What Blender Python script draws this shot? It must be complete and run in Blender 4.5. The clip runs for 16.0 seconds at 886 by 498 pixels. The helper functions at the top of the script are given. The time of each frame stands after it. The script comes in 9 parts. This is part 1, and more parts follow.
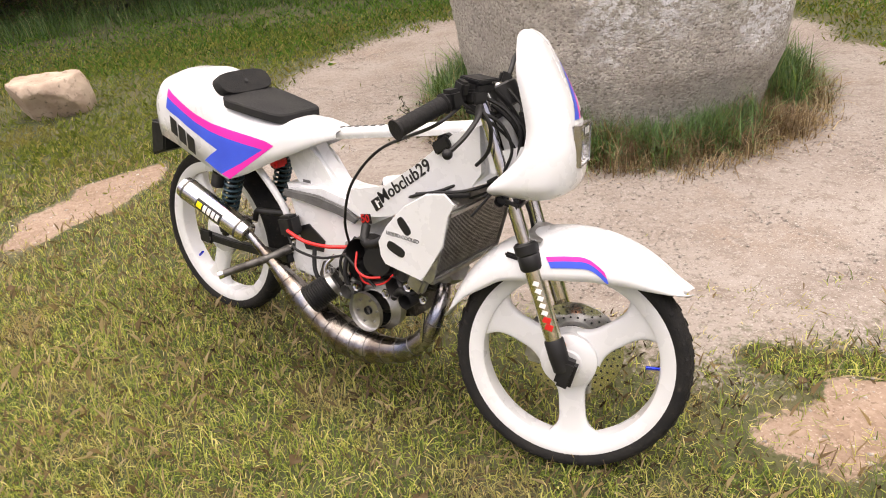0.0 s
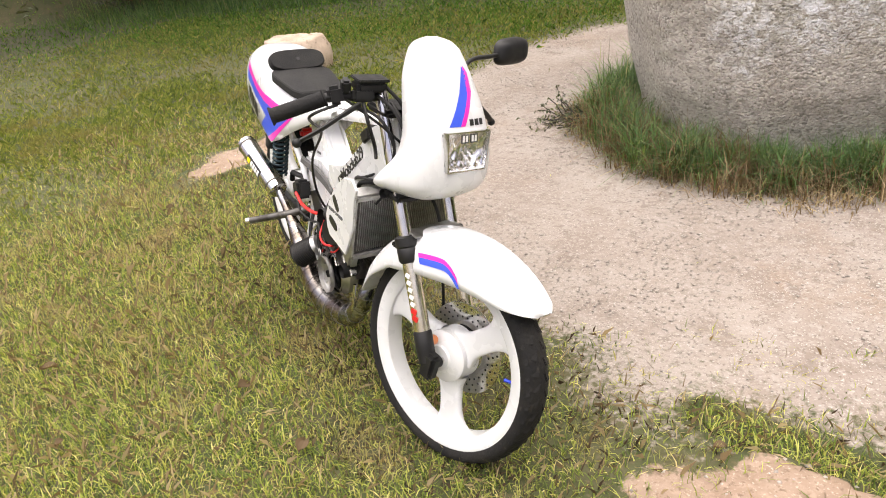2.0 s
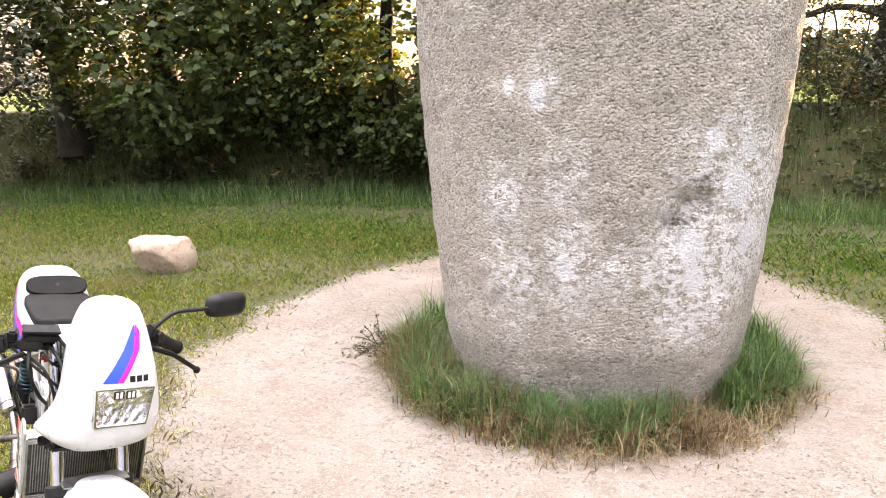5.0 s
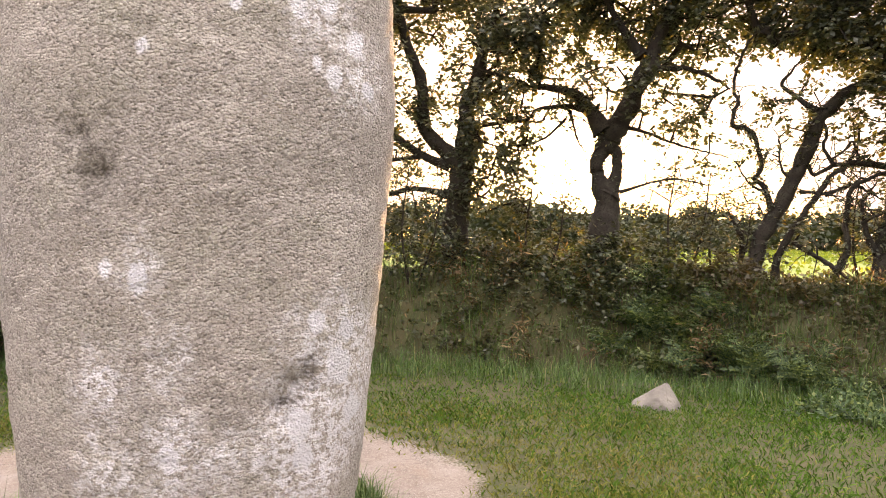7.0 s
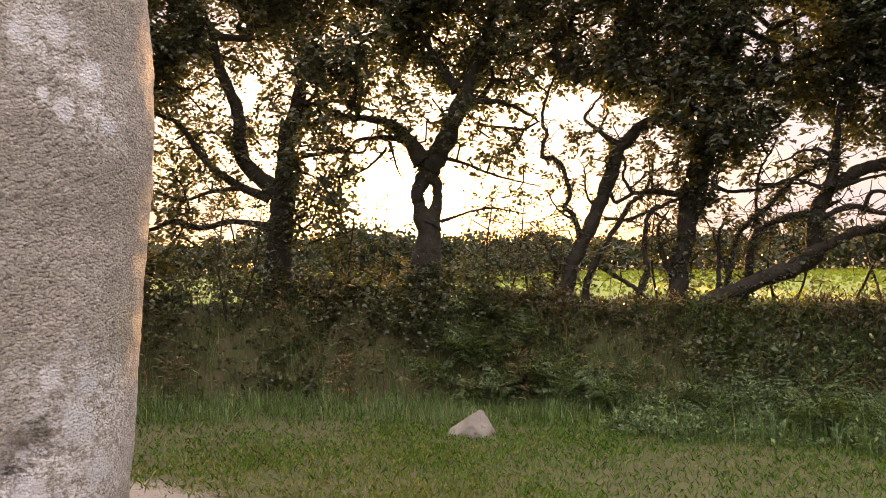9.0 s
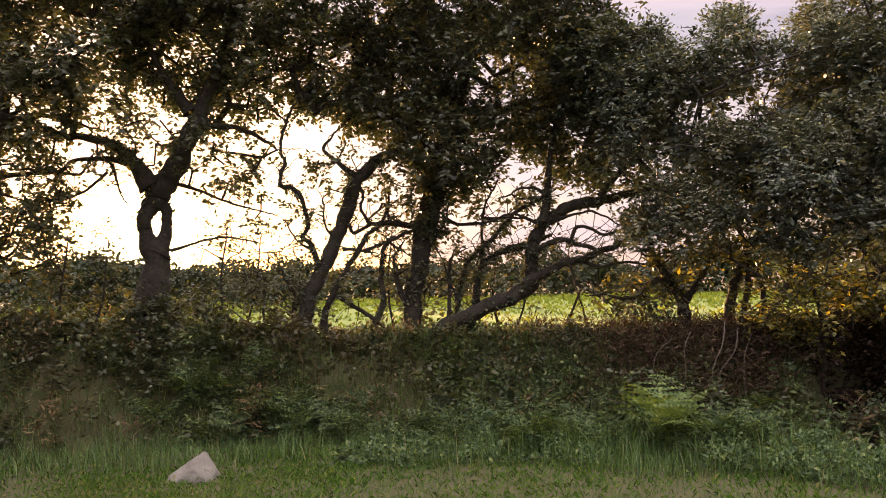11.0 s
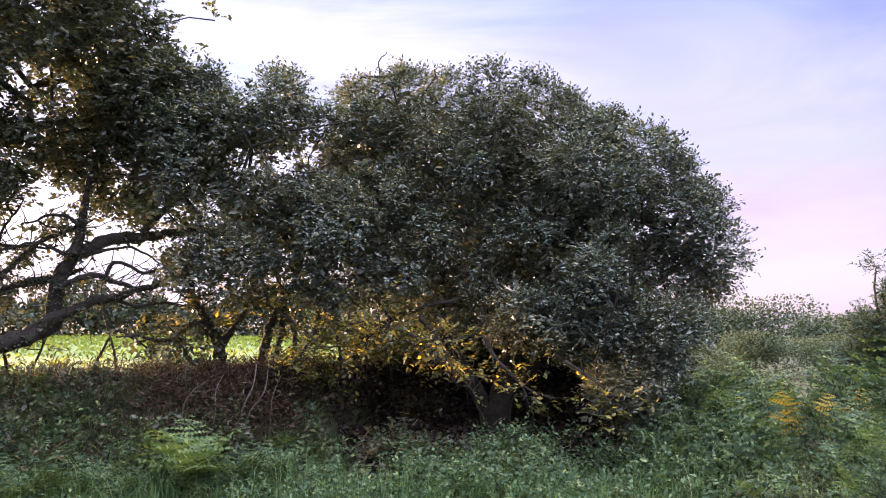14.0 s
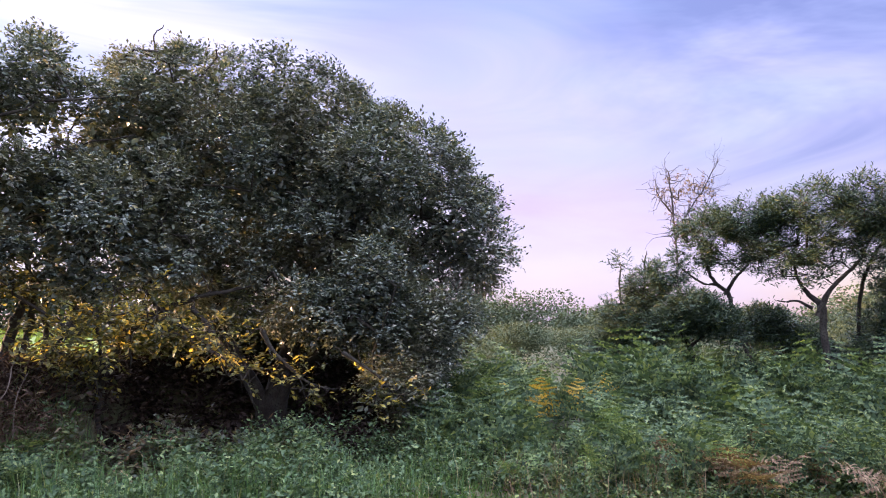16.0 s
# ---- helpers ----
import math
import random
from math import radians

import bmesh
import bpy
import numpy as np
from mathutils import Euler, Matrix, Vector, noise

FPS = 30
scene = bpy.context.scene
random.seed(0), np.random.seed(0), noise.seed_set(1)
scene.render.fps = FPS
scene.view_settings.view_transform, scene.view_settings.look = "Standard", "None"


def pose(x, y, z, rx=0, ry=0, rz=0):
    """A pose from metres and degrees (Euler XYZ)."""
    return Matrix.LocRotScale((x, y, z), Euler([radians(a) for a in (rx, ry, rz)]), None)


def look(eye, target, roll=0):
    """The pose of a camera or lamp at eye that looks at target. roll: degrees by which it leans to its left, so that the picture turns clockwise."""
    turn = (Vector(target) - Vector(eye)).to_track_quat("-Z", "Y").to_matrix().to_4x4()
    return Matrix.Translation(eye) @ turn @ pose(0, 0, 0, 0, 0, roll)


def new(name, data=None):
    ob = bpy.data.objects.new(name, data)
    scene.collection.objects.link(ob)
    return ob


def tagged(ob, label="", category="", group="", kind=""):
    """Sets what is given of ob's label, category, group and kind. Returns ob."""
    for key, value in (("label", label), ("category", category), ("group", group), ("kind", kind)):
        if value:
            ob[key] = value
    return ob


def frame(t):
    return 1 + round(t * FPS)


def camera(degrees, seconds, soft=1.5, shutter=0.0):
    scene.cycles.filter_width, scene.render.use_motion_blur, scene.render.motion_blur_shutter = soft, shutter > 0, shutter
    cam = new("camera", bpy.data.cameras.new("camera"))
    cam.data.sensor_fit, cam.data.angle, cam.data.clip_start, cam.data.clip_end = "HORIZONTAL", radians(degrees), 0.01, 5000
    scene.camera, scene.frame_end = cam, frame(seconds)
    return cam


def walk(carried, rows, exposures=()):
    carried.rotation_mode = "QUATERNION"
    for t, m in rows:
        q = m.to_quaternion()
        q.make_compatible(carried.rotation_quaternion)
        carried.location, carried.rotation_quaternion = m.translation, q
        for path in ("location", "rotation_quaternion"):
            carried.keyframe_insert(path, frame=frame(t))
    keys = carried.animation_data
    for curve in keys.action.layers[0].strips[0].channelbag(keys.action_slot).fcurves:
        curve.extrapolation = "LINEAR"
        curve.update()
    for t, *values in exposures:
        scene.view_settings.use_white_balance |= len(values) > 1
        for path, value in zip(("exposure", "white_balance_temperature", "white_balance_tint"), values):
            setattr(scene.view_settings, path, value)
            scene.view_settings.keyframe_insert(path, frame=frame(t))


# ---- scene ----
cam = camera(61.6, 16.0, soft=1.0)
PATH = [
    (0, (0.287, 0.473, 1.349), (0.196, 2.228, 0.395), -6.9),
    (0.5, (0.485, 0.529, 1.333), (0.233, 2.278, 0.397), -7.7),
    (1, (0.732, 0.52, 1.333), (0.265, 2.235, 0.414), -8.3),
    (1.5, (1.025, 0.503, 1.347), (0.369, 2.157, 0.434), -8.1),
    (2, (1.217, 0.573, 1.325), (0.364, 2.133, 0.408), -8.2),
    (2.5, (1.448, 0.693, 1.318), (0.418, 2.14, 0.398), -8.1),
    (3, (1.64, 0.777, 1.324), (0.45, 2.107, 0.422), -8.6),
    (3.2, (1.723, 0.789, 1.342), (0.494, 2.09, 0.449), -8.6),
    (5.3, (1.823, 0.773, 1.492), (1.282, 2.664, 1.128), 0.0),
    (5.5, (1.794, 0.771, 1.503), (1.377, 2.701, 1.182), 0.6),
    (6, (1.765, 0.742, 1.543), (1.665, 2.729, 1.333), 1.8),
    (6.5, (1.793, 0.736, 1.573), (1.893, 2.73, 1.459), 1.6),
    (7, (1.846, 0.752, 1.594), (2.117, 2.733, 1.558), 1.0),
    (7.5, (1.91, 0.77, 1.605), (2.319, 2.728, 1.612), 0.5),
    (8, (1.973, 0.798, 1.605), (2.506, 2.725, 1.638), -0.2),
    (8.2, (2.001, 0.803, 1.609), (2.567, 2.721, 1.646), -0.2),
    (10.3, (2.509, 0.662, 1.668), (3.477, 2.411, 1.737), -1.3),
    (10.5, (2.475, 0.674, 1.651), (3.526, 2.374, 1.733), -1.2),
    (11, (2.48, 0.696, 1.657), (3.706, 2.273, 1.764), -1.3),
    (11.5, (2.498, 0.696, 1.662), (3.877, 2.138, 1.793), -1.0),
    (12, (2.507, 0.63, 1.668), (4.024, 1.923, 1.824), -0.8),
    (12.5, (2.52, 0.599, 1.64), (4.159, 1.731, 1.823), -0.5),
    (13, (2.529, 0.594, 1.647), (4.277, 1.546, 1.846), -0.2),
    (13.5, (2.544, 0.538, 1.654), (4.369, 1.329, 1.861), 0.1),
    (14, (2.544, 0.533, 1.655), (4.427, 1.175, 1.866), 0.3),
    (14.5, (2.537, 0.525, 1.65), (4.462, 1.024, 1.861), 0.5),
    (15, (2.534, 0.514, 1.65), (4.487, 0.892, 1.856), 0.5),
    (15.5, (2.531, 0.507, 1.647), (4.507, 0.745, 1.847), 0.4),
    (16, (2.529, 0.489, 1.646), (4.518, 0.567, 1.839), 0.2),
]
EXPOSURES = [
    (0.0, 2.05, 7850, 16), (1.0, 2.12, 7700, 15), (2.0, 2.22, 7600, 13), (3.2, 2.2, 7000, 9), (5.4, 2.72, 7300, 18), (6.5, 2.62, 7600, 20), (7.5, 1.94, 8000, 22), (8.2, 1.76, 8100, 23), (10.4, 1.6, 7900, 24),
    (11.5, 1.6, 7400, 25), (13.0, 2.2, 6200, 26), (16.0, 2.08, 5580, 27),
]
walk(cam, [(t, look(eye, target, roll)) for t, eye, target, roll in PATH], EXPOSURES)

# ---- light ----
SUN_AZ, SUN_EL = 74.5, 3.6            # degrees from +x towards +y; above the horizon
sun_way = Vector((math.cos(radians(SUN_AZ)) * math.cos(radians(SUN_EL)), math.sin(radians(SUN_AZ)) * math.cos(radians(SUN_EL)), math.sin(radians(SUN_EL))))
world = bpy.data.worlds.new("evening_sky")
scene.world = world
world.use_nodes = True
wt = world.node_tree
wt.nodes.clear()


def wnode(kind, **values):
    n = wt.nodes.new(kind)
    for k, v in values.items():
        n.inputs[k].default_value = v
    return n


w_out = wnode("ShaderNodeOutputWorld")
w_bg = wnode("ShaderNodeBackground", Strength=0.15)
w_sky = wnode("ShaderNodeTexSky")
w_sky.sky_type, w_sky.sun_disc = "NISHITA", False
w_sky.sun_elevation, w_sky.sun_rotation = radians(SUN_EL), radians(90 - SUN_AZ)
w_sky.air_density, w_sky.dust_density, w_sky.ozone_density = 1.0, 1.0, 1.0
w_geo = wnode("ShaderNodeTexCoord")
# thin evening cloud: streaks over the blue, pale towards the horizon; unseen zenith brightened as fill
w_map = wnode("ShaderNodeMapping")
w_map.inputs["Scale"].default_value = (1.0, 1.0, 3.2)
w_map.inputs["Rotation"].default_value = (0.25, 0.1, 0.4)
w_noise = wnode("ShaderNodeTexNoise", Scale=2.2, Detail=5.0, Roughness=0.55, Distortion=0.4)
w_ramp = wnode("ShaderNodeMapRange")
w_ramp.inputs["From Min"].default_value, w_ramp.inputs["From Max"].default_value = 0.35, 0.7
w_ramp.inputs["To Min"].default_value, w_ramp.inputs["To Max"].default_value = 0.55, 1.0
w_mix = wt.nodes.new("ShaderNodeMix")
w_mix.data_type = "RGBA"
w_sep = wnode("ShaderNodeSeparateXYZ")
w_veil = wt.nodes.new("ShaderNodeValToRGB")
# the last two stops are added fill light from overhead, above the view
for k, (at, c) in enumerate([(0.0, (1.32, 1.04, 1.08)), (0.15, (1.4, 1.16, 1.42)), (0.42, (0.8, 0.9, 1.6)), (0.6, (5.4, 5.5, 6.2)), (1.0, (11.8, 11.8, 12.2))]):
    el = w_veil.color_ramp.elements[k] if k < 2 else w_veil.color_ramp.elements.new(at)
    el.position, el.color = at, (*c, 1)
# the bright air round the low sun
w_dot = wt.nodes.new("ShaderNodeVectorMath")
w_dot.operation = "DOT_PRODUCT"
w_dot.inputs[1].default_value = sun_way
w_up = wt.nodes.new("ShaderNodeMath")
w_up.operation, w_up.inputs[1].default_value = "MAXIMUM", 0.0
w_pow = wt.nodes.new("ShaderNodeMath")
w_pow.operation, w_pow.inputs[1].default_value = "POWER", 30.0
w_glow = wt.nodes.new("ShaderNodeMix")
w_glow.data_type = "RGBA"
w_glow.blend_type = "ADD"
w_glow.inputs["B"].default_value = (6.0, 4.0, 2.2, 1)
w_pow2 = wt.nodes.new("ShaderNodeMath")
w_pow2.operation, w_pow2.inputs[1].default_value = "POWER", 900.0
w_near = wt.nodes.new("ShaderNodeMix")
w_near.data_type, w_near.blend_type = "RGBA", "ADD"
w_near.inputs["B"].default_value = (150.0, 95.0, 42.0, 1)
w_near.clamp_factor = w_glow.clamp_factor = True
lk = wt.links.new
lk(w_geo.outputs["Generated"], w_map.inputs["Vector"])
lk(w_map.outputs["Vector"], w_noise.inputs["Vector"])
lk(w_noise.outputs["Fac"], w_ramp.inputs["Value"])
lk(w_geo.outputs["Generated"], w_sep.inputs["Vector"])
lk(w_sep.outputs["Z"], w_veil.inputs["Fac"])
lk(w_ramp.outputs["Result"], w_mix.inputs["Factor"])
lk(w_sky.outputs["Color"], w_mix.inputs["A"])
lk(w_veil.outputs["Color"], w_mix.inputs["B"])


def cloud(under, az, el, inner, outer, tint, thick, streak):
    """A streaky bank of cloud round one part of the sky, laid over the colour under it."""
    way = wt.nodes.new("ShaderNodeVectorMath")
    way.operation = "DOT_PRODUCT"
    way.inputs[1].default_value = (math.cos(radians(az)) * math.cos(radians(el)), math.sin(radians(az)) * math.cos(radians(el)), math.sin(radians(el)))
    lk(w_geo.outputs["Generated"], way.inputs[0])
    near = wnode("ShaderNodeMapRange", **{"From Min": math.cos(radians(outer)), "From Max": math.cos(radians(inner)), "To Max": thick})
    near.interpolation_type = "SMOOTHSTEP"
    lk(way.outputs["Value"], near.inputs["Value"])
    grain = wnode("ShaderNodeTexNoise", Scale=1.7, Detail=5.0, Roughness=0.6, Distortion=0.8)
    spread = wnode("ShaderNodeMapping")
    spread.inputs["Scale"].default_value = (1.0, 1.0, 4.6)
    spread.inputs["Rotation"].default_value = (0.35, -0.1, streak)
    lk(w_geo.outputs["Generated"], spread.inputs["Vector"])
    lk(spread.outputs["Vector"], grain.inputs["Vector"])
    tear = wnode("ShaderNodeMapRange", **{"From Min": 0.36, "From Max": 0.62})
    lk(grain.outputs["Fac"], tear.inputs["Value"])
    both = wt.nodes.new("ShaderNodeMath")
    both.operation = "MULTIPLY"
    lk(near.outputs["Result"], both.inputs[0])
    lk(tear.outputs["Result"], both.inputs[1])
    over = wt.nodes.new("ShaderNodeMix")
    over.data_type = "RGBA"
    over.inputs["B"].default_value = (*tint, 1)
    lk(both.outputs["Value"], over.inputs["Factor"])
    lk(under, over.inputs["A"])
    return over.outputs["Result"]


w_clouds = cloud(w_mix.outputs["Result"], 36, 20, 6, 34, (1.95, 1.85, 2.15), 0.85, 0.4)
w_clouds = cloud(w_clouds, -10, 11, 2, 22, (1.6, 1.45, 1.8), 0.5, 0.1)
w_clouds = cloud(w_clouds, -26, 22, 4, 20, (0.5, 0.6, 1.02), 0.9, 0.9)
lk(w_geo.outputs["Generated"], w_dot.inputs[0])
lk(w_dot.outputs["Value"], w_up.inputs[0])
lk(w_up.outputs["Value"], w_pow.inputs[0])
lk(w_pow.outputs["Value"], w_glow.inputs["Factor"])
lk(w_clouds, w_glow.inputs["A"])
lk(w_up.outputs["Value"], w_pow2.inputs[0])
lk(w_pow2.outputs["Value"], w_near.inputs["Factor"])
lk(w_glow.outputs["Result"], w_near.inputs["A"])
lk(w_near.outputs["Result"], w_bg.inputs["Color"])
lk(w_bg.outputs["Background"], w_out.inputs["Surface"])

sun_lamp = bpy.data.lights.new("sun", "SUN")
sun_lamp.energy, sun_lamp.angle, sun_lamp.color = 5.0, radians(0.6), (1.0, 0.62, 0.3)
sun = new("sun", sun_lamp)
sun.matrix_world = look(sun_way * 60, (0, 0, 0))

# ---- materials ----


def material(name, color, rough=0.6, metal=0.0, color2=None, scale=8.0, detail=5.0, mix=(0.35, 0.65), color3=None, scale3=60.0, mix3=(0.55, 0.75),
             bump=0.0, bump_scale=40.0, rough_vary=0.0, coat=0.0, spec=0.5):
    """Principled surface: base colour, a second colour in broad patches, a third in fine specks, relief."""
    m = bpy.data.materials.new(name)
    m.use_nodes = True
    nt = m.node_tree
    b = nt.nodes["Principled BSDF"]
    b.inputs["Base Color"].default_value = (*color, 1)
    b.inputs["Roughness"].default_value, b.inputs["Metallic"].default_value = rough, metal
    b.inputs["Specular IOR Level"].default_value = spec
    b.inputs["Coat Weight"].default_value = coat
    tc = nt.nodes.new("ShaderNodeTexCoord")

    def noisy(sc, lo, hi, det):
        n = nt.nodes.new("ShaderNodeTexNoise")
        n.inputs["Scale"].default_value, n.inputs["Detail"].default_value = sc, det
        nt.links.new(tc.outputs["Object"], n.inputs["Vector"])
        r = nt.nodes.new("ShaderNodeMapRange")
        r.inputs["From Min"].default_value, r.inputs["From Max"].default_value = lo, hi
        nt.links.new(n.outputs["Fac"], r.inputs["Value"])
        return r.outputs["Result"]

    out = None
    for c, sc, (lo, hi), det in ((color2, scale, mix, detail), (color3, scale3, mix3, 3.0)):
        if c is None:
            continue
        x = nt.nodes.new("ShaderNodeMix")
        x.data_type = "RGBA"
        nt.links.new(noisy(sc, lo, hi, det), x.inputs["Factor"])
        if out is None:
            x.inputs["A"].default_value = (*color, 1)
        else:
            nt.links.new(out, x.inputs["A"])
        x.inputs["B"].default_value = (*c, 1)
        out = x.outputs["Result"]
    if out is not None:
        nt.links.new(out, b.inputs["Base Color"])
    if rough_vary:
        r = nt.nodes.new("ShaderNodeMapRange")
        r.inputs["To Min"].default_value, r.inputs["To Max"].default_value = rough - rough_vary, rough + rough_vary
        nt.links.new(noisy(scale * 2.3, 0.3, 0.7, 4.0), r.inputs["Value"])
        nt.links.new(r.outputs["Result"], b.inputs["Roughness"])
    if bump:
        n = nt.nodes.new("ShaderNodeTexNoise")
        n.inputs["Scale"].default_value, n.inputs["Detail"].default_value = bump_scale, 6.0
        nt.links.new(tc.outputs["Object"], n.inputs["Vector"])
        bp = nt.nodes.new("ShaderNodeBump")
        bp.inputs["Strength"].default_value, bp.inputs["Distance"].default_value = bump, 0.01
        nt.links.new(n.outputs["Fac"], bp.inputs["Height"])
        nt.links.new(bp.outputs["Normal"], b.inputs["Normal"])
    return m


def leafy(name, colors, through_light=0.35, rough=0.45, gloss=0.5, patch=None):
    """Leaf or blade: colour varies from piece to piece; light shines through it."""
    m = bpy.data.materials.new(name)
    m.use_nodes = True
    nt = m.node_tree
    b = nt.nodes["Principled BSDF"]
    b.inputs["Roughness"].default_value, b.inputs["Specular IOR Level"].default_value = rough, gloss
    g = nt.nodes.new("ShaderNodeNewGeometry")
    ramp = nt.nodes.new("ShaderNodeValToRGB")
    el = ramp.color_ramp.elements
    for i, (p, c) in enumerate(colors):
        e = el[i] if i < 2 else el.new(p)
        e.position, e.color = p, (*c, 1)
    nt.links.new(g.outputs["Random Per Island"], ramp.inputs["Fac"])
    col = ramp.outputs["Color"]
    if patch:
        c, scale, lo, hi, top = patch
        tc, nz, rg, px = (nt.nodes.new(k) for k in ("ShaderNodeTexCoord", "ShaderNodeTexNoise", "ShaderNodeMapRange", "ShaderNodeMix"))
        nz.inputs["Scale"].default_value, nz.inputs["Detail"].default_value = scale, 5.0
        rg.inputs["From Min"].default_value, rg.inputs["From Max"].default_value, rg.inputs["To Max"].default_value = lo, hi, top
        px.data_type = "RGBA"
        px.inputs["B"].default_value = (*c, 1)
        nt.links.new(tc.outputs["Object"], nz.inputs["Vector"])
        nt.links.new(nz.outputs["Fac"], rg.inputs["Value"])
        nt.links.new(rg.outputs["Result"], px.inputs["Factor"])
        nt.links.new(col, px.inputs["A"])
        col = px.outputs["Result"]
    nt.links.new(col, b.inputs["Base Color"])
    tr = nt.nodes.new("ShaderNodeBsdfTranslucent")
    br = nt.nodes.new("ShaderNodeMix")
    br.data_type, br.blend_type = "RGBA", "MULTIPLY"
    br.inputs["Factor"].default_value = 1.0
    br.inputs["B"].default_value = (2.2, 1.9, 0.7, 1)
    nt.links.new(col, br.inputs["A"])
    nt.links.new(br.outputs["Result"], tr.inputs["Color"])
    ms = nt.nodes.new("ShaderNodeMixShader")
    ms.inputs["Fac"].default_value = through_light
    nt.links.new(b.outputs["BSDF"], ms.inputs[1])
    nt.links.new(tr.outputs["BSDF"], ms.inputs[2])
    nt.links.new(ms.outputs["Shader"], nt.nodes["Material Output"].inputs["Surface"])
    return m


EARTH = dict(color=(0.048, 0.058, 0.019), rough=0.95, color2=(0.082, 0.074, 0.034), scale=5.0, mix=(0.4, 0.65), color3=(0.125, 0.095, 0.055), scale3=38, mix3=(0.57, 0.73), bump=0.6, bump_scale=30)
M_EARTH = material("grassy_earth", **EARTH)


def worn(name, base, grit):
    """Trodden ground: passes into grassy earth where the mesh's own "reach" runs past 1, with a ragged border."""
    m = material(name, **EARTH)
    nt = m.node_tree
    b = nt.nodes["Principled BSDF"]
    under = b.inputs["Base Color"].links[0].from_socket
    tc = nt.nodes.new("ShaderNodeTexCoord")

    def noisy(scale, lo, hi, detail=4.0):
        n = nt.nodes.new("ShaderNodeTexNoise")
        n.inputs["Scale"].default_value, n.inputs["Detail"].default_value, n.inputs["Roughness"].default_value = scale, detail, 0.62
        nt.links.new(tc.outputs["Object"], n.inputs["Vector"])
        r = nt.nodes.new("ShaderNodeMapRange")
        r.inputs["From Min"].default_value, r.inputs["From Max"].default_value = lo, hi
        nt.links.new(n.outputs["Fac"], r.inputs["Value"])
        return n.outputs["Fac"], r.outputs["Result"]

    def over(a, fac, c):
        x = nt.nodes.new("ShaderNodeMix")
        x.data_type = "RGBA"
        nt.links.new(fac, x.inputs["Factor"])
        for key, s in (("A", a), ("B", c)):
            if isinstance(s, tuple):
                x.inputs[key].default_value = (*s, 1)
            else:
                nt.links.new(s, x.inputs[key])
        return x.outputs["Result"]

    col = base
    for scale, lo, hi, c in grit:
        col = over(col, noisy(scale, lo, hi)[1], c)
    at = nt.nodes.new("ShaderNodeAttribute")
    at.attribute_name = "reach"
    add = nt.nodes.new("ShaderNodeMath")
    add.operation = "MULTIPLY_ADD"
    add.inputs[1].default_value = 0.34
    nt.links.new(noisy(48, 0, 1, 7.0)[0], add.inputs[0])
    nt.links.new(at.outputs["Fac"], add.inputs[2])
    r = nt.nodes.new("ShaderNodeMapRange")
    r.inputs["From Min"].default_value, r.inputs["From Max"].default_value = 1.13, 1.2
    nt.links.new(add.outputs["Value"], r.inputs["Value"])
    nt.links.new(over(col, r.outputs["Result"], under), b.inputs["Base Color"])
    return m


M_GRAVEL = worn("trodden_gravel", (0.237, 0.199, 0.172), [(1.6, 0.42, 0.64, (0.286, 0.251, 0.223)), (1.1, 0.55, 0.7, (0.225, 0.171, 0.133)), (5, 0.5, 0.66, (0.202, 0.163, 0.137)), (16, 0.56, 0.66, (0.180, 0.147, 0.125)), (45, 0.52, 0.66, (0.295, 0.261, 0.233)), (85, 0.57, 0.64, (0.161, 0.134, 0.113)), (150, 0.58, 0.66, (0.402, 0.369, 0.335))])
M_BARE = worn("bare_earth", (0.225, 0.155, 0.112), [(4, 0.42, 0.64, (0.28, 0.205, 0.155)), (11, 0.5, 0.66, (0.2, 0.135, 0.092)), (34, 0.5, 0.66, (0.3, 0.22, 0.165)), (70, 0.56, 0.66, (0.16, 0.108, 0.075)), (120, 0.58, 0.7, (0.4, 0.33, 0.265))])
M_BARK = material("bark", (0.03, 0.024, 0.018), 0.95, color2=(0.055, 0.05, 0.036), scale=9, color3=(0.02, 0.017, 0.013), scale3=45, mix3=(0.5, 0.65), bump=0.9, bump_scale=25)
M_LEAF_OAK = leafy("oak_leaf", [(0.0, (0.03, 0.042, 0.028)), (0.6, (0.068, 0.084, 0.056)), (0.93, (0.115, 0.132, 0.082)), (1.0, (0.2, 0.16, 0.045))], 0.18)
M_FAR = leafy("far_foliage", [(0.0, (0.05, 0.06, 0.045)), (1.0, (0.085, 0.1, 0.065))], 0.05, 0.8, 0.1)
M_LEAF_BUSH = leafy("sallow_leaf", [(0.0, (0.03, 0.045, 0.036)), (0.55, (0.1, 0.128, 0.1)), (0.93, (0.23, 0.262, 0.208)), (1.0, (0.38, 0.33, 0.14))], 0.12, 0.42, 0.42, ((0.15, 0.135, 0.062), 0.75, 0.5, 0.68, 0.55))
M_LEAF_YELLOW = leafy("yellowing_oak_leaf", [(0.0, (0.04, 0.048, 0.025)), (0.5, (0.085, 0.09, 0.04)), (0.82, (0.17, 0.16, 0.05)), (1.0, (0.42, 0.36, 0.08))], 0.45, 0.5, 0.4)
M_LEAF_BRAMBLE = leafy("bramble_leaf", [(0.0, (0.035, 0.065, 0.036)), (0.6, (0.09, 0.145, 0.078)), (0.9, (0.16, 0.235, 0.115)), (1.0, (0.26, 0.31, 0.13))], 0.25, 0.62, 0.2)
M_LEAF_THICKET = leafy("thicket_leaf", [(0.0, (0.018, 0.036, 0.017)), (0.6, (0.05, 0.084, 0.036)), (0.9, (0.12, 0.175, 0.065)), (1.0, (0.23, 0.27, 0.09))], 0.2, 0.65, 0.18)
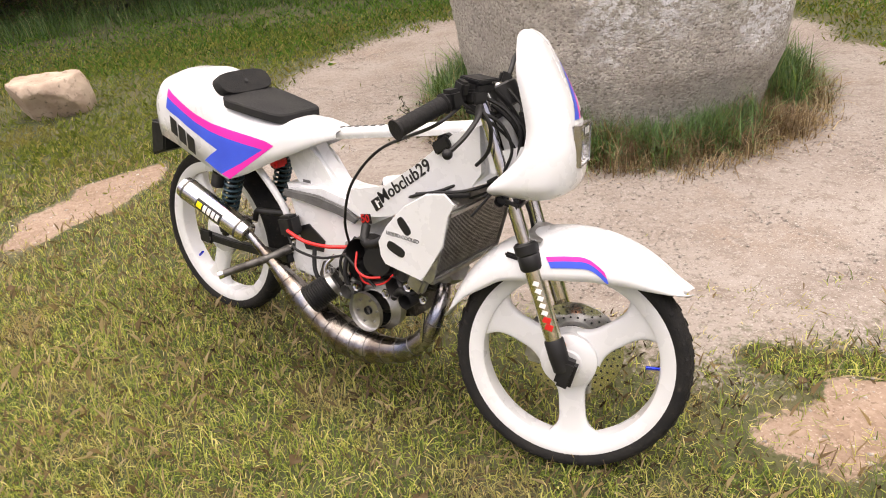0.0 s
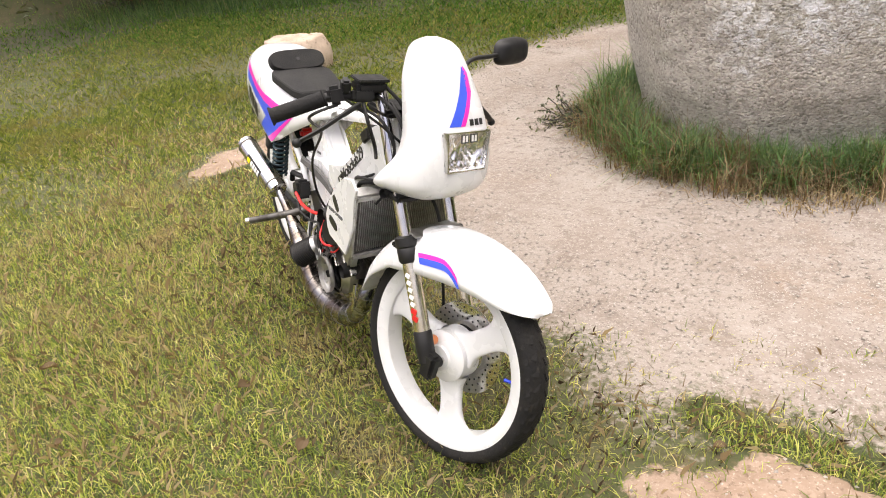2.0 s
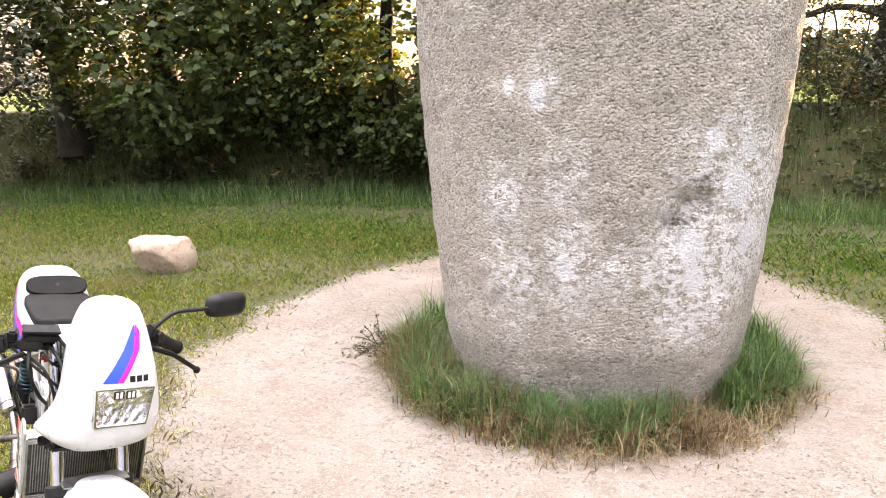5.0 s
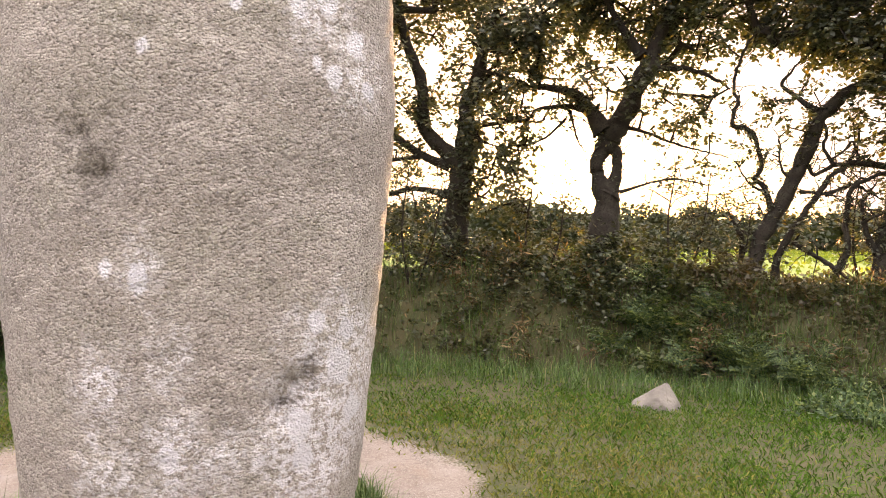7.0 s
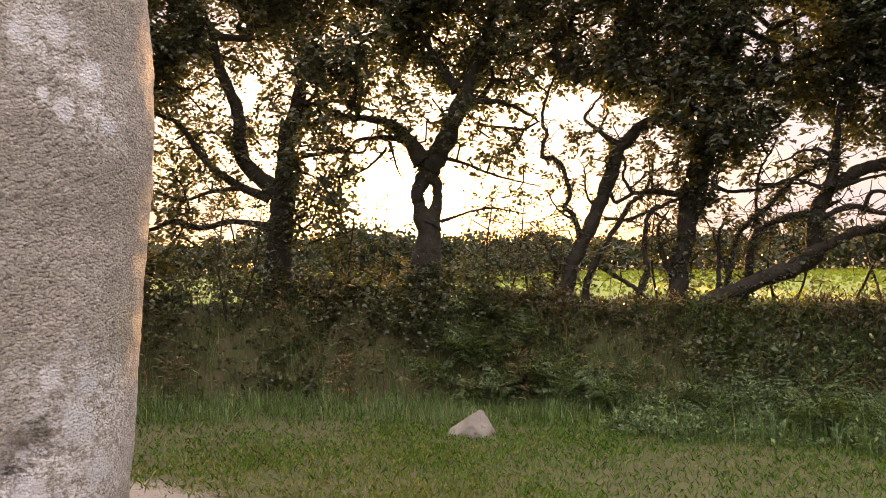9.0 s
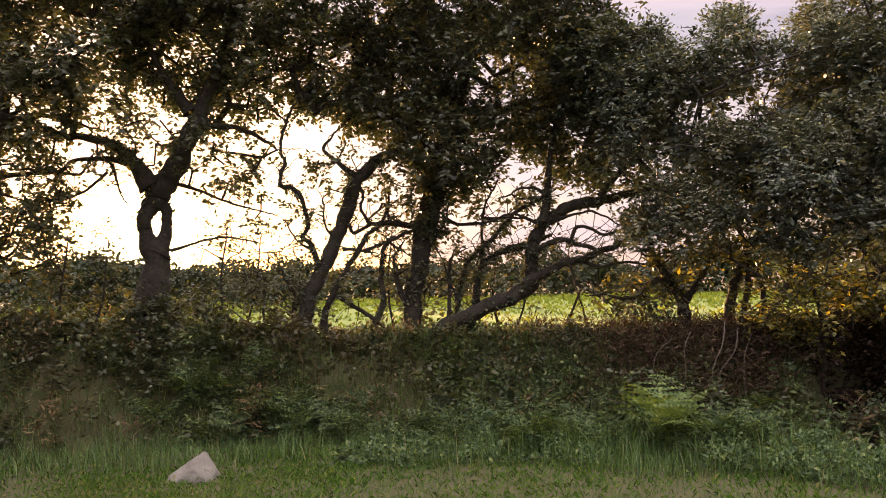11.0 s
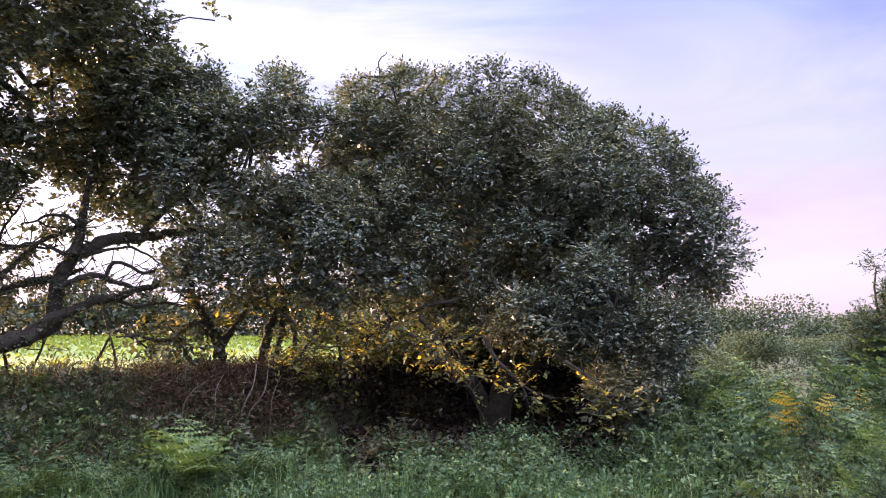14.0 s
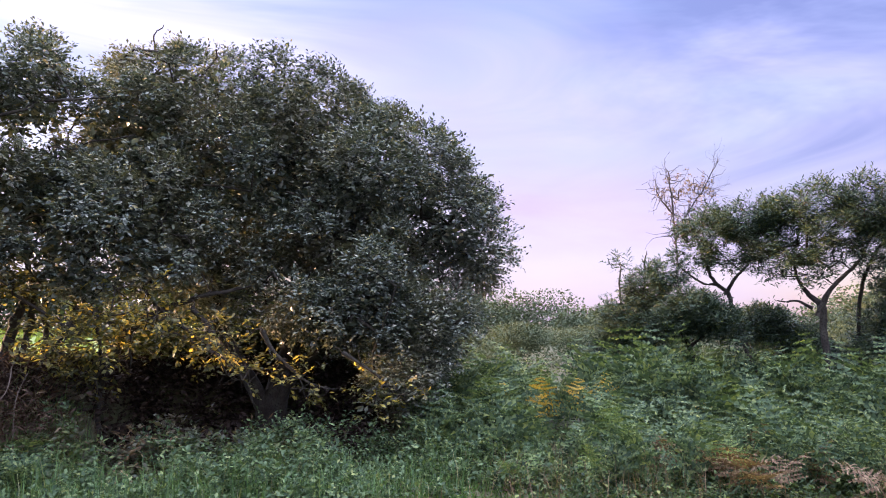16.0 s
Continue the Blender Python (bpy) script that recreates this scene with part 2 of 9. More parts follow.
M_LEAF_BANK = leafy("bank_leaf", [(0.0, (0.02, 0.031, 0.017)), (0.55, (0.05, 0.068, 0.036)), (0.92, (0.11, 0.135, 0.066)), (1.0, (0.17, 0.15, 0.075))], 0.25, 0.45, 0.5, ((0.085, 0.062, 0.035), 0.8, 0.5, 0.66, 0.55))
M_LEAF_DRY = leafy("dry_leaf", [(0.0, (0.09, 0.06, 0.035)), (0.7, (0.17, 0.12, 0.07)), (1.0, (0.3, 0.23, 0.14))], 0.2, 0.8, 0.2)
M_FERN = leafy("fern_frond", [(0.0, (0.028, 0.055, 0.03)), (0.6, (0.08, 0.128, 0.062)), (0.92, (0.15, 0.205, 0.085)), (1.0, (0.24, 0.28, 0.09))], 0.25, 0.6, 0.2)
M_ROOTS = leafy("dead_roots", [(0.0, (0.045, 0.03, 0.022)), (0.8, (0.085, 0.058, 0.04)), (1.0, (0.2, 0.15, 0.1))], 0.1, 0.9, 0.1)
M_STEM = material("dead_stem", (0.085, 0.066, 0.05), 0.85, color2=(0.15, 0.12, 0.092), scale=30, bump=0.5, bump_scale=60)
M_FERN_BRIGHT = leafy("bright_frond", [(0.0, (0.085, 0.145, 0.058)), (0.7, (0.145, 0.215, 0.08)), (1.0, (0.24, 0.3, 0.1))], 0.28, 0.6, 0.2)
M_FERN_YELLOW = leafy("yellow_frond", [(0.0, (0.36, 0.24, 0.035)), (1.0, (0.52, 0.4, 0.07))], 0.35, 0.6, 0.3)
M_GRASS = leafy("grass_blade", [(0.0, (0.035, 0.062, 0.014)), (0.35, (0.125, 0.185, 0.036)), (0.62, (0.25, 0.305, 0.062)), (0.88, (0.42, 0.43, 0.125)), (1.0, (0.62, 0.54, 0.28))], 0.25, 0.6, 0.25, ((0.33, 0.25, 0.14), 3.2, 0.53, 0.7, 0.7))
M_STRAW = leafy("straw", [(0.0, (0.1, 0.072, 0.045)), (0.5, (0.23, 0.17, 0.105)), (1.0, (0.44, 0.36, 0.24))], 0.2, 0.7, 0.3)
M_MEADOW = leafy("meadow_blade", [(0.0, (0.024, 0.056, 0.008)), (0.4, (0.054, 0.138, 0.022)), (0.88, (0.1, 0.215, 0.038)), (1.0, (0.26, 0.27, 0.1))], 0.3, 0.7, 0.15, ((0.13, 0.16, 0.045), 1.4, 0.52, 0.72, 0.35))
M_GRASS_CLEAR = leafy("clearing_grass_blade", [(0.0, (0.06, 0.09, 0.02)), (0.5, (0.125, 0.17, 0.036)), (0.9, (0.21, 0.245, 0.066)), (1.0, (0.34, 0.3, 0.13))], 0.3, 0.65, 0.2, ((0.21, 0.175, 0.085), 1.7, 0.5, 0.68, 0.6))
M_LEAF_HAZEL = leafy("hazel_leaf", [(0.0, (0.045, 0.07, 0.032)), (0.7, (0.09, 0.13, 0.055)), (1.0, (0.16, 0.2, 0.08))], 0.3, 0.5, 0.35)
# litter browns kept very dark: they carry the shade under the sallow
M_SHADE_LITTER = leafy("shade_litter", [(0.0, (0.03, 0.022, 0.018)), (0.8, (0.06, 0.044, 0.034)), (1.0, (0.12, 0.09, 0.065))], 0.0, 0.9, 0.1)
M_GRASS_LONG = leafy("long_grass_blade", [(0.0, (0.035, 0.075, 0.026)), (0.6, (0.085, 0.168, 0.06)), (0.95, (0.15, 0.24, 0.095)), (1.0, (0.32, 0.29, 0.17))], 0.3, 0.55, 0.3)
M_FIELD = leafy("field_grass", [(0.0, (0.12, 0.175, 0.03)), (0.6, (0.165, 0.225, 0.042)), (1.0, (0.24, 0.28, 0.07))], 0.4, 0.6, 0.3)
M_GORSE = leafy("gorse_needle", [(0.0, (0.018, 0.036, 0.022)), (0.7, (0.04, 0.07, 0.042)), (0.95, (0.08, 0.118, 0.05)), (1.0, (0.16, 0.17, 0.04))], 0.1, 0.6, 0.3)

# ---- geometry helpers ----
RNG = np.random.default_rng(7)


def mesh_of(name, verts, faces, mats, smooth=False):
    """A mesh from arrays: vertices n x 3, faces m x k."""
    verts, faces = np.asarray(verts, np.float32), np.asarray(faces, np.int32)
    me = bpy.data.meshes.new(name)
    m, k = faces.shape
    me.vertices.add(len(verts))
    me.vertices.foreach_set("co", verts.ravel())
    me.loops.add(m * k)
    me.loops.foreach_set("vertex_index", faces.ravel())
    me.polygons.add(m)
    me.polygons.foreach_set("loop_start", np.arange(0, m * k, k, dtype=np.int32))
    if smooth:
        me.polygons.foreach_set("use_smooth", np.ones(m, bool))
    for mat in (mats if isinstance(mats, (list, tuple)) else [mats]):
        me.materials.append(mat)
    me.update(calc_edges=True)
    return me


def child(ob, parent):
    ob.parent = parent
    return ob


def fbm(x, y, seed=0.0, octaves=4):
    """Smooth value noise in 0..1 on arrays."""
    x, y = np.asarray(x, float), np.asarray(y, float)
    total, amp, norm = np.zeros(np.broadcast(x, y).shape), 1.0, 0.0
    for o in range(octaves):
        fx, fy = x * 2 ** o + 17.3 * o + seed, y * 2 ** o - 9.1 * o + seed * 1.7
        ix, iy = np.floor(fx), np.floor(fy)
        u, v = fx - ix, fy - iy
        u, v = u * u * (3 - 2 * u), v * v * (3 - 2 * v)

        def h(a, b):
            s = np.sin(a * 127.1 + b * 311.7 + seed * 3.3) * 43758.5453
            return s - np.floor(s)
        total += amp * ((h(ix, iy) * (1 - u) + h(ix + 1, iy) * u) * (1 - v) + (h(ix, iy + 1) * (1 - u) + h(ix + 1, iy + 1) * u) * v)
        norm += amp
        amp *= 0.5
    return total / norm


def step(x, a, b):
    t = np.clip((np.asarray(x, float) - a) / (b - a), 0, 1)
    return t * t * (3 - 2 * t)


# the foot of the hedge bank, round the clearing
HEDGE = np.array([(-16, 5.5), (-6.5, 8.8), (-2.0, 9.9), (2.6, 10.0), (4.8, 9.2), (6.3, 8.2), (8.1, 6.7), (9.3, 4.9), (10.2, 3.0), (10.7, 1.0), (11.4, -3.0), (9.0, -12.0)])


def beyond_hedge(x, y):
    """Distance past the foot of the hedge (inside the clearing: negative), and the way along it."""
    x, y = np.asarray(x, float), np.asarray(y, float)
    best, sign, along, run = np.full(x.shape, 1e9), np.ones(x.shape), np.zeros(x.shape), 0.0
    for a, b in zip(HEDGE[:-1], HEDGE[1:]):
        d = b - a
        n = np.hypot(*d)
        u = np.clip(((x - a[0]) * d[0] + (y - a[1]) * d[1]) / n ** 2, 0, 1)
        dist = np.hypot(x - a[0] - u * d[0], y - a[1] - u * d[1])
        side = d[0] * (y - a[1]) - d[1] * (x - a[0])
        near = dist < best
        best, sign, along = np.where(near, dist, best), np.where(near, np.sign(side), sign), np.where(near, run + u * n, along)
        run += n
    return best * sign, along


EYE2 = (2.5, 0.6)


def cove(x, y):
    """1 in the hollow that runs back into the bank under the sallow."""
    a = np.degrees(np.arctan2(y - EYE2[1], np.asarray(x) - EYE2[0]))
    r = np.hypot(x - EYE2[0], y - EYE2[1])
    return step(a, 3, 8) * (1 - step(a, 23, 28)) * step(r, 7.0, 8.0) * (1 - step(r, 15, 16))


def ground_z(x, y):
    """Height of the ground: trodden clearing, the hedge bank, the field behind it."""
    x, y = np.asarray(x, float), np.asarray(y, float)
    d, _ = beyond_hedge(x, y)
    d = d - 2.3 * cove(x, y)
    top = 0.3 + 0.6 * step(y, 0.6, 3.0) + 0.2 * step(y, 4.0, 8.0) * (1 - 0.8 * step(x, 5.6, 6.8)) + 0.05 * (fbm(x * 0.5, y * 0.5, 3) - 0.5)
    z = top * step(d, 0.0, 1.1) * (1 - 0.85 * step(d, 2.2, 4.0))
    near = np.exp(-((x - 1) ** 2 + (y - 4) ** 2) / 60)
    z = z + (fbm(x * 0.9, y * 0.9, 1) - 0.5) * 0.05 * near + (fbm(x * 4, y * 4, 2) - 0.5) * 0.012 * near
    z = z + 0.03 * np.exp(-((x + 0.55) ** 2 + (y - 2.7) ** 2) / 0.15)
    return z - 0.008 * near


def ground_at(x, y):
    return float(ground_z(np.array([x]), np.array([y]))[0])


def grass_tongue(x, y):
    """The strip of turf left between the gravel and the bare patch by the front wheel."""
    u = np.clip(((x - 1.05) * 0.95 - (y - 2.15) * 0.36) / 0.75, 0, 1)
    d = np.hypot(x - 1.05 - u * 0.72, y - 2.15 + u * 0.27)
    return np.exp(-(d / (0.034 + 0.022 * u)) ** 2)


def path_reach(x, y):
    """Under 1 on the gravel ring round the stone."""
    a = np.arctan2(y - 4.75, x - 0.9)
    r = np.hypot((x - 0.9) / 1.93, (y - 4.75) / 2.5)
    lift = 0.10 * np.exp(-((a + 1.15) / 0.45) ** 2)
    return r / (1 + lift) + (fbm(x * 2.2, y * 2.2, 5) - 0.5) * 0.16 + 0.6 * grass_tongue(x, y) + 0.06 * np.exp(-((x - 0.5) ** 2 + (y - 2.38) ** 2) / 0.08)


def bare_reach(x, y):
    """Under 1 on the patches of bare earth in the grass."""
    w = (fbm(x * 3.1, y * 3.1, 8) - 0.5) * 1.35
    near = np.hypot((x - 1.42) / 0.36, (y - 1.83) / 0.19) + 0.9 * grass_tongue(x, y)
    left = np.hypot((x + 1.55 - 0.35 * (y - 3.7)) / 0.21, (y - 3.68) / 0.46)
    return np.minimum(near, left) + w


STONE_C = (1.12, 4.72)


def stone_reach(x, y):
    return np.hypot((x - STONE_C[0]) / 0.92, (y - STONE_C[1]) / 1.05)


def grid_coords(lo, hi, fine, reach):
    mid = list(np.arange(lo, hi + 1e-6, fine))
    out, s = [], fine
    while (out[-1] if out else 0) < reach:
        s *= 1.28
        out.append((out[-1] if out else 0) + s)
    return np.array([lo - v for v in reversed(out)] + mid + [hi + v for v in out])


def sheet(name, gx, gy, z, keep, mat, reach=None):
    X, Y = np.meshgrid(gx, gy)
    Z = z(X, Y)
    nx = len(gx)
    i = (np.arange(len(gy) - 1)[:, None] * nx + np.arange(nx - 1)[None, :])
    faces = np.stack([i, i + 1, i + nx + 1, i + nx], -1).reshape(-1, 4)
    verts = np.stack([X, Y, Z], -1).reshape(-1, 3)
    if keep is not None:
        c = verts[faces].mean(1)
        faces = faces[keep(c[:, 0], c[:, 1])]
        used, inv = np.unique(faces, return_inverse=True)
        verts, faces = verts[used], inv.reshape(-1, 4)
    me = mesh_of(name, verts, faces, mat, True)
    if reach is not None:
        me.attributes.new("reach", "FLOAT", "POINT").data.foreach_set("value", reach(verts[:, 0], verts[:, 1]).astype(np.float32))
    return new(name, me)


# ---- the ground ----
ground = sheet("ground", grid_coords(-8, 14, 0.11, 1800), grid_coords(-3, 13, 0.11, 1800), ground_z, None, M_EARTH)
tagged(ground, "grassy earth of a clearing, running out to a field", "ground", kind="structure")
path = sheet("path", np.arange(-1.9, 3.7, 0.035), np.arange(1.4, 8.2, 0.035), lambda x, y: ground_z(x, y) + 0.010 - 0.03 * step(path_reach(x, y), 1.1, 1.22), lambda x, y: path_reach(x, y) < 1.2, M_GRAVEL, path_reach)
tagged(path, "pale trodden gravel ring round the standing stone", "path", kind="structure")
bare = sheet("bare_earth", np.arange(-2.8, 2.4, 0.03), np.arange(0.8, 4.8, 0.03), lambda x, y: ground_z(x, y) + 0.014 - 0.035 * step(bare_reach(x, y), 1.15, 1.35), lambda x, y: bare_reach(x, y) < 1.33, M_BARE, bare_reach)
tagged(bare, "worn patches of bare pinkish earth in the grass", "ground", kind="structure")


def blades(x, y, z, length, width, lean=0.5, bend=0.5, rng=RNG):
    """Grass blades: a bent ribbon of two faces each, n x 3 and m x 4 arrays."""
    n = len(x)
    a = rng.uniform(0, 2 * np.pi, n)
    side = np.stack([-np.sin(a), np.cos(a), np.zeros(n)], -1) * (width * 0.5)[:, None]
    tilt = np.abs(rng.normal(0, lean, n))
    way = np.stack([np.cos(a) * np.sin(tilt), np.sin(a) * np.sin(tilt), np.cos(tilt)], -1)
    t2 = np.clip(tilt + np.abs(rng.normal(bend, 0.25, n)), 0, 1.75)
    way2 = np.stack([np.cos(a) * np.sin(t2), np.sin(a) * np.sin(t2), np.cos(t2)], -1)
    base = np.stack([x, y, z - 0.004], -1)
    mid = base + way * (length * 0.55)[:, None]
    tip = mid + way2 * (length * 0.45)[:, None]
    v = np.stack([base - side, base + side, mid + side * 0.8, mid - side * 0.8, tip + side * 0.15, tip - side * 0.15], 1).reshape(-1, 3)
    o = np.arange(n)[:, None] * 6
    f = np.concatenate([o + [0, 1, 2, 3], o + [3, 2, 4, 5]], 1).reshape(-1, 4)
    return v, f


def slivers(x, y, z, length, width, lean, bend, rng=RNG):
    """Short matted blades, one kinked face each."""
    v, _ = blades(x, y, z, length, width, lean, bend, rng)
    v = v.reshape(-1, 6, 3)[:, [0, 1, 2, 4]]
    return v.reshape(-1, 3), np.arange(len(v) * 4).reshape(-1, 4)


def turf(name, label, boxes, keep, length, width, mat, lean=0.6, bend=0.6, blur=0.3, make=blades):
    xs, ys = [], []
    for x0, x1, y0, y1, dens in boxes:
        n = int((x1 - x0) * (y1 - y0) * dens)
        xs.append(RNG.uniform(x0, x1, n)), ys.append(RNG.uniform(y0, y1, n))
    x, y = np.concatenate(xs), np.concatenate(ys)
    x, y = x + RNG.normal(0, blur, len(x)), y + RNG.normal(0, blur, len(x))
    k = keep(x, y)
    x, y = x[k], y[k]
    n = len(x)
    ln = RNG.uniform(length[0], length[1], n) * (0.6 + 0.8 * fbm(x * 1.7, y * 1.7, 4))
    v, f = make(x, y, ground_z(x, y), ln, RNG.uniform(width[0], width[1], n), lean, bend)
    return tagged(new(name, mesh_of(name, v, f, mat)), label, "grass", kind="stuff")


def lawn(x, y):
    d, _ = beyond_hedge(x, y)
    thin = 0.62 + 0.38 * step(fbm(x * 1.1, y * 1.1, 11), 0.36, 0.55)
    edge = (0.0008 + 0.9992 * step(path_reach(x, y) + 0.25 * (fbm(x * 7, y * 7, 12) - 0.5), 0.9, 1.1)) * (0.06 + 0.94 * step(bare_reach(x, y), 0.7, 1.25))
    return (RNG.uniform(0, 1, len(x)) < thin * edge) & (d < 0.6) & (stone_reach(x, y) > 0.9)


turf("short_grass", "short matted grass with dry straw-coloured blades", [(-2.3, 2.3, 0.8, 2.9, 16500), (-3.0, 3.0, 2.9, 4.2, 8000)], lawn, (0.022, 0.06), (0.0018, 0.0042), M_GRASS, 0.95, 0.8)
turf("thatch", "dead straw-coloured thatch lying flat in the turf", [(-2.2, 2.2, 0.85, 3.2, 3800), (-3.0, 3.0, 3.2, 4.2, 2000)], lawn, (0.03, 0.08), (0.0014, 0.0028), M_STRAW, 1.4, 0.3, 0.2, make=slivers)
turf("near_grass", "short yellowish green grass with dry blades", [(-3.6, 1.0, 4.2, 5.2, 4200), (-6.0, 1.0, 5.2, 7.5, 1500), (-4.5, -2.4, 1.0, 4.2, 3000), (-10, -3.6, 4.2, 6.0, 700), (-10, -4.5, 1.0, 4.2, 500), (-4.5, 3.0, -1.0, 0.8, 900), (-10, 3.0, -5.0, -1.0, 150), (2.2, 5.0, 0.8, 3.5, 900), (1.0, 4.4, 4.2, 6.2, 3400), (-6, 4.6, 6.2, 7.6, 1300)], lawn, (0.03, 0.07), (0.0024, 0.005), M_GRASS_CLEAR, 0.7, 0.6, make=slivers)
turf("meadow_grass", "short grass further out in the clearing", [(-10, -6, 6.0, 9.0, 400), (3.0, 5.0, 4.2, 6.2, 900), (-6, 6, 6.4, 8.0, 1300), (-7, 8, 8.0, 10.2, 1000), (3.0, 10.6, -1, 5.0, 900), (6.0, 11.5, -6, -1, 450), (4, 9, 5, 8, 1300)], lawn, (0.03, 0.08), (0.0028, 0.006), M_MEADOW, 0.6, 0.6, make=slivers)


def worn_edge(x, y):
    """Trodden, straw-littered turf along the border of the gravel and round the bare patch."""
    r = path_reach(x, y) + 0.12 * (fbm(x * 5, y * 5, 13) - 0.5)
    return (r > 0.97) & (r < 1.24) & (RNG.uniform(0, 1, len(x)) < 0.25 + 0.75 * step(fbm(x * 3, y * 3, 14), 0.4, 0.6)) & (stone_reach(x, y) > 1.0) & (bare_reach(x, y) > 1.1)


turf("edge_straw", "brown trodden straw along the edge of the gravel", [(-1.4, 2.2, 1.3, 3.2, 3600)], worn_edge, (0.02, 0.06), (0.0014, 0.003), M_ROOTS, 1.3, 0.4, make=slivers)


def tussocks(name, label, rows, mat, seed):
    """Tufts round the foot of the stone: rows of (bearings from, to, inner, outer reach, tufts, blades each, blade length, lean)."""
    rng = np.random.default_rng(seed)
    vs, fs, n0 = [], [], 0
    for a0, a1, r0, r1, tufts, per, (l0, l1), lean in rows:
        for _ in range(tufts):
            a, r = radians(rng.uniform(a0, a1)), rng.uniform(r0, r1)
            x, y = STONE_C[0] + 0.92 * r * math.cos(a), STONE_C[1] + 1.05 * r * math.sin(a)
            if lean < 0.85 and fbm(np.array([x * 4.5]), np.array([y * 4.5]), 26, 2)[0] < 0.34:
                continue
            n = int(per * rng.uniform(0.4, 1.8))
            px, py = x + rng.normal(0, 0.04, n), y + rng.normal(0, 0.04, n)
            v, f = blades(px, py, ground_z(px, py), rng.uniform(l0 * 0.7, l1 * 1.1) * rng.uniform(0.4, 1.2, n), rng.uniform(0.0026, 0.0064, n), lean, 0.8, rng)
            vs.append(v), fs.append(f + n0)
            n0 += len(v)
    return tagged(new(name, mesh_of(name, np.concatenate(vs), np.concatenate(fs), mat)), label, "grass", kind="stuff")


tussocks("stone_foot_grass", "long green grass tufts round the foot of the stone", [
    (-205, -150, 0.88, 1.08, 50, 70, (0.12, 0.3), 0.75), (-150, -104, 0.9, 1.1, 66, 110, (0.1, 0.28), 0.8), (-104, -62, 0.9, 1.1, 74, 90, (0.08, 0.2), 0.85), (-62, -38, 0.92, 1.08, 22, 60, (0.08, 0.22), 0.6),
    (-38, 5, 0.9, 1.1, 54, 80, (0.12, 0.34), 0.75), (5, 155, 0.9, 1.08, 90, 50, (0.1, 0.25), 0.6)], M_GRASS_LONG, 23)
tussocks("stone_foot_dead_grass", "brown dead grass among the tufts by the stone", [(-165, -95, 0.9, 1.16, 74, 70, (0.08, 0.26), 0.9), (-100, -50, 0.95, 1.16, 56, 60, (0.08, 0.2), 0.95), (-60, 0, 0.95, 1.15, 30, 50, (0.08, 0.24), 0.9)], M_LEAF_DRY, 25)
tussocks("stone_foot_straw", "dry straw-coloured grass fringe before the stone", [
    (-125, -88, 1.05, 1.2, 30, 40, (0.05, 0.12), 1.1), (-88, -40, 1.06, 1.26, 70, 55, (0.05, 0.13), 1.1), (-40, -10, 1.1, 1.25, 22, 45, (0.05, 0.13), 1.0), (-180, -125, 1.05, 1.2, 22, 40, (0.05, 0.14), 1.0)], M_STRAW, 24)


def verge(x, y):
    d, _ = beyond_hedge(x, y)
    return ((cove(x, y) < 0.5) | (d < -0.1)) & (d > -0.7 - 0.9 * fbm(x * 0.9, y * 0.9, 31)) & (d < 1.0)


turf("verge_grass", "taller green grass along the foot of the hedge bank", [(-8, 3, 7.6, 11, 500), (3, 12, -2.5, 10.5, 480)], verge, (0.1, 0.32), (0.004, 0.009), M_GRASS_LONG, 0.4, 0.6)


def stones(name, label, n, area, keep, size, mat, group=""):
    x, y = RNG.uniform(area[0], area[1], n), RNG.uniform(area[2], area[3], n)
    k = keep(x, y)
    x, y = x[k], y[k]
    n = len(x)
    s = size[0] * (size[1] / size[0]) ** (RNG.uniform(0, 1, n) ** 2.2)
    base = np.array([(1, 0, 0), (0, 1, 0), (-1, 0, 0), (0, -1, 0), (0.1, 0.1, 0.45), (0, 0, -0.5)], float)
    v = base[None] * (1 + RNG.uniform(-0.35, 0.35, (n, 6, 1))) * s[:, None, None]
    a = RNG.uniform(0, 6.28, n)
    vx = v[..., 0] * np.cos(a)[:, None] - v[..., 1] * np.sin(a)[:, None]
    vy = v[..., 0] * np.sin(a)[:, None] + v[..., 1] * np.cos(a)[:, None]
    v = np.stack([vx + x[:, None], vy + y[:, None], v[..., 2] + (ground_z(x, y) + 0.013)[:, None]], -1).reshape(-1, 3)
    o = np.arange(n)[:, None] * 6
    f = np.concatenate([o + t for t in ([0, 1, 4], [1, 2, 4], [2, 3, 4], [3, 0, 4], [1, 0, 5], [2, 1, 5], [3, 2, 5], [0, 3, 5])], 1).reshape(-1, 3)
    return tagged(new(name, mesh_of(name, v, f, mat)), label, "gravel", kind="stuff")


M_PEBBLE = leafy("pebble", [(0.0, (0.23, 0.2, 0.18)), (0.3, (0.3, 0.268, 0.24)), (0.8, (0.37, 0.33, 0.295)), (1.0, (0.5, 0.46, 0.42))], 0.0, 0.85, 0.3)
stones("gravel", "small loose pebbles and grit on the path", 70000, (-1.4, 3.2, 1.8, 7.6), lambda x, y: ((path_reach(x, y) < 1.03) | (bare_reach(x, y) < 0.8)) & (stone_reach(x, y) > 0.95) & (RNG.uniform(0, 1, len(x)) < 0.06 + 0.94 * step(fbm(x * 2.4, y * 2.4, 41), 0.47, 0.6)), (0.0022, 0.0075), M_PEBBLE)

stones("bare_grit", "small stones and crumbs on the bare earth", 11000, (-2.4, 2.2, 1.2, 4.6), lambda x, y: bare_reach(x, y) < 1.08, (0.0022, 0.013), M_PEBBLE)

# ---- the standing stone ----
M_STONE = bpy.data.materials.new("granite")


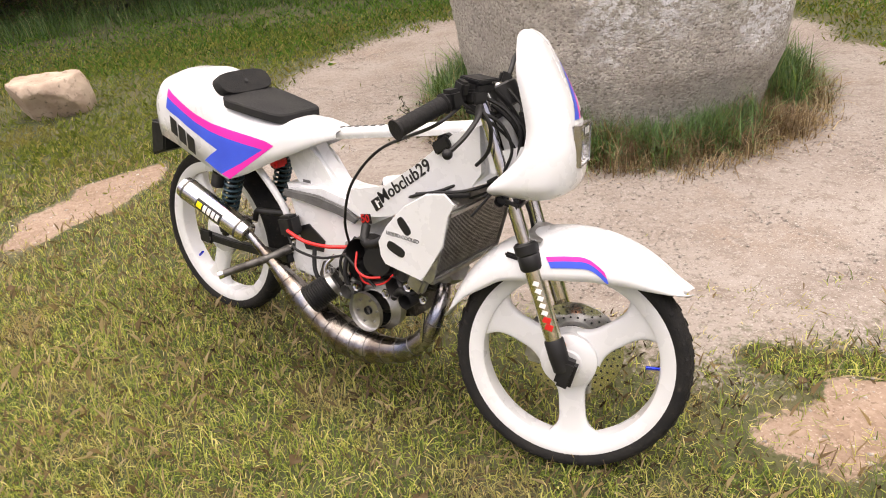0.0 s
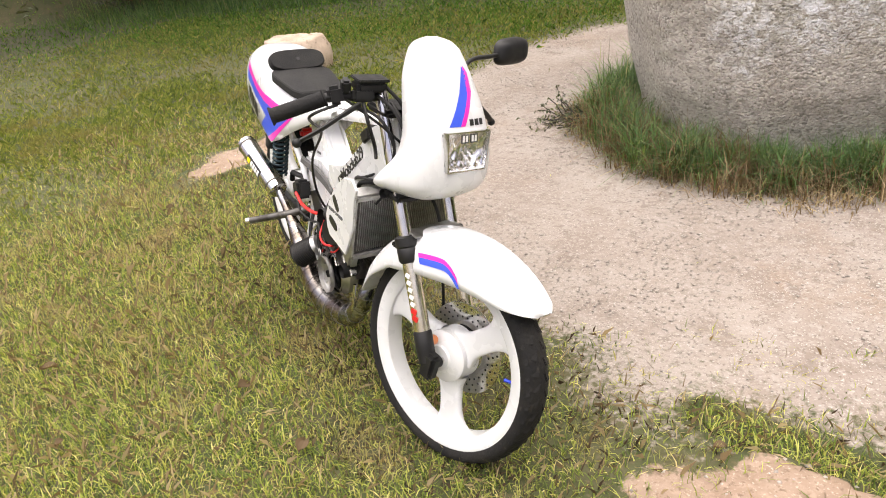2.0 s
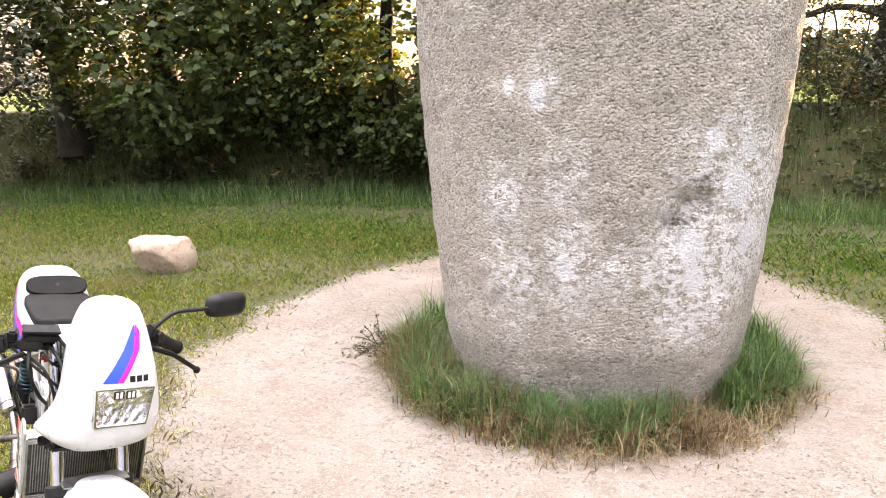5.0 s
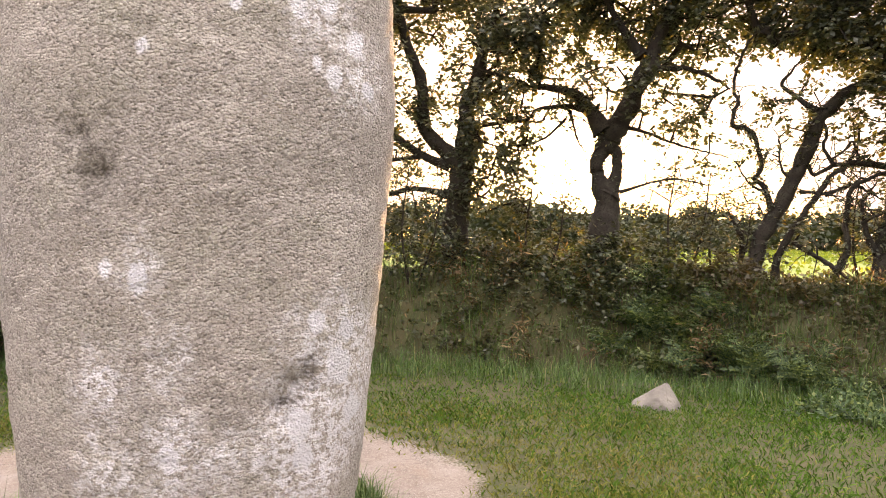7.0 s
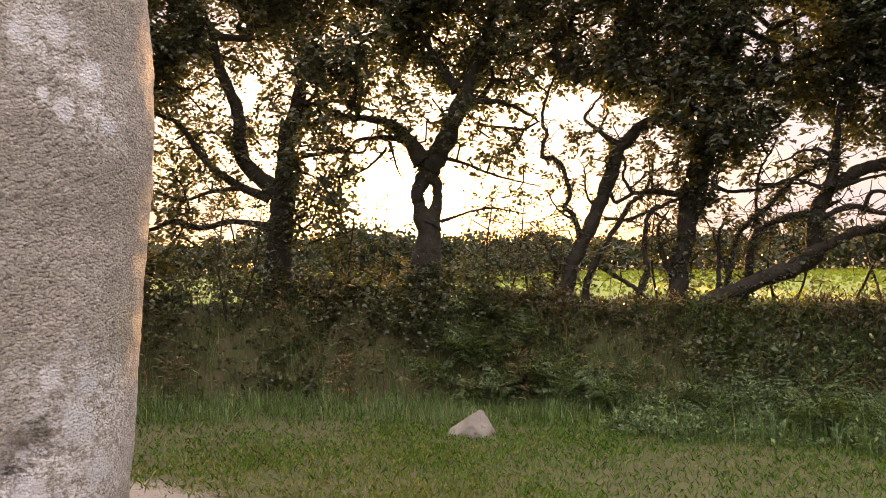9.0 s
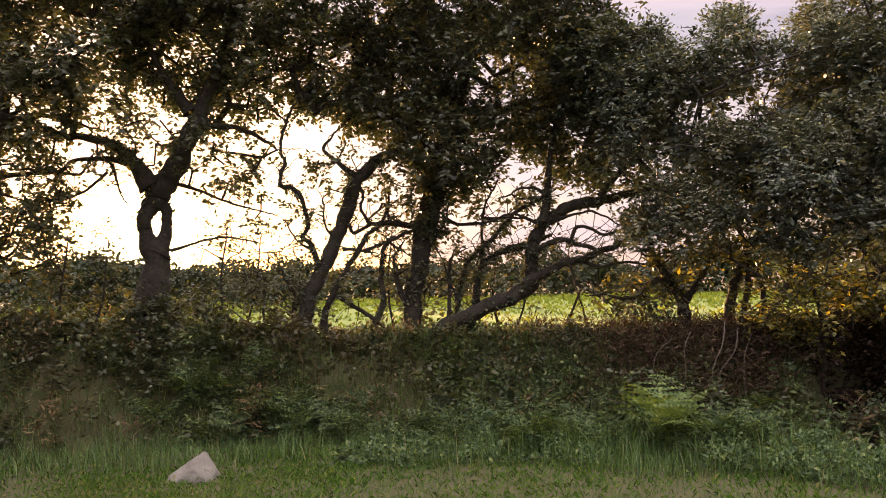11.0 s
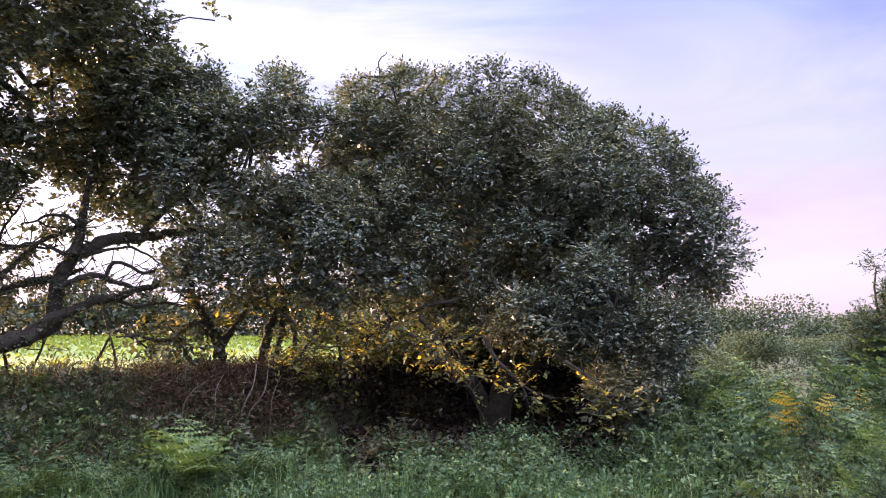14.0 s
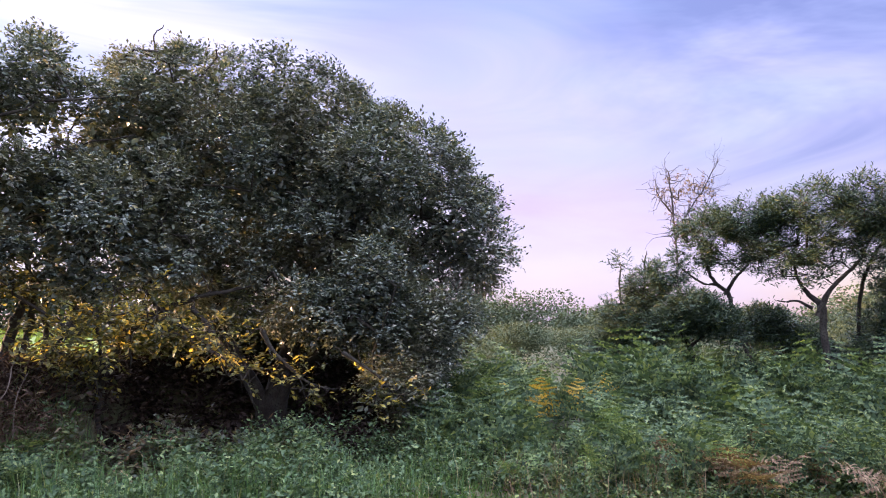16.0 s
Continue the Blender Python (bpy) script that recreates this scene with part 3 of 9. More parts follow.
def granite():
    m = M_STONE
    m.use_nodes = True
    nt = m.node_tree
    b = nt.nodes["Principled BSDF"]
    b.inputs["Roughness"].default_value = 0.92
    b.inputs["Specular IOR Level"].default_value = 0.25
    tc = nt.nodes.new("ShaderNodeTexCoord")
    squash = nt.nodes.new("ShaderNodeVectorMath")
    squash.operation = "MULTIPLY"
    squash.inputs[1].default_value = (1, 1, 1.15)
    nt.links.new(tc.outputs["Object"], squash.inputs[0])

    def noise_of(scale, detail, lo, hi, rough=0.6):
        n = nt.nodes.new("ShaderNodeTexNoise")
        n.inputs["Scale"].default_value, n.inputs["Detail"].default_value, n.inputs["Roughness"].default_value = scale, detail, rough
        nt.links.new(squash.outputs["Vector"], n.inputs["Vector"])
        r = nt.nodes.new("ShaderNodeMapRange")
        r.inputs["From Min"].default_value, r.inputs["From Max"].default_value = lo, hi
        nt.links.new(n.outputs["Fac"], r.inputs["Value"])
        return n.outputs["Fac"], r.outputs["Result"]

    def layer(under, fac, color):
        x = nt.nodes.new("ShaderNodeMix")
        x.data_type = "RGBA"
        nt.links.new(fac, x.inputs["Factor"])
        if isinstance(under, tuple):
            x.inputs["A"].default_value = (*under, 1)
        else:
            nt.links.new(under, x.inputs["A"])
        x.inputs["B"].default_value = (*color, 1)
        return x.outputs["Result"]

    def near(place, radius, soft, wob):
        """1 close to a place on the stone, with a ragged edge."""
        d = nt.nodes.new("ShaderNodeVectorMath")
        d.operation = "DISTANCE"
        d.inputs[1].default_value = (place[0], 0.0, place[2] * 0.65)
        flat = nt.nodes.new("ShaderNodeVectorMath")
        flat.operation = "MULTIPLY"
        flat.inputs[1].default_value = (1, 0, 0.65)
        nt.links.new(tc.outputs["Object"], flat.inputs[0])
        nt.links.new(flat.outputs["Vector"], d.inputs[0])
        a = nt.nodes.new("ShaderNodeMath")
        a.operation = "MULTIPLY_ADD"
        a.inputs[1].default_value = wob
        nt.links.new(wobble, a.inputs[0])
        nt.links.new(d.outputs["Value"], a.inputs[2])
        r = nt.nodes.new("ShaderNodeMapRange")
        r.inputs["From Min"].default_value, r.inputs["From Max"].default_value = radius + soft, radius - soft
        nt.links.new(a.outputs["Value"], r.inputs["Value"])
        return r.outputs["Result"]

    _, broad = noise_of(2.2, 5, 0.4, 0.65)
    fine, _ = noise_of(75, 4, 0, 1)
    wobble, _ = noise_of(13, 7, 0, 1, 0.7)
    _, speck = noise_of(30, 8, 0.478, 0.505, 0.8)
    cells = nt.nodes.new("ShaderNodeTexVoronoi")
    cells.inputs["Scale"].default_value = 88
    nt.links.new(squash.outputs["Vector"], cells.inputs["Vector"])
    tone = nt.nodes.new("ShaderNodeSeparateColor")
    nt.links.new(cells.outputs["Color"], tone.inputs["Color"])

    def crystals(lo, hi, most):
        r = nt.nodes.new("ShaderNodeMapRange")
        r.inputs["From Min"].default_value, r.inputs["From Max"].default_value, r.inputs["To Max"].default_value = lo, hi, most
        nt.links.new(tone.outputs["Red"], r.inputs["Value"])
        return r.outputs["Result"]

    dark = crystals(0.4, 0.0, 0.72)
    grain = crystals(0.62, 1.0, 0.6)
    _, mottle = noise_of(19, 5, 0.48, 0.7, 0.65)
    _, film = noise_of(3.3, 4, 0.5, 0.72)
    _, pale = noise_of(14, 7, 0.66, 0.69, 0.72)
    _, weather = noise_of(1.1, 3, 0.42, 0.62)
    _, green = noise_of(2.7, 4, 0.5, 0.7)
    col = layer((0.488, 0.445, 0.397), broad, (0.555, 0.511, 0.455))
    col = layer(col, weather, (0.444, 0.412, 0.375))
    col = layer(col, green, (0.465, 0.451, 0.381))
    col = layer(col, film, (0.644, 0.597, 0.542))
    col = layer(col, grain, (0.721, 0.700, 0.637))
    col = layer(col, dark, (0.188, 0.168, 0.145))
    col = layer(col, mottle, (0.488, 0.451, 0.408))
    col = layer(col, pale, (0.721, 0.717, 0.676))
    for place, rad, soft, wob in PALE_SPOTS:
        both = nt.nodes.new("ShaderNodeMath")
        both.operation = "MULTIPLY"
        nt.links.new(near(place, rad * 1.3, 0.07, wob), both.inputs[0])
        nt.links.new(speck, both.inputs[1])
        col = layer(col, both.outputs["Value"], (0.9, 0.9, 0.92))
    _, stain = noise_of(34, 6, 0.36, 0.56, 0.75)
    for x, z, rad in LICHEN:
        col = layer(col, near((x, 0, z), rad + 0.03, 0.006, 0.06), (0.84, 0.85, 0.88))
    for place, rad, soft, wob in DARK_SPOTS:
        worn_in = nt.nodes.new("ShaderNodeMath")
        worn_in.operation = "MULTIPLY"
        nt.links.new(near(place, rad * 1.25, soft * 1.4, wob * 1.3), worn_in.inputs[0])
        nt.links.new(stain, worn_in.inputs[1])
        col = layer(col, worn_in.outputs["Value"], (0.1, 0.088, 0.072))
    nt.links.new(col, b.inputs["Base Color"])
    bp = nt.nodes.new("ShaderNodeBump")
    bp.inputs["Strength"].default_value, bp.inputs["Distance"].default_value = 0.75, 0.012
    nt.links.new(cells.outputs["Distance"], bp.inputs["Height"])
    bp.invert = True
    rough_face, _ = noise_of(42, 5, 0, 1, 0.65)
    bp2 = nt.nodes.new("ShaderNodeBump")
    bp2.inputs["Strength"].default_value, bp2.inputs["Distance"].default_value = 0.8, 0.035
    nt.links.new(rough_face, bp2.inputs["Height"])
    nt.links.new(bp2.outputs["Normal"], bp.inputs["Normal"])
    nt.links.new(bp.outputs["Normal"], b.inputs["Normal"])


# lichen and damp marks, in the stone's own metres (place, radius, softness, raggedness)
PALE_SPOTS = [((1.885, 3.91, 0.78), 0.075, 0.012, 0.06), ((1.82, 3.82, 1.0), 0.3, 0.02, 0.4), ((1.72, 3.80, 0.76), 0.29, 0.02, 0.38), ((1.68, 3.80, 0.6), 0.24, 0.02, 0.36), ((1.213, 3.66, 0.70), 0.2, 0.02, 0.3), ((1.1, 3.6, 1.46), 0.16, 0.03, 0.32),
              ((0.942, 3.745, 0.99), 0.15, 0.02, 0.22), ((1.42, 3.68, 0.7), 0.17, 0.02, 0.34), ((1.9, 3.8, 2.25), 0.19, 0.02, 0.34), ((1.75, 3.7, 2.5), 0.21, 0.02, 0.36), ((1.9, 3.8, 1.2), 0.19, 0.02, 0.36), ((0.95, 3.7, 0.6), 0.24, 0.02, 0.46), ((1.2, 3.6, 1.1), 0.2, 0.02, 0.42)]
LICHEN = [(1.11, 2.28, 0.022), (1.89, 2.37, 0.035), (1.67, 2.49, 0.03), (1.78, 2.52, 0.04), (1.81, 2.23, 0.035), (1.95, 2.19, 0.026), (1.74, 2.28, 0.02), (1.9, 0.84, 0.038), (1.84, 1.04, 0.05), (1.87, 1.19, 0.03), (1.75, 1.23, 0.035),
          (1.68, 0.8, 0.05), (1.7, 0.66, 0.04), (1.44, 2.46, 0.02), (1.09, 1.41, 0.035), (0.97, 1.45, 0.025), (1.19, 0.71, 0.04)]
DARK_SPOTS = [((0.93, 3.6, 1.79), 0.2, 0.05, 0.3), ((0.86, 3.62, 1.96), 0.17, 0.05, 0.3), ((1.62, 3.73, 0.9), 0.15, 0.04, 0.26), ((1.67, 3.75, 0.98), 0.15, 0.04, 0.26), ((1.72, 3.75, 1.04), 0.13, 0.04, 0.24)]
granite()
# outline of the foot, angle by angle from the middle, and how it swells with height
STONE_R = [(-180, 0.86), (-150, 0.80), (-125, 0.94), (-105, 0.98), (-85, 0.99), (-62, 1.0), (-45, 1.06), (-30, 0.97), (-10, 0.86), (20, 0.85), (60, 0.95), (100, 1.0), (140, 0.95), (180, 0.86)]
STONE_H = [(-0.2, 0.80), (0.0, 0.87), (0.3, 0.95), (0.7, 1.0), (1.4, 1.075), (2.2, 1.12), (2.8, 1.1), (3.5, 0.98), (4.1, 0.74), (4.45, 0.42), (4.6, 0.05)]


def standing_stone():
    na, nz = 240, 260
    a = np.linspace(-np.pi, np.pi, na, endpoint=False)
    z = np.linspace(-0.2, 4.6, nz)
    rad = np.interp(np.degrees(a), *zip(*STONE_R), period=360)
    k = np.ones(9) / 9
    rad = np.convolve(np.concatenate([rad[-4:], rad, rad[:4]]), k, "valid")
    s = np.interp(z, *zip(*STONE_H))
    A, Z = np.meshgrid(a, z)
    R = rad[None, :] * s[:, None]
    R = R + 0.05 * (fbm(A * 1.3 + 5, Z * 0.9, 51, 3) - 0.5) + 0.02 * (fbm(A * 7, Z * 6, 53, 3) - 0.5) + 0.014 * (fbm(A * 26 + Z * 9, Z * 24 - A * 7, 57, 3) - 0.5)
    hollows = [(0.93, 1.79, 0.07, 0.05), (0.87, 1.95, 0.06, 0.025), (1.62, 0.89, 0.055, 0.045), (1.68, 0.98, 0.06, 0.05), (1.1, 1.2, 0.2, 0.012), (1.45, 1.5, 0.25, 0.012)]
    X0 = STONE_C[0] + R * np.cos(A)
    for hx, hz, hr, deep in hollows:
        R = R - deep * np.exp(-((X0 - hx) ** 2 + (Z - hz) ** 2) / hr ** 2) * (np.sin(A) < 0)
    R[-1] = 0.02
    v = np.stack([STONE_C[0] + R * np.cos(A), STONE_C[1] + R * np.sin(A), Z], -1).reshape(-1, 3)
    i = np.arange(nz - 1)[:, None] * na + np.arange(na)[None, :]
    j = np.arange(nz - 1)[:, None] * na + (np.arange(na)[None, :] + 1) % na
    f = np.stack([i, j, j + na, i + na], -1).reshape(-1, 4)
    ob = new("standing_stone", mesh_of("standing_stone", v, f, M_STONE, True))
    return tagged(ob, "tall grey granite standing stone with lichen and dark stains", "standing stone")


standing_stone()

# ---- boulders ----
M_BOULDER = material("pink_granite", (0.36, 0.27, 0.21), 0.9, color2=(0.5, 0.4, 0.32), scale=6, color3=(0.2, 0.16, 0.12), scale3=30, mix3=(0.58, 0.72), bump=0.8, bump_scale=40)
M_GREY_ROCK = material("grey_rock", (0.16, 0.15, 0.135), 0.9, color2=(0.25, 0.235, 0.21), scale=6, color3=(0.16, 0.16, 0.12), scale3=25, mix3=(0.58, 0.7), bump=0.8, bump_scale=40)


def boulder(name, label, place, size, turn, mat, seed, cuts=9, faces=()):
    """A block cut by random planes, with worn edges."""
    rng = np.random.default_rng(seed)
    bm = bmesh.new()
    bmesh.ops.create_icosphere(bm, subdivisions=5, radius=1.0)
    planes = [(Vector(rng.normal(0, 1, 3)).normalized(), rng.uniform(0.55, 0.8)) for _ in range(cuts)] + [(Vector((0, 0, 1)), 0.62)]
    if faces:
        planes = [(Vector(n).normalized(), d) for n, d in faces]
    for v in bm.verts:
        p = v.co.normalized() * 1.1
        for n, d in planes:
            k = p.dot(n)
            if k > d:
                p -= n * (k - d) * 0.93
        w = noise.fractal(p * 3 + Vector((seed, 0, 0)), 1.0, 2.0, 4) * 0.05
        p *= 1 + w
        v.co = Vector((p.x * size[0], p.y * size[1], p.z * size[2]))
    me = bpy.data.meshes.new(name)
    bm.to_mesh(me)
    bm.free()
    me.materials.append(mat)
    for pl in me.polygons:
        pl.use_smooth = True
    ob = new(name, me)
    ob.matrix_world = pose(place[0], place[1], ground_at(place[0], place[1]) + size[2] * 0.25, 0, 0, turn)
    return tagged(ob, label, "rock")


boulder("boulder", "pale pink granite boulder lying in the grass", (-2.55, 5.5), (0.255, 0.26, 0.29), 40, M_BOULDER, 8)
boulder("boulder", "small pointed grey rock in the grass", (4.88, 7.45), (0.275, 0.25, 0.27), 0, M_GREY_ROCK, 5, 0,
        [((-0.62, -0.1, 0.75), 0.3), ((0.85, -0.1, 0.45), 0.48), ((0.2, -0.75, 0.62), 0.34), ((0.1, 0.8, 0.55), 0.4), ((-0.6, -0.75, 0.25), 0.5), ((0.7, -0.7, 0.2), 0.55)])


def debris():
    """A dark uprooted heather clump lying by the stone: knotted stems with shrivelled leaves."""
    rng = np.random.default_rng(14)
    root = new("heather_clump")
    root.location = (0.02, 4.3, ground_at(0.02, 4.3))
    segs, tips = [], []
    for k in range(26):
        p = Vector((rng.uniform(-0.05, 0.18), rng.uniform(-0.12, 0.14), 0.02))
        a = rng.uniform(2.2, 4.6)
        way = Vector((math.cos(a), math.sin(a), rng.uniform(0.1, 0.9)))
        r = rng.uniform(0.003, 0.007)
        for i in range(5):
            way = (way + Vector(rng.normal(0, 0.4, 3)) + Vector((0, 0, -0.22))).normalized()
            q = p + way * rng.uniform(0.03, 0.06)
            q.z = max(q.z, 0.012)
            segs.append((tuple(p), tuple(q), r, r * 0.8))
            r *= 0.8
            p = q
            tips.append(tuple(p))
    return root, segs, tips

# ---- the moped ----
M_WHITE = material("white_paint", (0.73, 0.74, 0.76), 0.28, color2=(0.68, 0.69, 0.7), scale=6, rough_vary=0.06, coat=0.4)
M_MAGENTA = material("magenta_vinyl", (0.86, 0.03, 0.42), 0.3, color2=(0.78, 0.025, 0.38), scale=9)
M_BLUE = material("blue_vinyl", (0.045, 0.11, 0.72), 0.3, color2=(0.04, 0.09, 0.62), scale=9)
M_BLACK = material("black_plastic", (0.008, 0.008, 0.009), 0.5, color2=(0.014, 0.014, 0.014), scale=20, rough_vary=0.1, spec=0.35)
M_RUBBER = material("tyre_rubber", (0.009, 0.009, 0.0095), 0.8, spec=0.3, color2=(0.016, 0.015, 0.014), scale=14, color3=(0.04, 0.036, 0.03), scale3=50, mix3=(0.62, 0.8), bump=0.3, bump_scale=120)
M_FOAM = material("seat_foam", (0.014, 0.014, 0.015), 0.8, spec=0.3, color2=(0.022, 0.022, 0.021), scale=18, bump=0.35, bump_scale=300)
M_CHROME = material("polished_steel", (0.72, 0.71, 0.69), 0.16, 1.0, color2=(0.6, 0.59, 0.57), scale=25, rough_vary=0.07)
M_ALU = material("cast_aluminium", (0.5, 0.5, 0.49), 0.42, 1.0, color2=(0.34, 0.33, 0.32), scale=30, rough_vary=0.1, bump=0.2, bump_scale=150)
M_DARKALU = material("oily_engine_metal", (0.13, 0.125, 0.12), 0.5, 0.8, color2=(0.06, 0.055, 0.05), scale=22, color3=(0.2, 0.19, 0.18), scale3=60, rough_vary=0.12)
M_FORK = material("anodised_fork_tube", (0.8, 0.77, 0.68), 0.2, 1.0, color2=(0.66, 0.61, 0.47), scale=18, rough_vary=0.05)
M_RED = material("red_plastic", (0.6, 0.02, 0.02), 0.35)
M_YELLOW = material("yellow_print", (0.85, 0.75, 0.02), 0.4)
M_SPRING = material("blue_black_spring", (0.015, 0.04, 0.055), 0.3, 0.3, color2=(0.03, 0.07, 0.09), scale=30)
M_INK = material("black_print", (0.012, 0.012, 0.014), 0.4)
M_PAPER = material("white_print", (0.8, 0.8, 0.8), 0.4)
M_GREYPAD = material("grey_grip_strip", (0.09, 0.09, 0.09), 0.75, color2=(0.12, 0.12, 0.12), scale=40, bump=0.3, bump_scale=250)
M_VALVE = material("blue_anodised", (0.03, 0.06, 0.6), 0.25, 0.9)
M_REFLECTOR = material("lamp_reflector", (0.88, 0.88, 0.88), 0.1, 1.0, color2=(0.8, 0.8, 0.8), scale=60)
M_COPPER = material("orange_bolt", (0.7, 0.25, 0.1), 0.3, 0.9)


def exhaust_steel():
    m = material("heat_tinted_steel", (0.36, 0.34, 0.32), 0.25, 1.0, color2=(0.17, 0.14, 0.12), scale=16, mix=(0.42, 0.6), color3=(0.2, 0.22, 0.27), scale3=9, mix3=(0.55, 0.7), rough_vary=0.08)
    return m


M_EXHAUST = exhaust_steel()
M_GLASS = bpy.data.materials.new("lamp_glass")
M_GLASS.use_nodes = True
_t = M_GLASS.node_tree
_clear, _shine, _both = _t.nodes.new("ShaderNodeBsdfTransparent"), _t.nodes.new("ShaderNodeBsdfGlossy"), _t.nodes.new("ShaderNodeMixShader")
_shine.inputs["Roughness"].default_value, _both.inputs["Fac"].default_value = 0.03, 0.1
_t.links.new(_clear.outputs["BSDF"], _both.inputs[1])
_t.links.new(_shine.outputs["BSDF"], _both.inputs[2])
_t.links.new(_both.outputs["Shader"], _t.nodes["Material Output"].inputs["Surface"])


def part(name, bm, mat, parent, label="", at=None, smooth=35):
    """A bmesh as one mesh object under a thing or under a part."""
    bmesh.ops.recalc_face_normals(bm, faces=bm.faces)
    me = bpy.data.meshes.new(name)
    bm.to_mesh(me)
    bm.free()
    me.materials.append(mat)
    if smooth:
        me.polygons.foreach_set("use_smooth", np.ones(len(me.polygons), bool))
        me.set_sharp_from_angle(angle=radians(smooth))
    ob = child(new(name, me), parent)
    ob.matrix_local = at if at is not None else Matrix()
    return tagged(ob, label)


def bm_sweep(pts, radii, sides=12, bm=None, caps=True, oval=1.0):
    """A round bar along a line of points."""
    bm = bm or bmesh.new()
    P = [Vector(p) for p in pts]
    if not isinstance(radii, (list, tuple)):
        radii = [radii] * len(P)
    rings, u = [], None
    for i, p in enumerate(P):
        t = (P[min(i + 1, len(P) - 1)] - P[max(i - 1, 0)]).normalized()
        if u is None:
            u = t.orthogonal().normalized()
        u = (u - t * u.dot(t)).normalized()
        w = t.cross(u)
        rings.append([bm.verts.new(p + (u * math.cos(k * 2 * math.pi / sides) + w * math.sin(k * 2 * math.pi / sides) * oval) * radii[i]) for k in range(sides)])
    for a, b in zip(rings[:-1], rings[1:]):
        for k in range(sides):
            bm.faces.new((a[k], a[(k + 1) % sides], b[(k + 1) % sides], b[k]))
    if caps:
        bm.faces.new(rings[0][::-1]), bm.faces.new(rings[-1])
    return bm


def curve(pts, n=8):
    """A smooth line through points (Catmull-Rom)."""
    P = [Vector(p) for p in pts]
    out = []
    for i in range(len(P) - 1):
        a, b, c, d = P[max(i - 1, 0)], P[i], P[i + 1], P[min(i + 2, len(P) - 1)]
        for k in range(n):
            t = k / n
            out.append(0.5 * (2 * b + (c - a) * t + (2 * a - 5 * b + 4 * c - d) * t * t + (3 * b - a - 3 * c + d) * t ** 3))
    return out + [P[-1]]


def bm_lathe(profile, m=None, segs=36, bm=None):
    """Turned shape: (radius, height) rows about z, then placed by m."""
    bm, m = bm or bmesh.new(), m or Matrix()
    rings = []
    for r, h in profile:
        if r < 1e-5:
            rings.append([bm.verts.new(m @ Vector((0, 0, h)))])
        else:
            rings.append([bm.verts.new(m @ Vector((r * math.cos(k * 2 * math.pi / segs), r * math.sin(k * 2 * math.pi / segs), h))) for k in range(segs)])
    for a, b in zip(rings[:-1], rings[1:]):
        for k in range(segs):
            q = [a[k % len(a)], a[(k + 1) % len(a)], b[(k + 1) % len(b)], b[k % len(b)]]
            q = [v for i, v in enumerate(q) if v not in q[:i]]
            if len(q) > 2:
                bm.faces.new(q)
    return bm


def bm_box(size, m=None, bevel=0.004, bm=None):
    bm, m = bm or bmesh.new(), m or Matrix()
    got = bmesh.ops.create_cube(bm, size=1.0, matrix=Matrix.Diagonal((*size, 1)))
    if bevel:
        got = {"verts": bmesh.ops.bevel(bm, geom=list({e for v in got["verts"] for e in v.link_edges}), offset=bevel, segments=2, affect="EDGES")["verts"]}
    bmesh.ops.transform(bm, matrix=m, verts=got["verts"])
    return bm


def bm_plate(outline, y0, y1, bevel=0.004, segments=3):
    """A plate with the side outline [(x, z)], between two planes of y."""
    bm = bmesh.new()
    a = [bm.verts.new((x, y0, z)) for x, z in outline]
    b = [bm.verts.new((x, y1, z)) for x, z in outline]
    n = len(a)
    fa, fb = bm.faces.new(a), bm.faces.new(b[::-1])
    rim = [e for f in (fa, fb) for e in f.edges]
    for k in range(n):
        bm.faces.new((a[k], b[k], b[(k + 1) % n], a[(k + 1) % n]))
    if bevel:
        bmesh.ops.bevel(bm, geom=rim, offset=bevel, segments=segments, affect="EDGES")
    return bm


def bm_patch(f, nu, nv):
    """A sheet from f(u, v), both from 0 to 1."""
    bm = bmesh.new()
    g = [[bm.verts.new(f(i / nu, j / nv)) for j in range(nv + 1)] for i in range(nu + 1)]
    for i in range(nu):
        for j in range(nv):
            bm.faces.new((g[i][j], g[i + 1][j], g[i + 1][j + 1], g[i][j + 1]))
    return bm


def thicken(ob, t):
    s = ob.modifiers.new("thickness", "SOLIDIFY")
    s.thickness, s.offset = t, 0
    return ob


def along_line(rows, u):
    """A point on a polyline of tuples, u from 0 to 1 by index."""
    t = u * (len(rows) - 1)
    i = min(int(t), len(rows) - 2)
    return tuple(a + (b - a) * (t - i) for a, b in zip(rows[i], rows[i + 1]))


def words(body, size, depth=0.0008):
    c = bpy.data.curves.new("words", "FONT")
    c.body, c.size, c.extrude, c.align_x, c.offset = body, size, depth, "LEFT", 0.012 * size
    ob = bpy.data.objects.new("words", c)
    scene.collection.objects.link(ob)
    me = bpy.data.meshes.new_from_object(ob)
    bpy.data.objects.remove(ob)
    return me


def lettering(body, size, m, mat, parent, label):
    me = words(body, size)
    me.materials.clear()
    me.materials.append(mat)
    ob = child(new("lettering", me), parent)
    ob.matrix_local = m
    return tagged(ob, label)


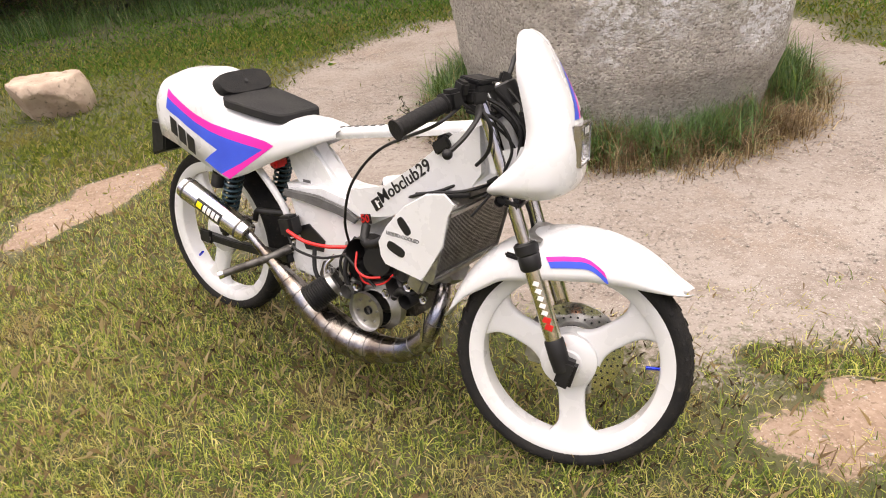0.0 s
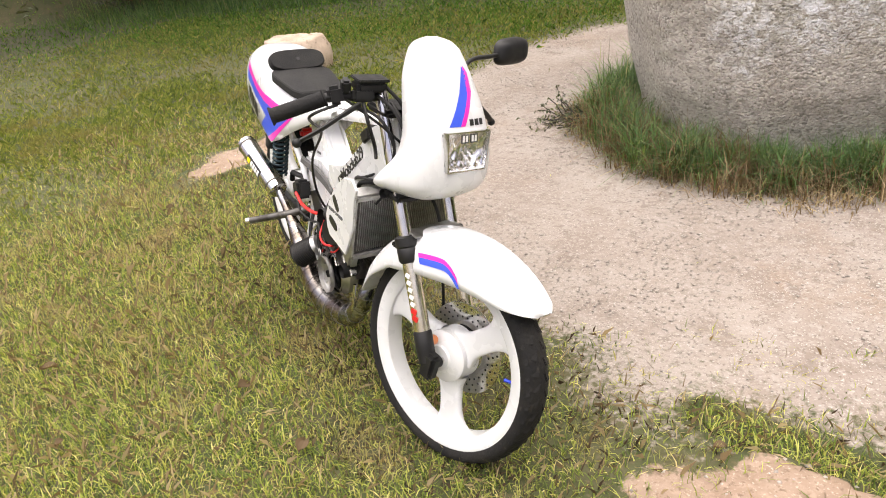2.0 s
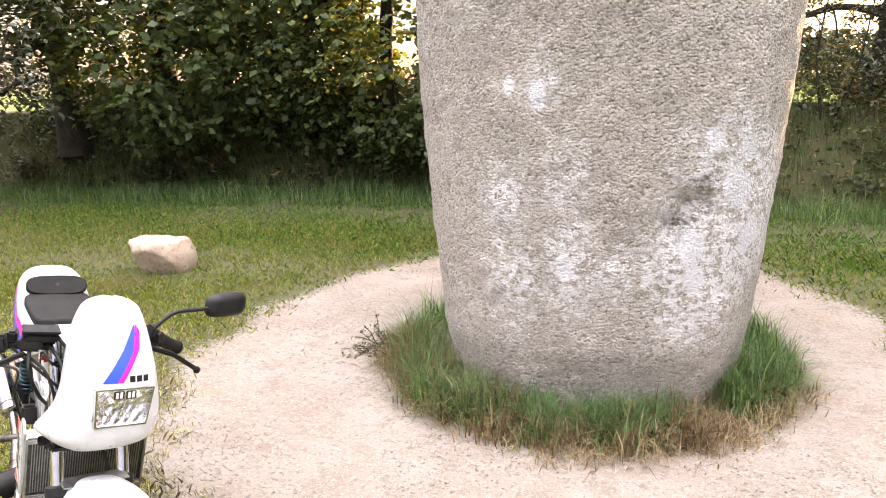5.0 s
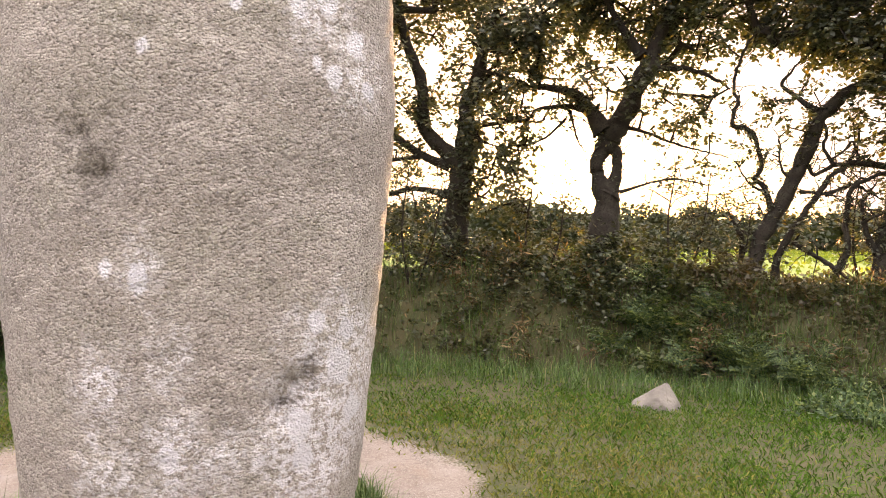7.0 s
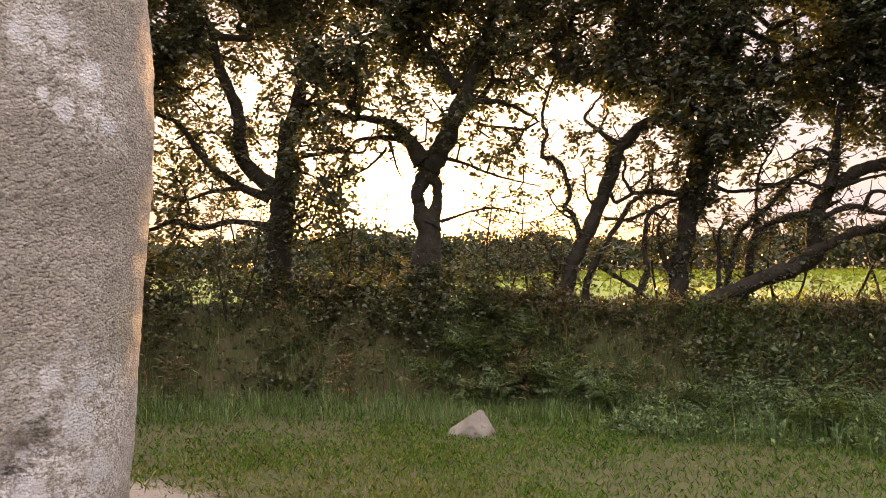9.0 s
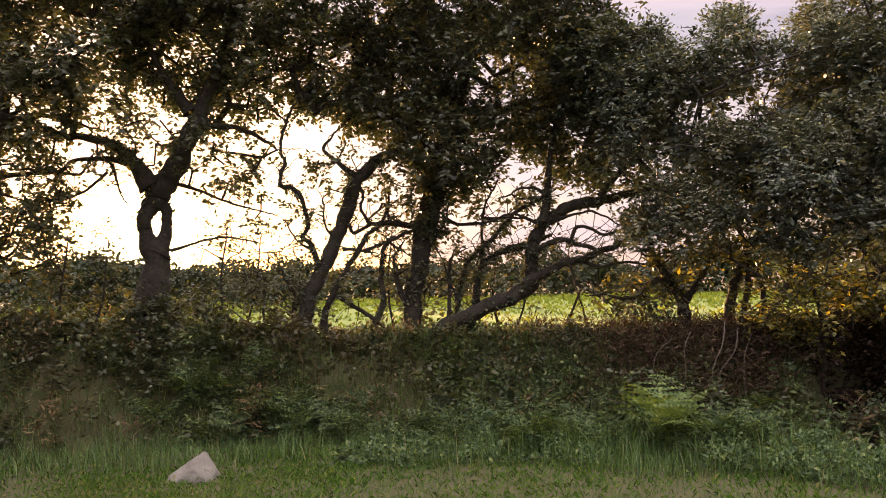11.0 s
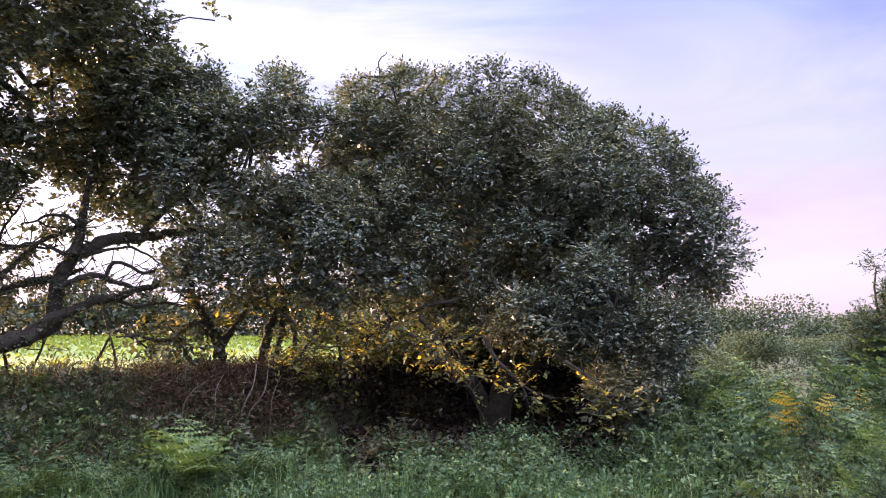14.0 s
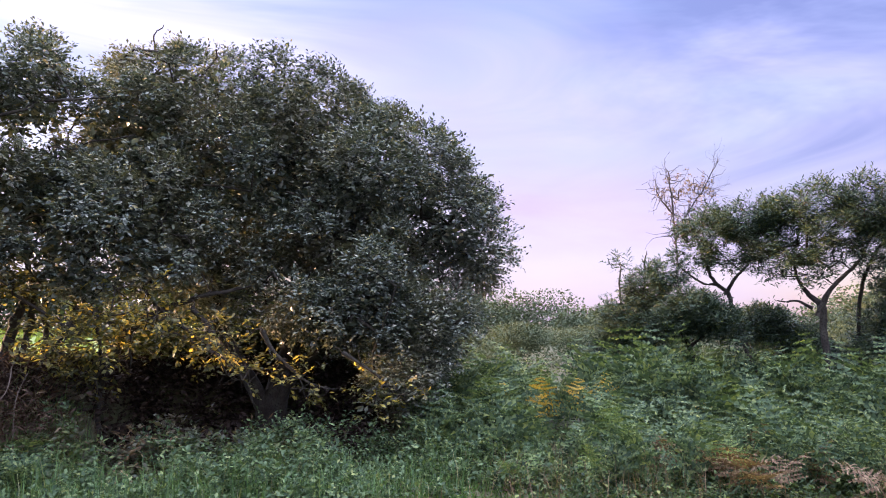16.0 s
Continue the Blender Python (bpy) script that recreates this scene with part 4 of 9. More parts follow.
# two frames: the frame with the rear wheel, and the turned steering with the front wheel (origins at the wheel centres)
REAR = pose(-0.5354, 2.6889, 0.2952, -8.65, 0, -36.2)
FRONT = pose(0.4818, 1.886, 0.262, -13.85, 0, -18.75)
BASE = REAR @ pose(0, 0, -0.275)
moped = new("moped")
moped.matrix_world = BASE
tagged(moped, "white racing moped with blue and magenta stripes on its stand", "moped")
B = pose(0, 0, 0.275)
F = BASE.inverted() @ FRONT
FB = REAR.inverted() @ FRONT            # front frame seen from the rear frame
SIDE = pose(0, 0, 0, 90, 0, 0)          # turns a lathe's axis to y
Y0 = -0.032                             # middle plane of the frame


def wheel(name, at, turn, label):
    hub = bm_lathe([(0.0, 0.045), (0.03, 0.045), (0.034, 0.04), (0.06, 0.034), (0.066, 0.028), (0.066, -0.028), (0.06, -0.034), (0.03, -0.045), (0, -0.045)], SIDE, 40)
    w = part(name, hub, M_WHITE, moped, label, at)
    rim = bm_lathe([(0.206, -0.024), (0.212, -0.029), (0.226, -0.031), (0.236, -0.034), (0.240, -0.033), (0.240, -0.028), (0.232, -0.02), (0.226, 0.0), (0.232, 0.02), (0.240, 0.028), (0.240, 0.033),
                    (0.236, 0.034), (0.226, 0.031), (0.212, 0.029), (0.206, 0.024), (0.203, 0.0), (0.206, -0.024)], SIDE, 96)
    part("rim", rim, M_WHITE, w, "glossy white cast rim")
    tyre = bm_lathe([(0.236, -0.030), (0.243, -0.036), (0.254, -0.0395), (0.263, -0.037), (0.270, -0.029), (0.2745, -0.015), (0.276, 0), (0.2745, 0.015), (0.270, 0.029), (0.263, 0.037), (0.254, 0.0395), (0.243, 0.036), (0.236, 0.030), (0.232, 0), (0.236, -0.030)], SIDE, 120)
    tyre = part("tyre", tyre, M_RUBBER, w, "black rubber tyre with a block tread")
    tread = bmesh.new()
    for k in range(46):
        for sd in (-1, 1):
            m = pose(0, 0, 0, 0, k * 360 / 46 + (3.9 if sd > 0 else 0), 0)
            bm_box((0.024, 0.021, 0.006), m @ pose(0, sd * 0.019, 0.2702, sd * -27, 0, sd * 24), 0.0015, tread)
            bm_box((0.02, 0.008, 0.005), m @ pose(0.008, sd * 0.0335, 0.2622, sd * -58, 0, sd * 14), 0, tread)
    part("tread", tread, M_RUBBER, tyre)
    for s in range(3):
        a = radians(turn + 120 * s)

        def spoke(u, v):
            r = 0.05 + 0.16 * u
            q = max(0.0, (r - 0.12) / 0.088)
            hw = 0.031 + 0.052 * q ** 4 + 0.02 * max(0.0, (0.1 - r) / 0.05) ** 2
            ang = v * 2 * math.pi
            c, sn = math.cos(ang), math.sin(ang)
            t = hw * (1 if c > 0 else -1) * abs(c) ** 0.5
            y = (0.017 - 0.004 * math.sin(u * math.pi)) * (1 if sn > 0 else -1) * abs(sn) ** 0.5
            return Vector((r * math.cos(a) - t * math.sin(a), y, r * math.sin(a) + t * math.cos(a)))
        part("spoke", bm_patch(spoke, 18, 24), M_WHITE, w)
    for k in range(6):
        b = radians(k * 60 + 20)
        part("hub_bolt", bm_lathe([(0, -0.040), (0.005, -0.040), (0.006, -0.037), (0.006, -0.03)], pose(0.045 * math.cos(b), 0, 0.045 * math.sin(b)) @ SIDE @ pose(0, 0, 0), 10), M_ALU, w) if k % 2 else None
    return w


front_wheel = wheel("front_wheel", F, 33, "white three-spoke front wheel")
rear_wheel = wheel("rear_wheel", B @ pose(0, 0, 0), 8, "white three-spoke rear wheel")
va = radians(-2)
part("valve", bm_sweep([(0.205 * math.cos(va), 0, 0.205 * math.sin(va)), (0.172 * math.cos(va), -0.004, 0.172 * math.sin(va))], [0.004, 0.0045], 10), M_VALVE, front_wheel, "blue anodised valve cap")
part("valve", bm_sweep([(-0.165, -0.01, -0.125), (-0.14, -0.012, -0.106)], [0.004, 0.0045], 10), M_VALVE, rear_wheel, "blue anodised valve cap")


def disc():
    bm = bm_lathe([(0.062, 0.043), (0.118, 0.043), (0.119, 0.0445), (0.119, 0.0465), (0.118, 0.048), (0.062, 0.048), (0.062, 0.043)], SIDE.inverted(), 72)
    d = part("brake_disc", bm, M_CHROME, front_wheel, "drilled steel brake disc")
    holes = bmesh.new()
    for k in range(30):
        for j, r in enumerate((0.082, 0.096, 0.109)):
            a = radians(k * 12 + j * 4)
            bm_lathe([(0, 0.0), (0.0028, 0.0), (0.0028, 0.0062), (0, 0.0062)], pose(r * math.cos(a), 0.0424, r * math.sin(a)) @ SIDE.inverted(), 8, holes)
    part("drilling", holes, M_INK, d)
    c = bm_box((0.05, 0.045, 0.085), pose(-0.088, 0.05, 0.0, 0, 12, 0), 0.01)
    bm_lathe([(0, -0.026), (0.014, -0.026), (0.016, -0.022), (0.016, 0)], pose(-0.088, 0.03, 0.02) @ SIDE, 20, c)
    bm_lathe([(0, -0.026), (0.014, -0.026), (0.016, -0.022), (0.016, 0)], pose(-0.084, 0.03, -0.02) @ SIDE, 20, c)
    cal = part("brake_caliper", c, M_ALU, front_wheel, "grey brake caliper behind the wheel")


disc()


def leg_x(z):
    return -0.004 - 0.302 * z


def fork_leg(sd, label):
    y = sd * 0.079
    bm = bm_sweep([(leg_x(z), y, z) for z in (0.03, 0.1, 0.2, 0.262)], 0.0195, 28)
    leg = part("fork_leg", bm, M_FORK, moped, label, F)
    part("upper_tube", bm_sweep([(leg_x(z), y, z) for z in (0.25, 0.4, 0.6)], 0.0155, 24), M_CHROME, leg, "polished upper fork tube")
    ring = bm_sweep([(leg_x(z), y, z) for z in (0.232, 0.238, 0.262, 0.266, 0.27, 0.289, 0.293)], [0.022, 0.026, 0.026, 0.024, 0.027, 0.027, 0.022], 28)
    bm_box((0.05, 0.012, 0.012), pose(leg_x(0.26) - 0.03, y, 0.258, 0, 15, 0), 0.004, ring)
    part("clamp_ring", ring, M_BLACK, leg, "black clamp ring")
    foot = bm_sweep([(leg_x(z), y, z) for z in (0.075, 0.07, 0.03, 0.0)], [0.019, 0.0225, 0.0225, 0.021], 24)
    bm_box((0.04, 0.034, 0.07), pose(0.004, y, -0.006, 0, 17, 0), 0.008, foot)
    bm_lathe([(0, -0.024), (0.012, -0.024), (0.014, -0.02), (0.014, 0.0)], pose(0.012, y, 0.0) @ SIDE, 20, foot)
    part("axle_foot", foot, M_BLACK, leg, "black axle foot")
    if sd < 0:
        part("adjuster", bm_lathe([(0, -0.033), (0.0105, -0.033), (0.0125, -0.03), (0.0125, 0)], pose(-0.014, y, 0.046) @ SIDE, 20), M_COPPER, leg, "orange anodised adjuster")
        part("axle_nut", bm_lathe([(0, -0.033), (0.008, -0.033), (0.0095, -0.03), (0.0095, 0)], pose(0.012, y, 0.0) @ SIDE, 6), M_CHROME, leg)
        # maker's lettering down the leg, as plain bars
        for k, z in enumerate(np.arange(0.205, 0.09, -0.0165)):
            big = z < 0.135
            m = pose(leg_x(z) + 0.0035, y - 0.0188, z, 0, 17, 0)
            part("print", bm_box((0.014 if not big else 0.018, 0.0022, 0.011 if not big else 0.014), m, 0.0006), M_RED if big else M_PAPER, leg)
    return leg


fork_leg(-1, "gold-silver fork leg with printed bars")
fork_leg(1, "gold-silver fork leg on the brake side")
part("axle", bm_sweep([(0, -0.085, 0), (0, 0.085, 0)], 0.008, 16), M_CHROME, moped, "steel front axle", F)
yoke = bm_box((0.06, 0.2, 0.022), pose(leg_x(0.385) - 0.005, 0, 0.385, 0, 17, 0), 0.007)
bm_lathe([(0, -0.02), (0.011, -0.02), (0.012, -0.017), (0.012, 0)], pose(leg_x(0.385) - 0.02, -0.11, 0.388) @ SIDE, 16, yoke)
part("lower_yoke", yoke, M_BLACK, moped, "black lower fork yoke", F)
part("upper_yoke", bm_box((0.075, 0.19, 0.02), pose(leg_x(0.575) - 0.01, 0, 0.575, 0, 17, 0), 0.007), M_BLACK, moped, "black upper fork yoke", F)


# front mudguard: from its rear tip over the wheel to its pointed front
G_EDGE = [(-0.30, 0.088), (-0.235, 0.15), (-0.15, 0.2), (-0.05, 0.212), (0.05, 0.215), (0.13, 0.21), (0.2, 0.198), (0.266, 0.184)]


def guard(u, v, lift=0.0):
    a = radians(163.5 + (34.7 - 163.5) * u)
    r = 0.314 - 0.012 * (2 * u - 1) ** 2 + lift
    w = 0.012 + 0.075 * math.sin(math.pi * min(1, max(0, u * 0.86 + 0.1))) ** 0.9
    if u > 0.5:
        w = max(w, 0.086 * max(0.0, 1 - ((u - 0.5) / 0.5) ** 5) ** 0.5)
    w += lift
    ex, ez = along_line(G_EDGE, u)
    s = abs(2 * v - 1)
    c, sn = math.cos(s * math.pi / 2), math.sin(s * math.pi / 2)
    k = c ** 0.75
    y = w * sn ** 0.75 * (1 if v > 0.5 else -1)
    return Vector((ex + (r * math.cos(a) - ex) * k, y, ez + (r * math.sin(a) - ez) * k))


mudguard = thicken(part("front_mudguard", bm_patch(guard, 44, 32), M_WHITE, moped, "white pointed front mudguard", F, 60), 0.003)


def guard_band(s0, s1):
    def f(u, v):
        uu = 0.475 + 0.175 * u
        down = 0.17 * max(0.0, (u - 0.62) / 0.38) ** 2
        s = min(0.995, s0 + (s1 - s0) * v + down)
        return guard(uu, 0.5 - s / 2, 0.0035)
    return f


part("stripe", bm_patch(guard_band(0.72, 0.79), 24, 3), M_MAGENTA, mudguard, "magenta stripe")
part("stripe", bm_patch(guard_band(0.79, 0.88), 24, 3), M_BLUE, mudguard, "blue stripe")
stay = bm_box((0.07, 0.012, 0.014), pose(-0.06, -0.075, 0.262, 0, 12, 0), 0.004)
bm_box((0.04, 0.16, 0.004), pose(-0.075, 0, 0.3, 0, 15, 0), 0.001, stay)
part("mudguard_stay", stay, M_ALU, moped, "aluminium mudguard bracket", F)

# fairing: rows of height, front, rear, half width
FAIR = [(0.388, -0.03, -0.12, 0.075), (0.4, 0.0, -0.172, 0.108), (0.415, 0.015, -0.172, 0.118), (0.45, 0.0225, -0.13, 0.117), (0.49, 0.0215, -0.088, 0.112), (0.537, 0.0135, -0.082, 0.104), (0.585, 0.001, -0.092, 0.098), (0.655, -0.033, -0.11, 0.086),
        (0.705, -0.06, -0.112, 0.072), (0.728, -0.076, -0.114, 0.055), (0.738, -0.088, -0.113, 0.034), (0.741, -0.096, -0.112, 0.012)]
fair_z = np.concatenate([np.linspace(0.388, 0.43, 12), np.linspace(0.435, 0.715, 60), np.linspace(0.718, 0.741, 14)])
fair_k = np.exp(-0.5 * (np.arange(-6, 7) / 2.6) ** 2)
fair_t = [np.convolve(np.pad(np.interp(fair_z, [r[0] for r in FAIR], [r[k] for r in FAIR]), 6, mode="reflect", reflect_type="odd"), fair_k / fair_k.sum(), "valid") for k in (1, 2, 3)]
FAIR = [tuple(float(v) for v in row) for row in zip(fair_z, *fair_t)]


def fair_row(z):
    return [float(np.interp(z, [r[0] for r in FAIR], [r[k] for r in FAIR])) for k in (1, 2, 3)]


def fairing_at(u, v, lift=0.0):
    z, f, b, w = along_line(FAIR, u)
    s = 2 * v - 1
    sn, c = math.sin(s * math.pi / 2), math.cos(s * math.pi / 2)
    y = (w + lift) * (1 if sn > 0 else -1) * abs(sn) ** 0.8
    return Vector((b + (f + lift - b) * max(c, 0.0) ** 0.38, y, z))


def fairing_front(y, z, lift=0.0032):
    f, b, w = fair_row(z)
    sn = min(1.0, abs(y) / w) ** (1 / 0.8)
    return Vector((b + (f - b) * max(0.0, 1 - sn * sn) ** 0.19 + lift, y, z))


fair_bm = bm_patch(fairing_at, 150, 120)
bmesh.ops.delete(fair_bm, geom=[f for f in fair_bm.faces if f.calc_center_median().x > -0.03 and 0.461 < f.calc_center_median().z < 0.541 and -0.069 < f.calc_center_median().y < 0.063], context="FACES")
fairing = thicken(part("fairing", fair_bm, M_WHITE, moped, "white head fairing with a lamp", F, 60), 0.004)


def flat_patch(a, b, on, nu=14, nv=3):
    return bm_patch(lambda u, v: on(*[p + (q - p) * v for p, q in zip(along_line(a, u), along_line(b, u))]), nu, nv)


part("stripe", flat_patch([(-0.052, 0.556), (0.0, 0.625), (0.034, 0.682)], [(-0.018, 0.556), (0.026, 0.622), (0.041, 0.668)], fairing_front), M_BLUE, fairing, "blue stripe")
part("stripe", flat_patch([(-0.018, 0.556), (0.026, 0.622), (0.038, 0.684)], [(-0.003, 0.556), (0.043, 0.628), (0.049, 0.668)], fairing_front), M_MAGENTA, fairing, "magenta stripe")
for k in range(3):
    y = 0.012 + 0.0175 * k
    part("badge_block", flat_patch([(y, 0.556), (y + 0.0135, 0.556)], [(y, 0.57), (y + 0.0135, 0.57)], fairing_front, 2, 2), M_INK, fairing, "black maker's mark")
L_OUT = [(-0.073, 0.547), (0.07, 0.545), (0.058, 0.455), (-0.068, 0.458)]


def lamp_ring(outer, inner, x0, x1):
    bm = bmesh.new()
    o = [bm.verts.new((x1, y, z)) for y, z in outer]
    i = [bm.verts.new((x1, y, z)) for y, z in inner]
    ob = [bm.verts.new((x0, y, z)) for y, z in outer]
    ib = [bm.verts.new((x0, y, z)) for y, z in inner]
    for k in range(4):
        n = (k + 1) % 4
        bm.faces.new((o[k], o[n], i[n], i[k])), bm.faces.new((o[k], o[n], ob[n], ob[k])), bm.faces.new((i[k], i[n], ib[n], ib[k]))
    bmesh.ops.bevel(bm, geom=[e for e in bm.edges], offset=0.0012, segments=2, affect="EDGES")
    return bm


def shrink(pts, k):
    cy, cz = sum(p[0] for p in pts) / 4, sum(p[1] for p in pts) / 4
    return [(cy + (y - cy) * k, cz + (z - cz) * k) for y, z in pts]


LX = 0.0225
headlight = part("headlight", lamp_ring(L_OUT, shrink(L_OUT, 0.93), LX - 0.012, LX + 0.003), M_CHROME, moped, "rectangular headlight in the fairing", F)


def bowl(u, v):
    (y0, z0), (y1, z1), (y2, z2), (y3, z3) = shrink(L_OUT, 0.97)
    y = (y0 * (1 - u) + y1 * u) * (1 - v) + (y3 * (1 - u) + y2 * u) * v
    z = (z0 * (1 - u) + z1 * u) * (1 - v) + (z3 * (1 - u) + z2 * u) * v
    d = math.sin(u * math.pi) * math.sin(v * math.pi)
    cup = sum(math.exp(-((y - cy) ** 2 + (z - 0.5) ** 2) / r ** 2) for cy, r in ((-0.035, 0.024), (0.03, 0.026)))
    return Vector((LX - 0.004 - 0.014 * d ** 0.5 - 0.012 * cup + 0.0016 * math.cos(u * 34) * math.cos(v * 19), y, z))


part("reflector", bm_patch(bowl, 70, 44), M_REFLECTOR, headlight, "faceted chrome reflector")
part("bulb", bm_lathe([(0, 0.012), (0.006, 0.01), (0.008, 0.004), (0.008, -0.004), (0.014, -0.006)], pose(LX - 0.008, 0.005, 0.49, 0, 90, 0), 20), M_GLASS, headlight, "clear bulb")
pane = part("pane", bm_patch(lambda u, v: Vector((LX + 0.001, *[(a * (1 - u) + b * u) * (1 - v) + (d * (1 - u) + c * u) * v for a, b, c, d in zip(*shrink(L_OUT, 0.95))])), 4, 4), M_GLASS, headlight, "clear lamp glass")
thicken(pane, 0.002)
pane.visible_shadow = False
for k in range(2):
    y, z = -0.018 + 0.029 * k, 0.531
    st = part("sticker", bm_box((0.0012, 0.024, 0.019), pose(LX + 0.0028, y, z), 0), M_INK, headlight, "small black and white square sticker")
    cross = bmesh.new()
    for dy in (-0.005, 0.005):
        bm_box((0.0006, 0.0065, 0.014), pose(LX + 0.0037, y + dy, z), 0, cross)
    part("print", cross, M_PAPER, st)


# bars, levers, mirror
def bar_side(sd):
    bar = part("handlebar", bm_sweep(curve([(leg_x(0.6), sd * 0.07, 0.603), (-0.205, sd * 0.16, 0.607), (-0.228, sd * 0.215, 0.602), (-0.288, sd * 0.306, 0.562)]), 0.011, 16), M_BLACK, moped, "black clip-on handlebar", F)
    a, b = Vector((-0.224, sd * 0.209, 0.604)), Vector((-0.29, sd * 0.309, 0.561))
    rows, rad = [], []
    for k in range(40):
        u = k / 39
        rows.append(a + (b - a) * u)
        rad.append((0.0205 if k in (0, 1, 38, 39) else 0.0168) + (0.0009 if k % 2 else 0))
    part("grip", bm_sweep(rows, rad, 20), M_RUBBER, bar, "ribbed black rubber grip")
    house = bm_box((0.04, 0.035, 0.042), pose(-0.215, sd * 0.19, 0.61, 10, 0, sd * 34), 0.008)
    bm_box((0.03, 0.022, 0.03), pose(-0.2, sd * 0.172, 0.632, 0, 20, sd * 30), 0.005, house)
    part("switch_box", house, M_BLACK, bar, "black switch housing")
    lev = bm_sweep(curve([(-0.168, sd * 0.16, 0.592), (-0.155, sd * 0.215, 0.575), (-0.165, sd * 0.27, 0.545), (-0.182, sd * 0.312, 0.522)]), [0.009] * 8 + [0.0075] * 16 + [0.006], 12, oval=0.65)
    bmesh.ops.create_uvsphere(lev, u_segments=14, v_segments=10, radius=0.0105, matrix=pose(-0.184, sd * 0.316, 0.519))
    part("lever", lev, M_BLACK, bar, "black lever with a ball end")
    return bar


right_bar = bar_side(-1)
bar_side(1)
res = bm_box((0.044, 0.075, 0.026), pose(-0.182, -0.118, 0.632, 0, 12, -14), 0.007)
bm_box((0.048, 0.079, 0.006), pose(-0.179, -0.118, 0.647, 0, 12, -14), 0.002, res)
bm_box((0.03, 0.05, 0.03), pose(-0.18, -0.14, 0.612, 0, 0, -20), 0.006, res)
part("fluid_reservoir", res, M_BLACK, right_bar, "black brake fluid reservoir")
part("clock", bm_lathe([(0, 0.03), (0.03, 0.03), (0.034, 0.026), (0.034, -0.02), (0, -0.024)], pose(-0.155, 0.01, 0.6, 0, -25, 0), 28), M_BLACK, moped, "black instrument behind the fairing", F)
for sd, r in ((-1, 0.0125), (1, 0.0125)):
    cap = bm_lathe([(0, 0.016), (0.008, 0.016), (0.0135, 0.012), (0.0155, 0.0), (0.0155, -0.012)], pose(leg_x(0.612), sd * 0.079, 0.612, 0, -17, 0), 18)
    part("fork_cap", cap, M_CHROME, moped, "bright fork cap", F)
hose = part("brake_hose", bm_sweep(curve([(-0.165, -0.085, 0.63), (-0.12, -0.05, 0.57), (-0.105, -0.035, 0.5), (-0.135, -0.02, 0.43), (-0.115, 0.03, 0.36), (-0.1, 0.05, 0.27), (-0.09, 0.062, 0.05)]), 0.0042, 10), M_BLACK, moped, "black brake hose", F)
for k, pts in enumerate([[(-0.2, -0.17, 0.6), (-0.13, -0.1, 0.53), (-0.12, -0.03, 0.46), (-0.17, 0.0, 0.4), (-0.26, 0.01, 0.36)], [(-0.19, 0.15, 0.6), (-0.11, 0.08, 0.52), (-0.12, 0.0, 0.45), (-0.2, -0.03, 0.38)],
                        [(-0.16, -0.05, 0.6), (-0.1, -0.06, 0.54), (-0.1, -0.07, 0.48), (-0.15, -0.05, 0.42), (-0.22, -0.06, 0.34)]]):
    part("cable", bm_sweep(curve(pts), 0.0032, 8), M_BLACK, moped, "thin black cable behind the fairing", F)
part("fairing_bracket", bm_box((0.1, 0.004, 0.045), pose(-0.12, -0.085, 0.475, 0, -12, 0), 0.001), M_WHITE, moped, "white fairing bracket with a bolt", F)
part("bracket_bolt", bm_lathe([(0, -0.006), (0.009, -0.006), (0.01, -0.004), (0.01, 0)], pose(-0.135, -0.088, 0.475) @ SIDE, 16), M_CHROME, moped, "bright bracket bolt", F)


def mirror():
    stalk = part("mirror", bm_sweep(curve([(-0.2, 0.16, 0.615), (-0.19, 0.185, 0.65), (-0.19, 0.23, 0.682), (-0.19, 0.3, 0.69), (-0.19, 0.345, 0.695)]), 0.006, 12), M_BLACK, moped, "black mirror on a bent stalk", F)
    def shell(u, v):
        a, b = u * 2 * math.pi, v * math.pi / 2
        c, s = math.cos(a), math.sin(a)
        y = 0.066 * (1 if c > 0 else -1) * abs(c) ** 0.6 * math.cos(b) ** 0.6
        z = 0.036 * (1 if s > 0 else -1) * abs(s) ** 0.6 * math.cos(b) ** 0.6
        return Vector((-0.2 + 0.032 * math.sin(b), 0.393 + y, 0.703 + z + 0.08 * y))
    part("housing", bm_patch(shell, 40, 10), M_BLACK, stalk, "black plastic mirror housing")
    part("mirror_glass", bm_patch(lambda u, v: Vector((-0.201, 0.393 + 0.061 * math.cos(u * 6.2832) * v, 0.703 + 0.033 * math.sin(u * 6.2832) * v + 0.005 * math.cos(u * 6.2832) * v)), 32, 3), M_CHROME, stalk, "mirror glass")


mirror()

# frame
BEAM = [(0.70, 0.19), (0.735, 0.193), (0.815, 0.236), (0.94, 0.305), (1.06, 0.352), (1.112, 0.372), (1.105, 0.53), (1.085, 0.522), (1.01, 0.468), (0.91, 0.388), (0.80, 0.313), (0.735, 0.272), (0.68, 0.258), (0.64, 0.258), (0.66, 0.21)]
beam = part("frame_beam", bm_plate(BEAM, Y0 - 0.078, Y0 + 0.078, 0.024, 5), M_WHITE, moped, "white pressed-steel frame beam", B)
lettering("Mobclub29", 0.044, pose(0.79, Y0 - 0.0788, 0.265) @ SIDE @ pose(0, 0, 0, 0, 0, 35.5), M_INK, beam, "black club lettering")
bd = part("badge", bm_box((0.03, 0.0016, 0.03), pose(0.773, Y0 - 0.0788, 0.262, 0, -35.5, 0), 0), M_INK, beam, "black square badge")
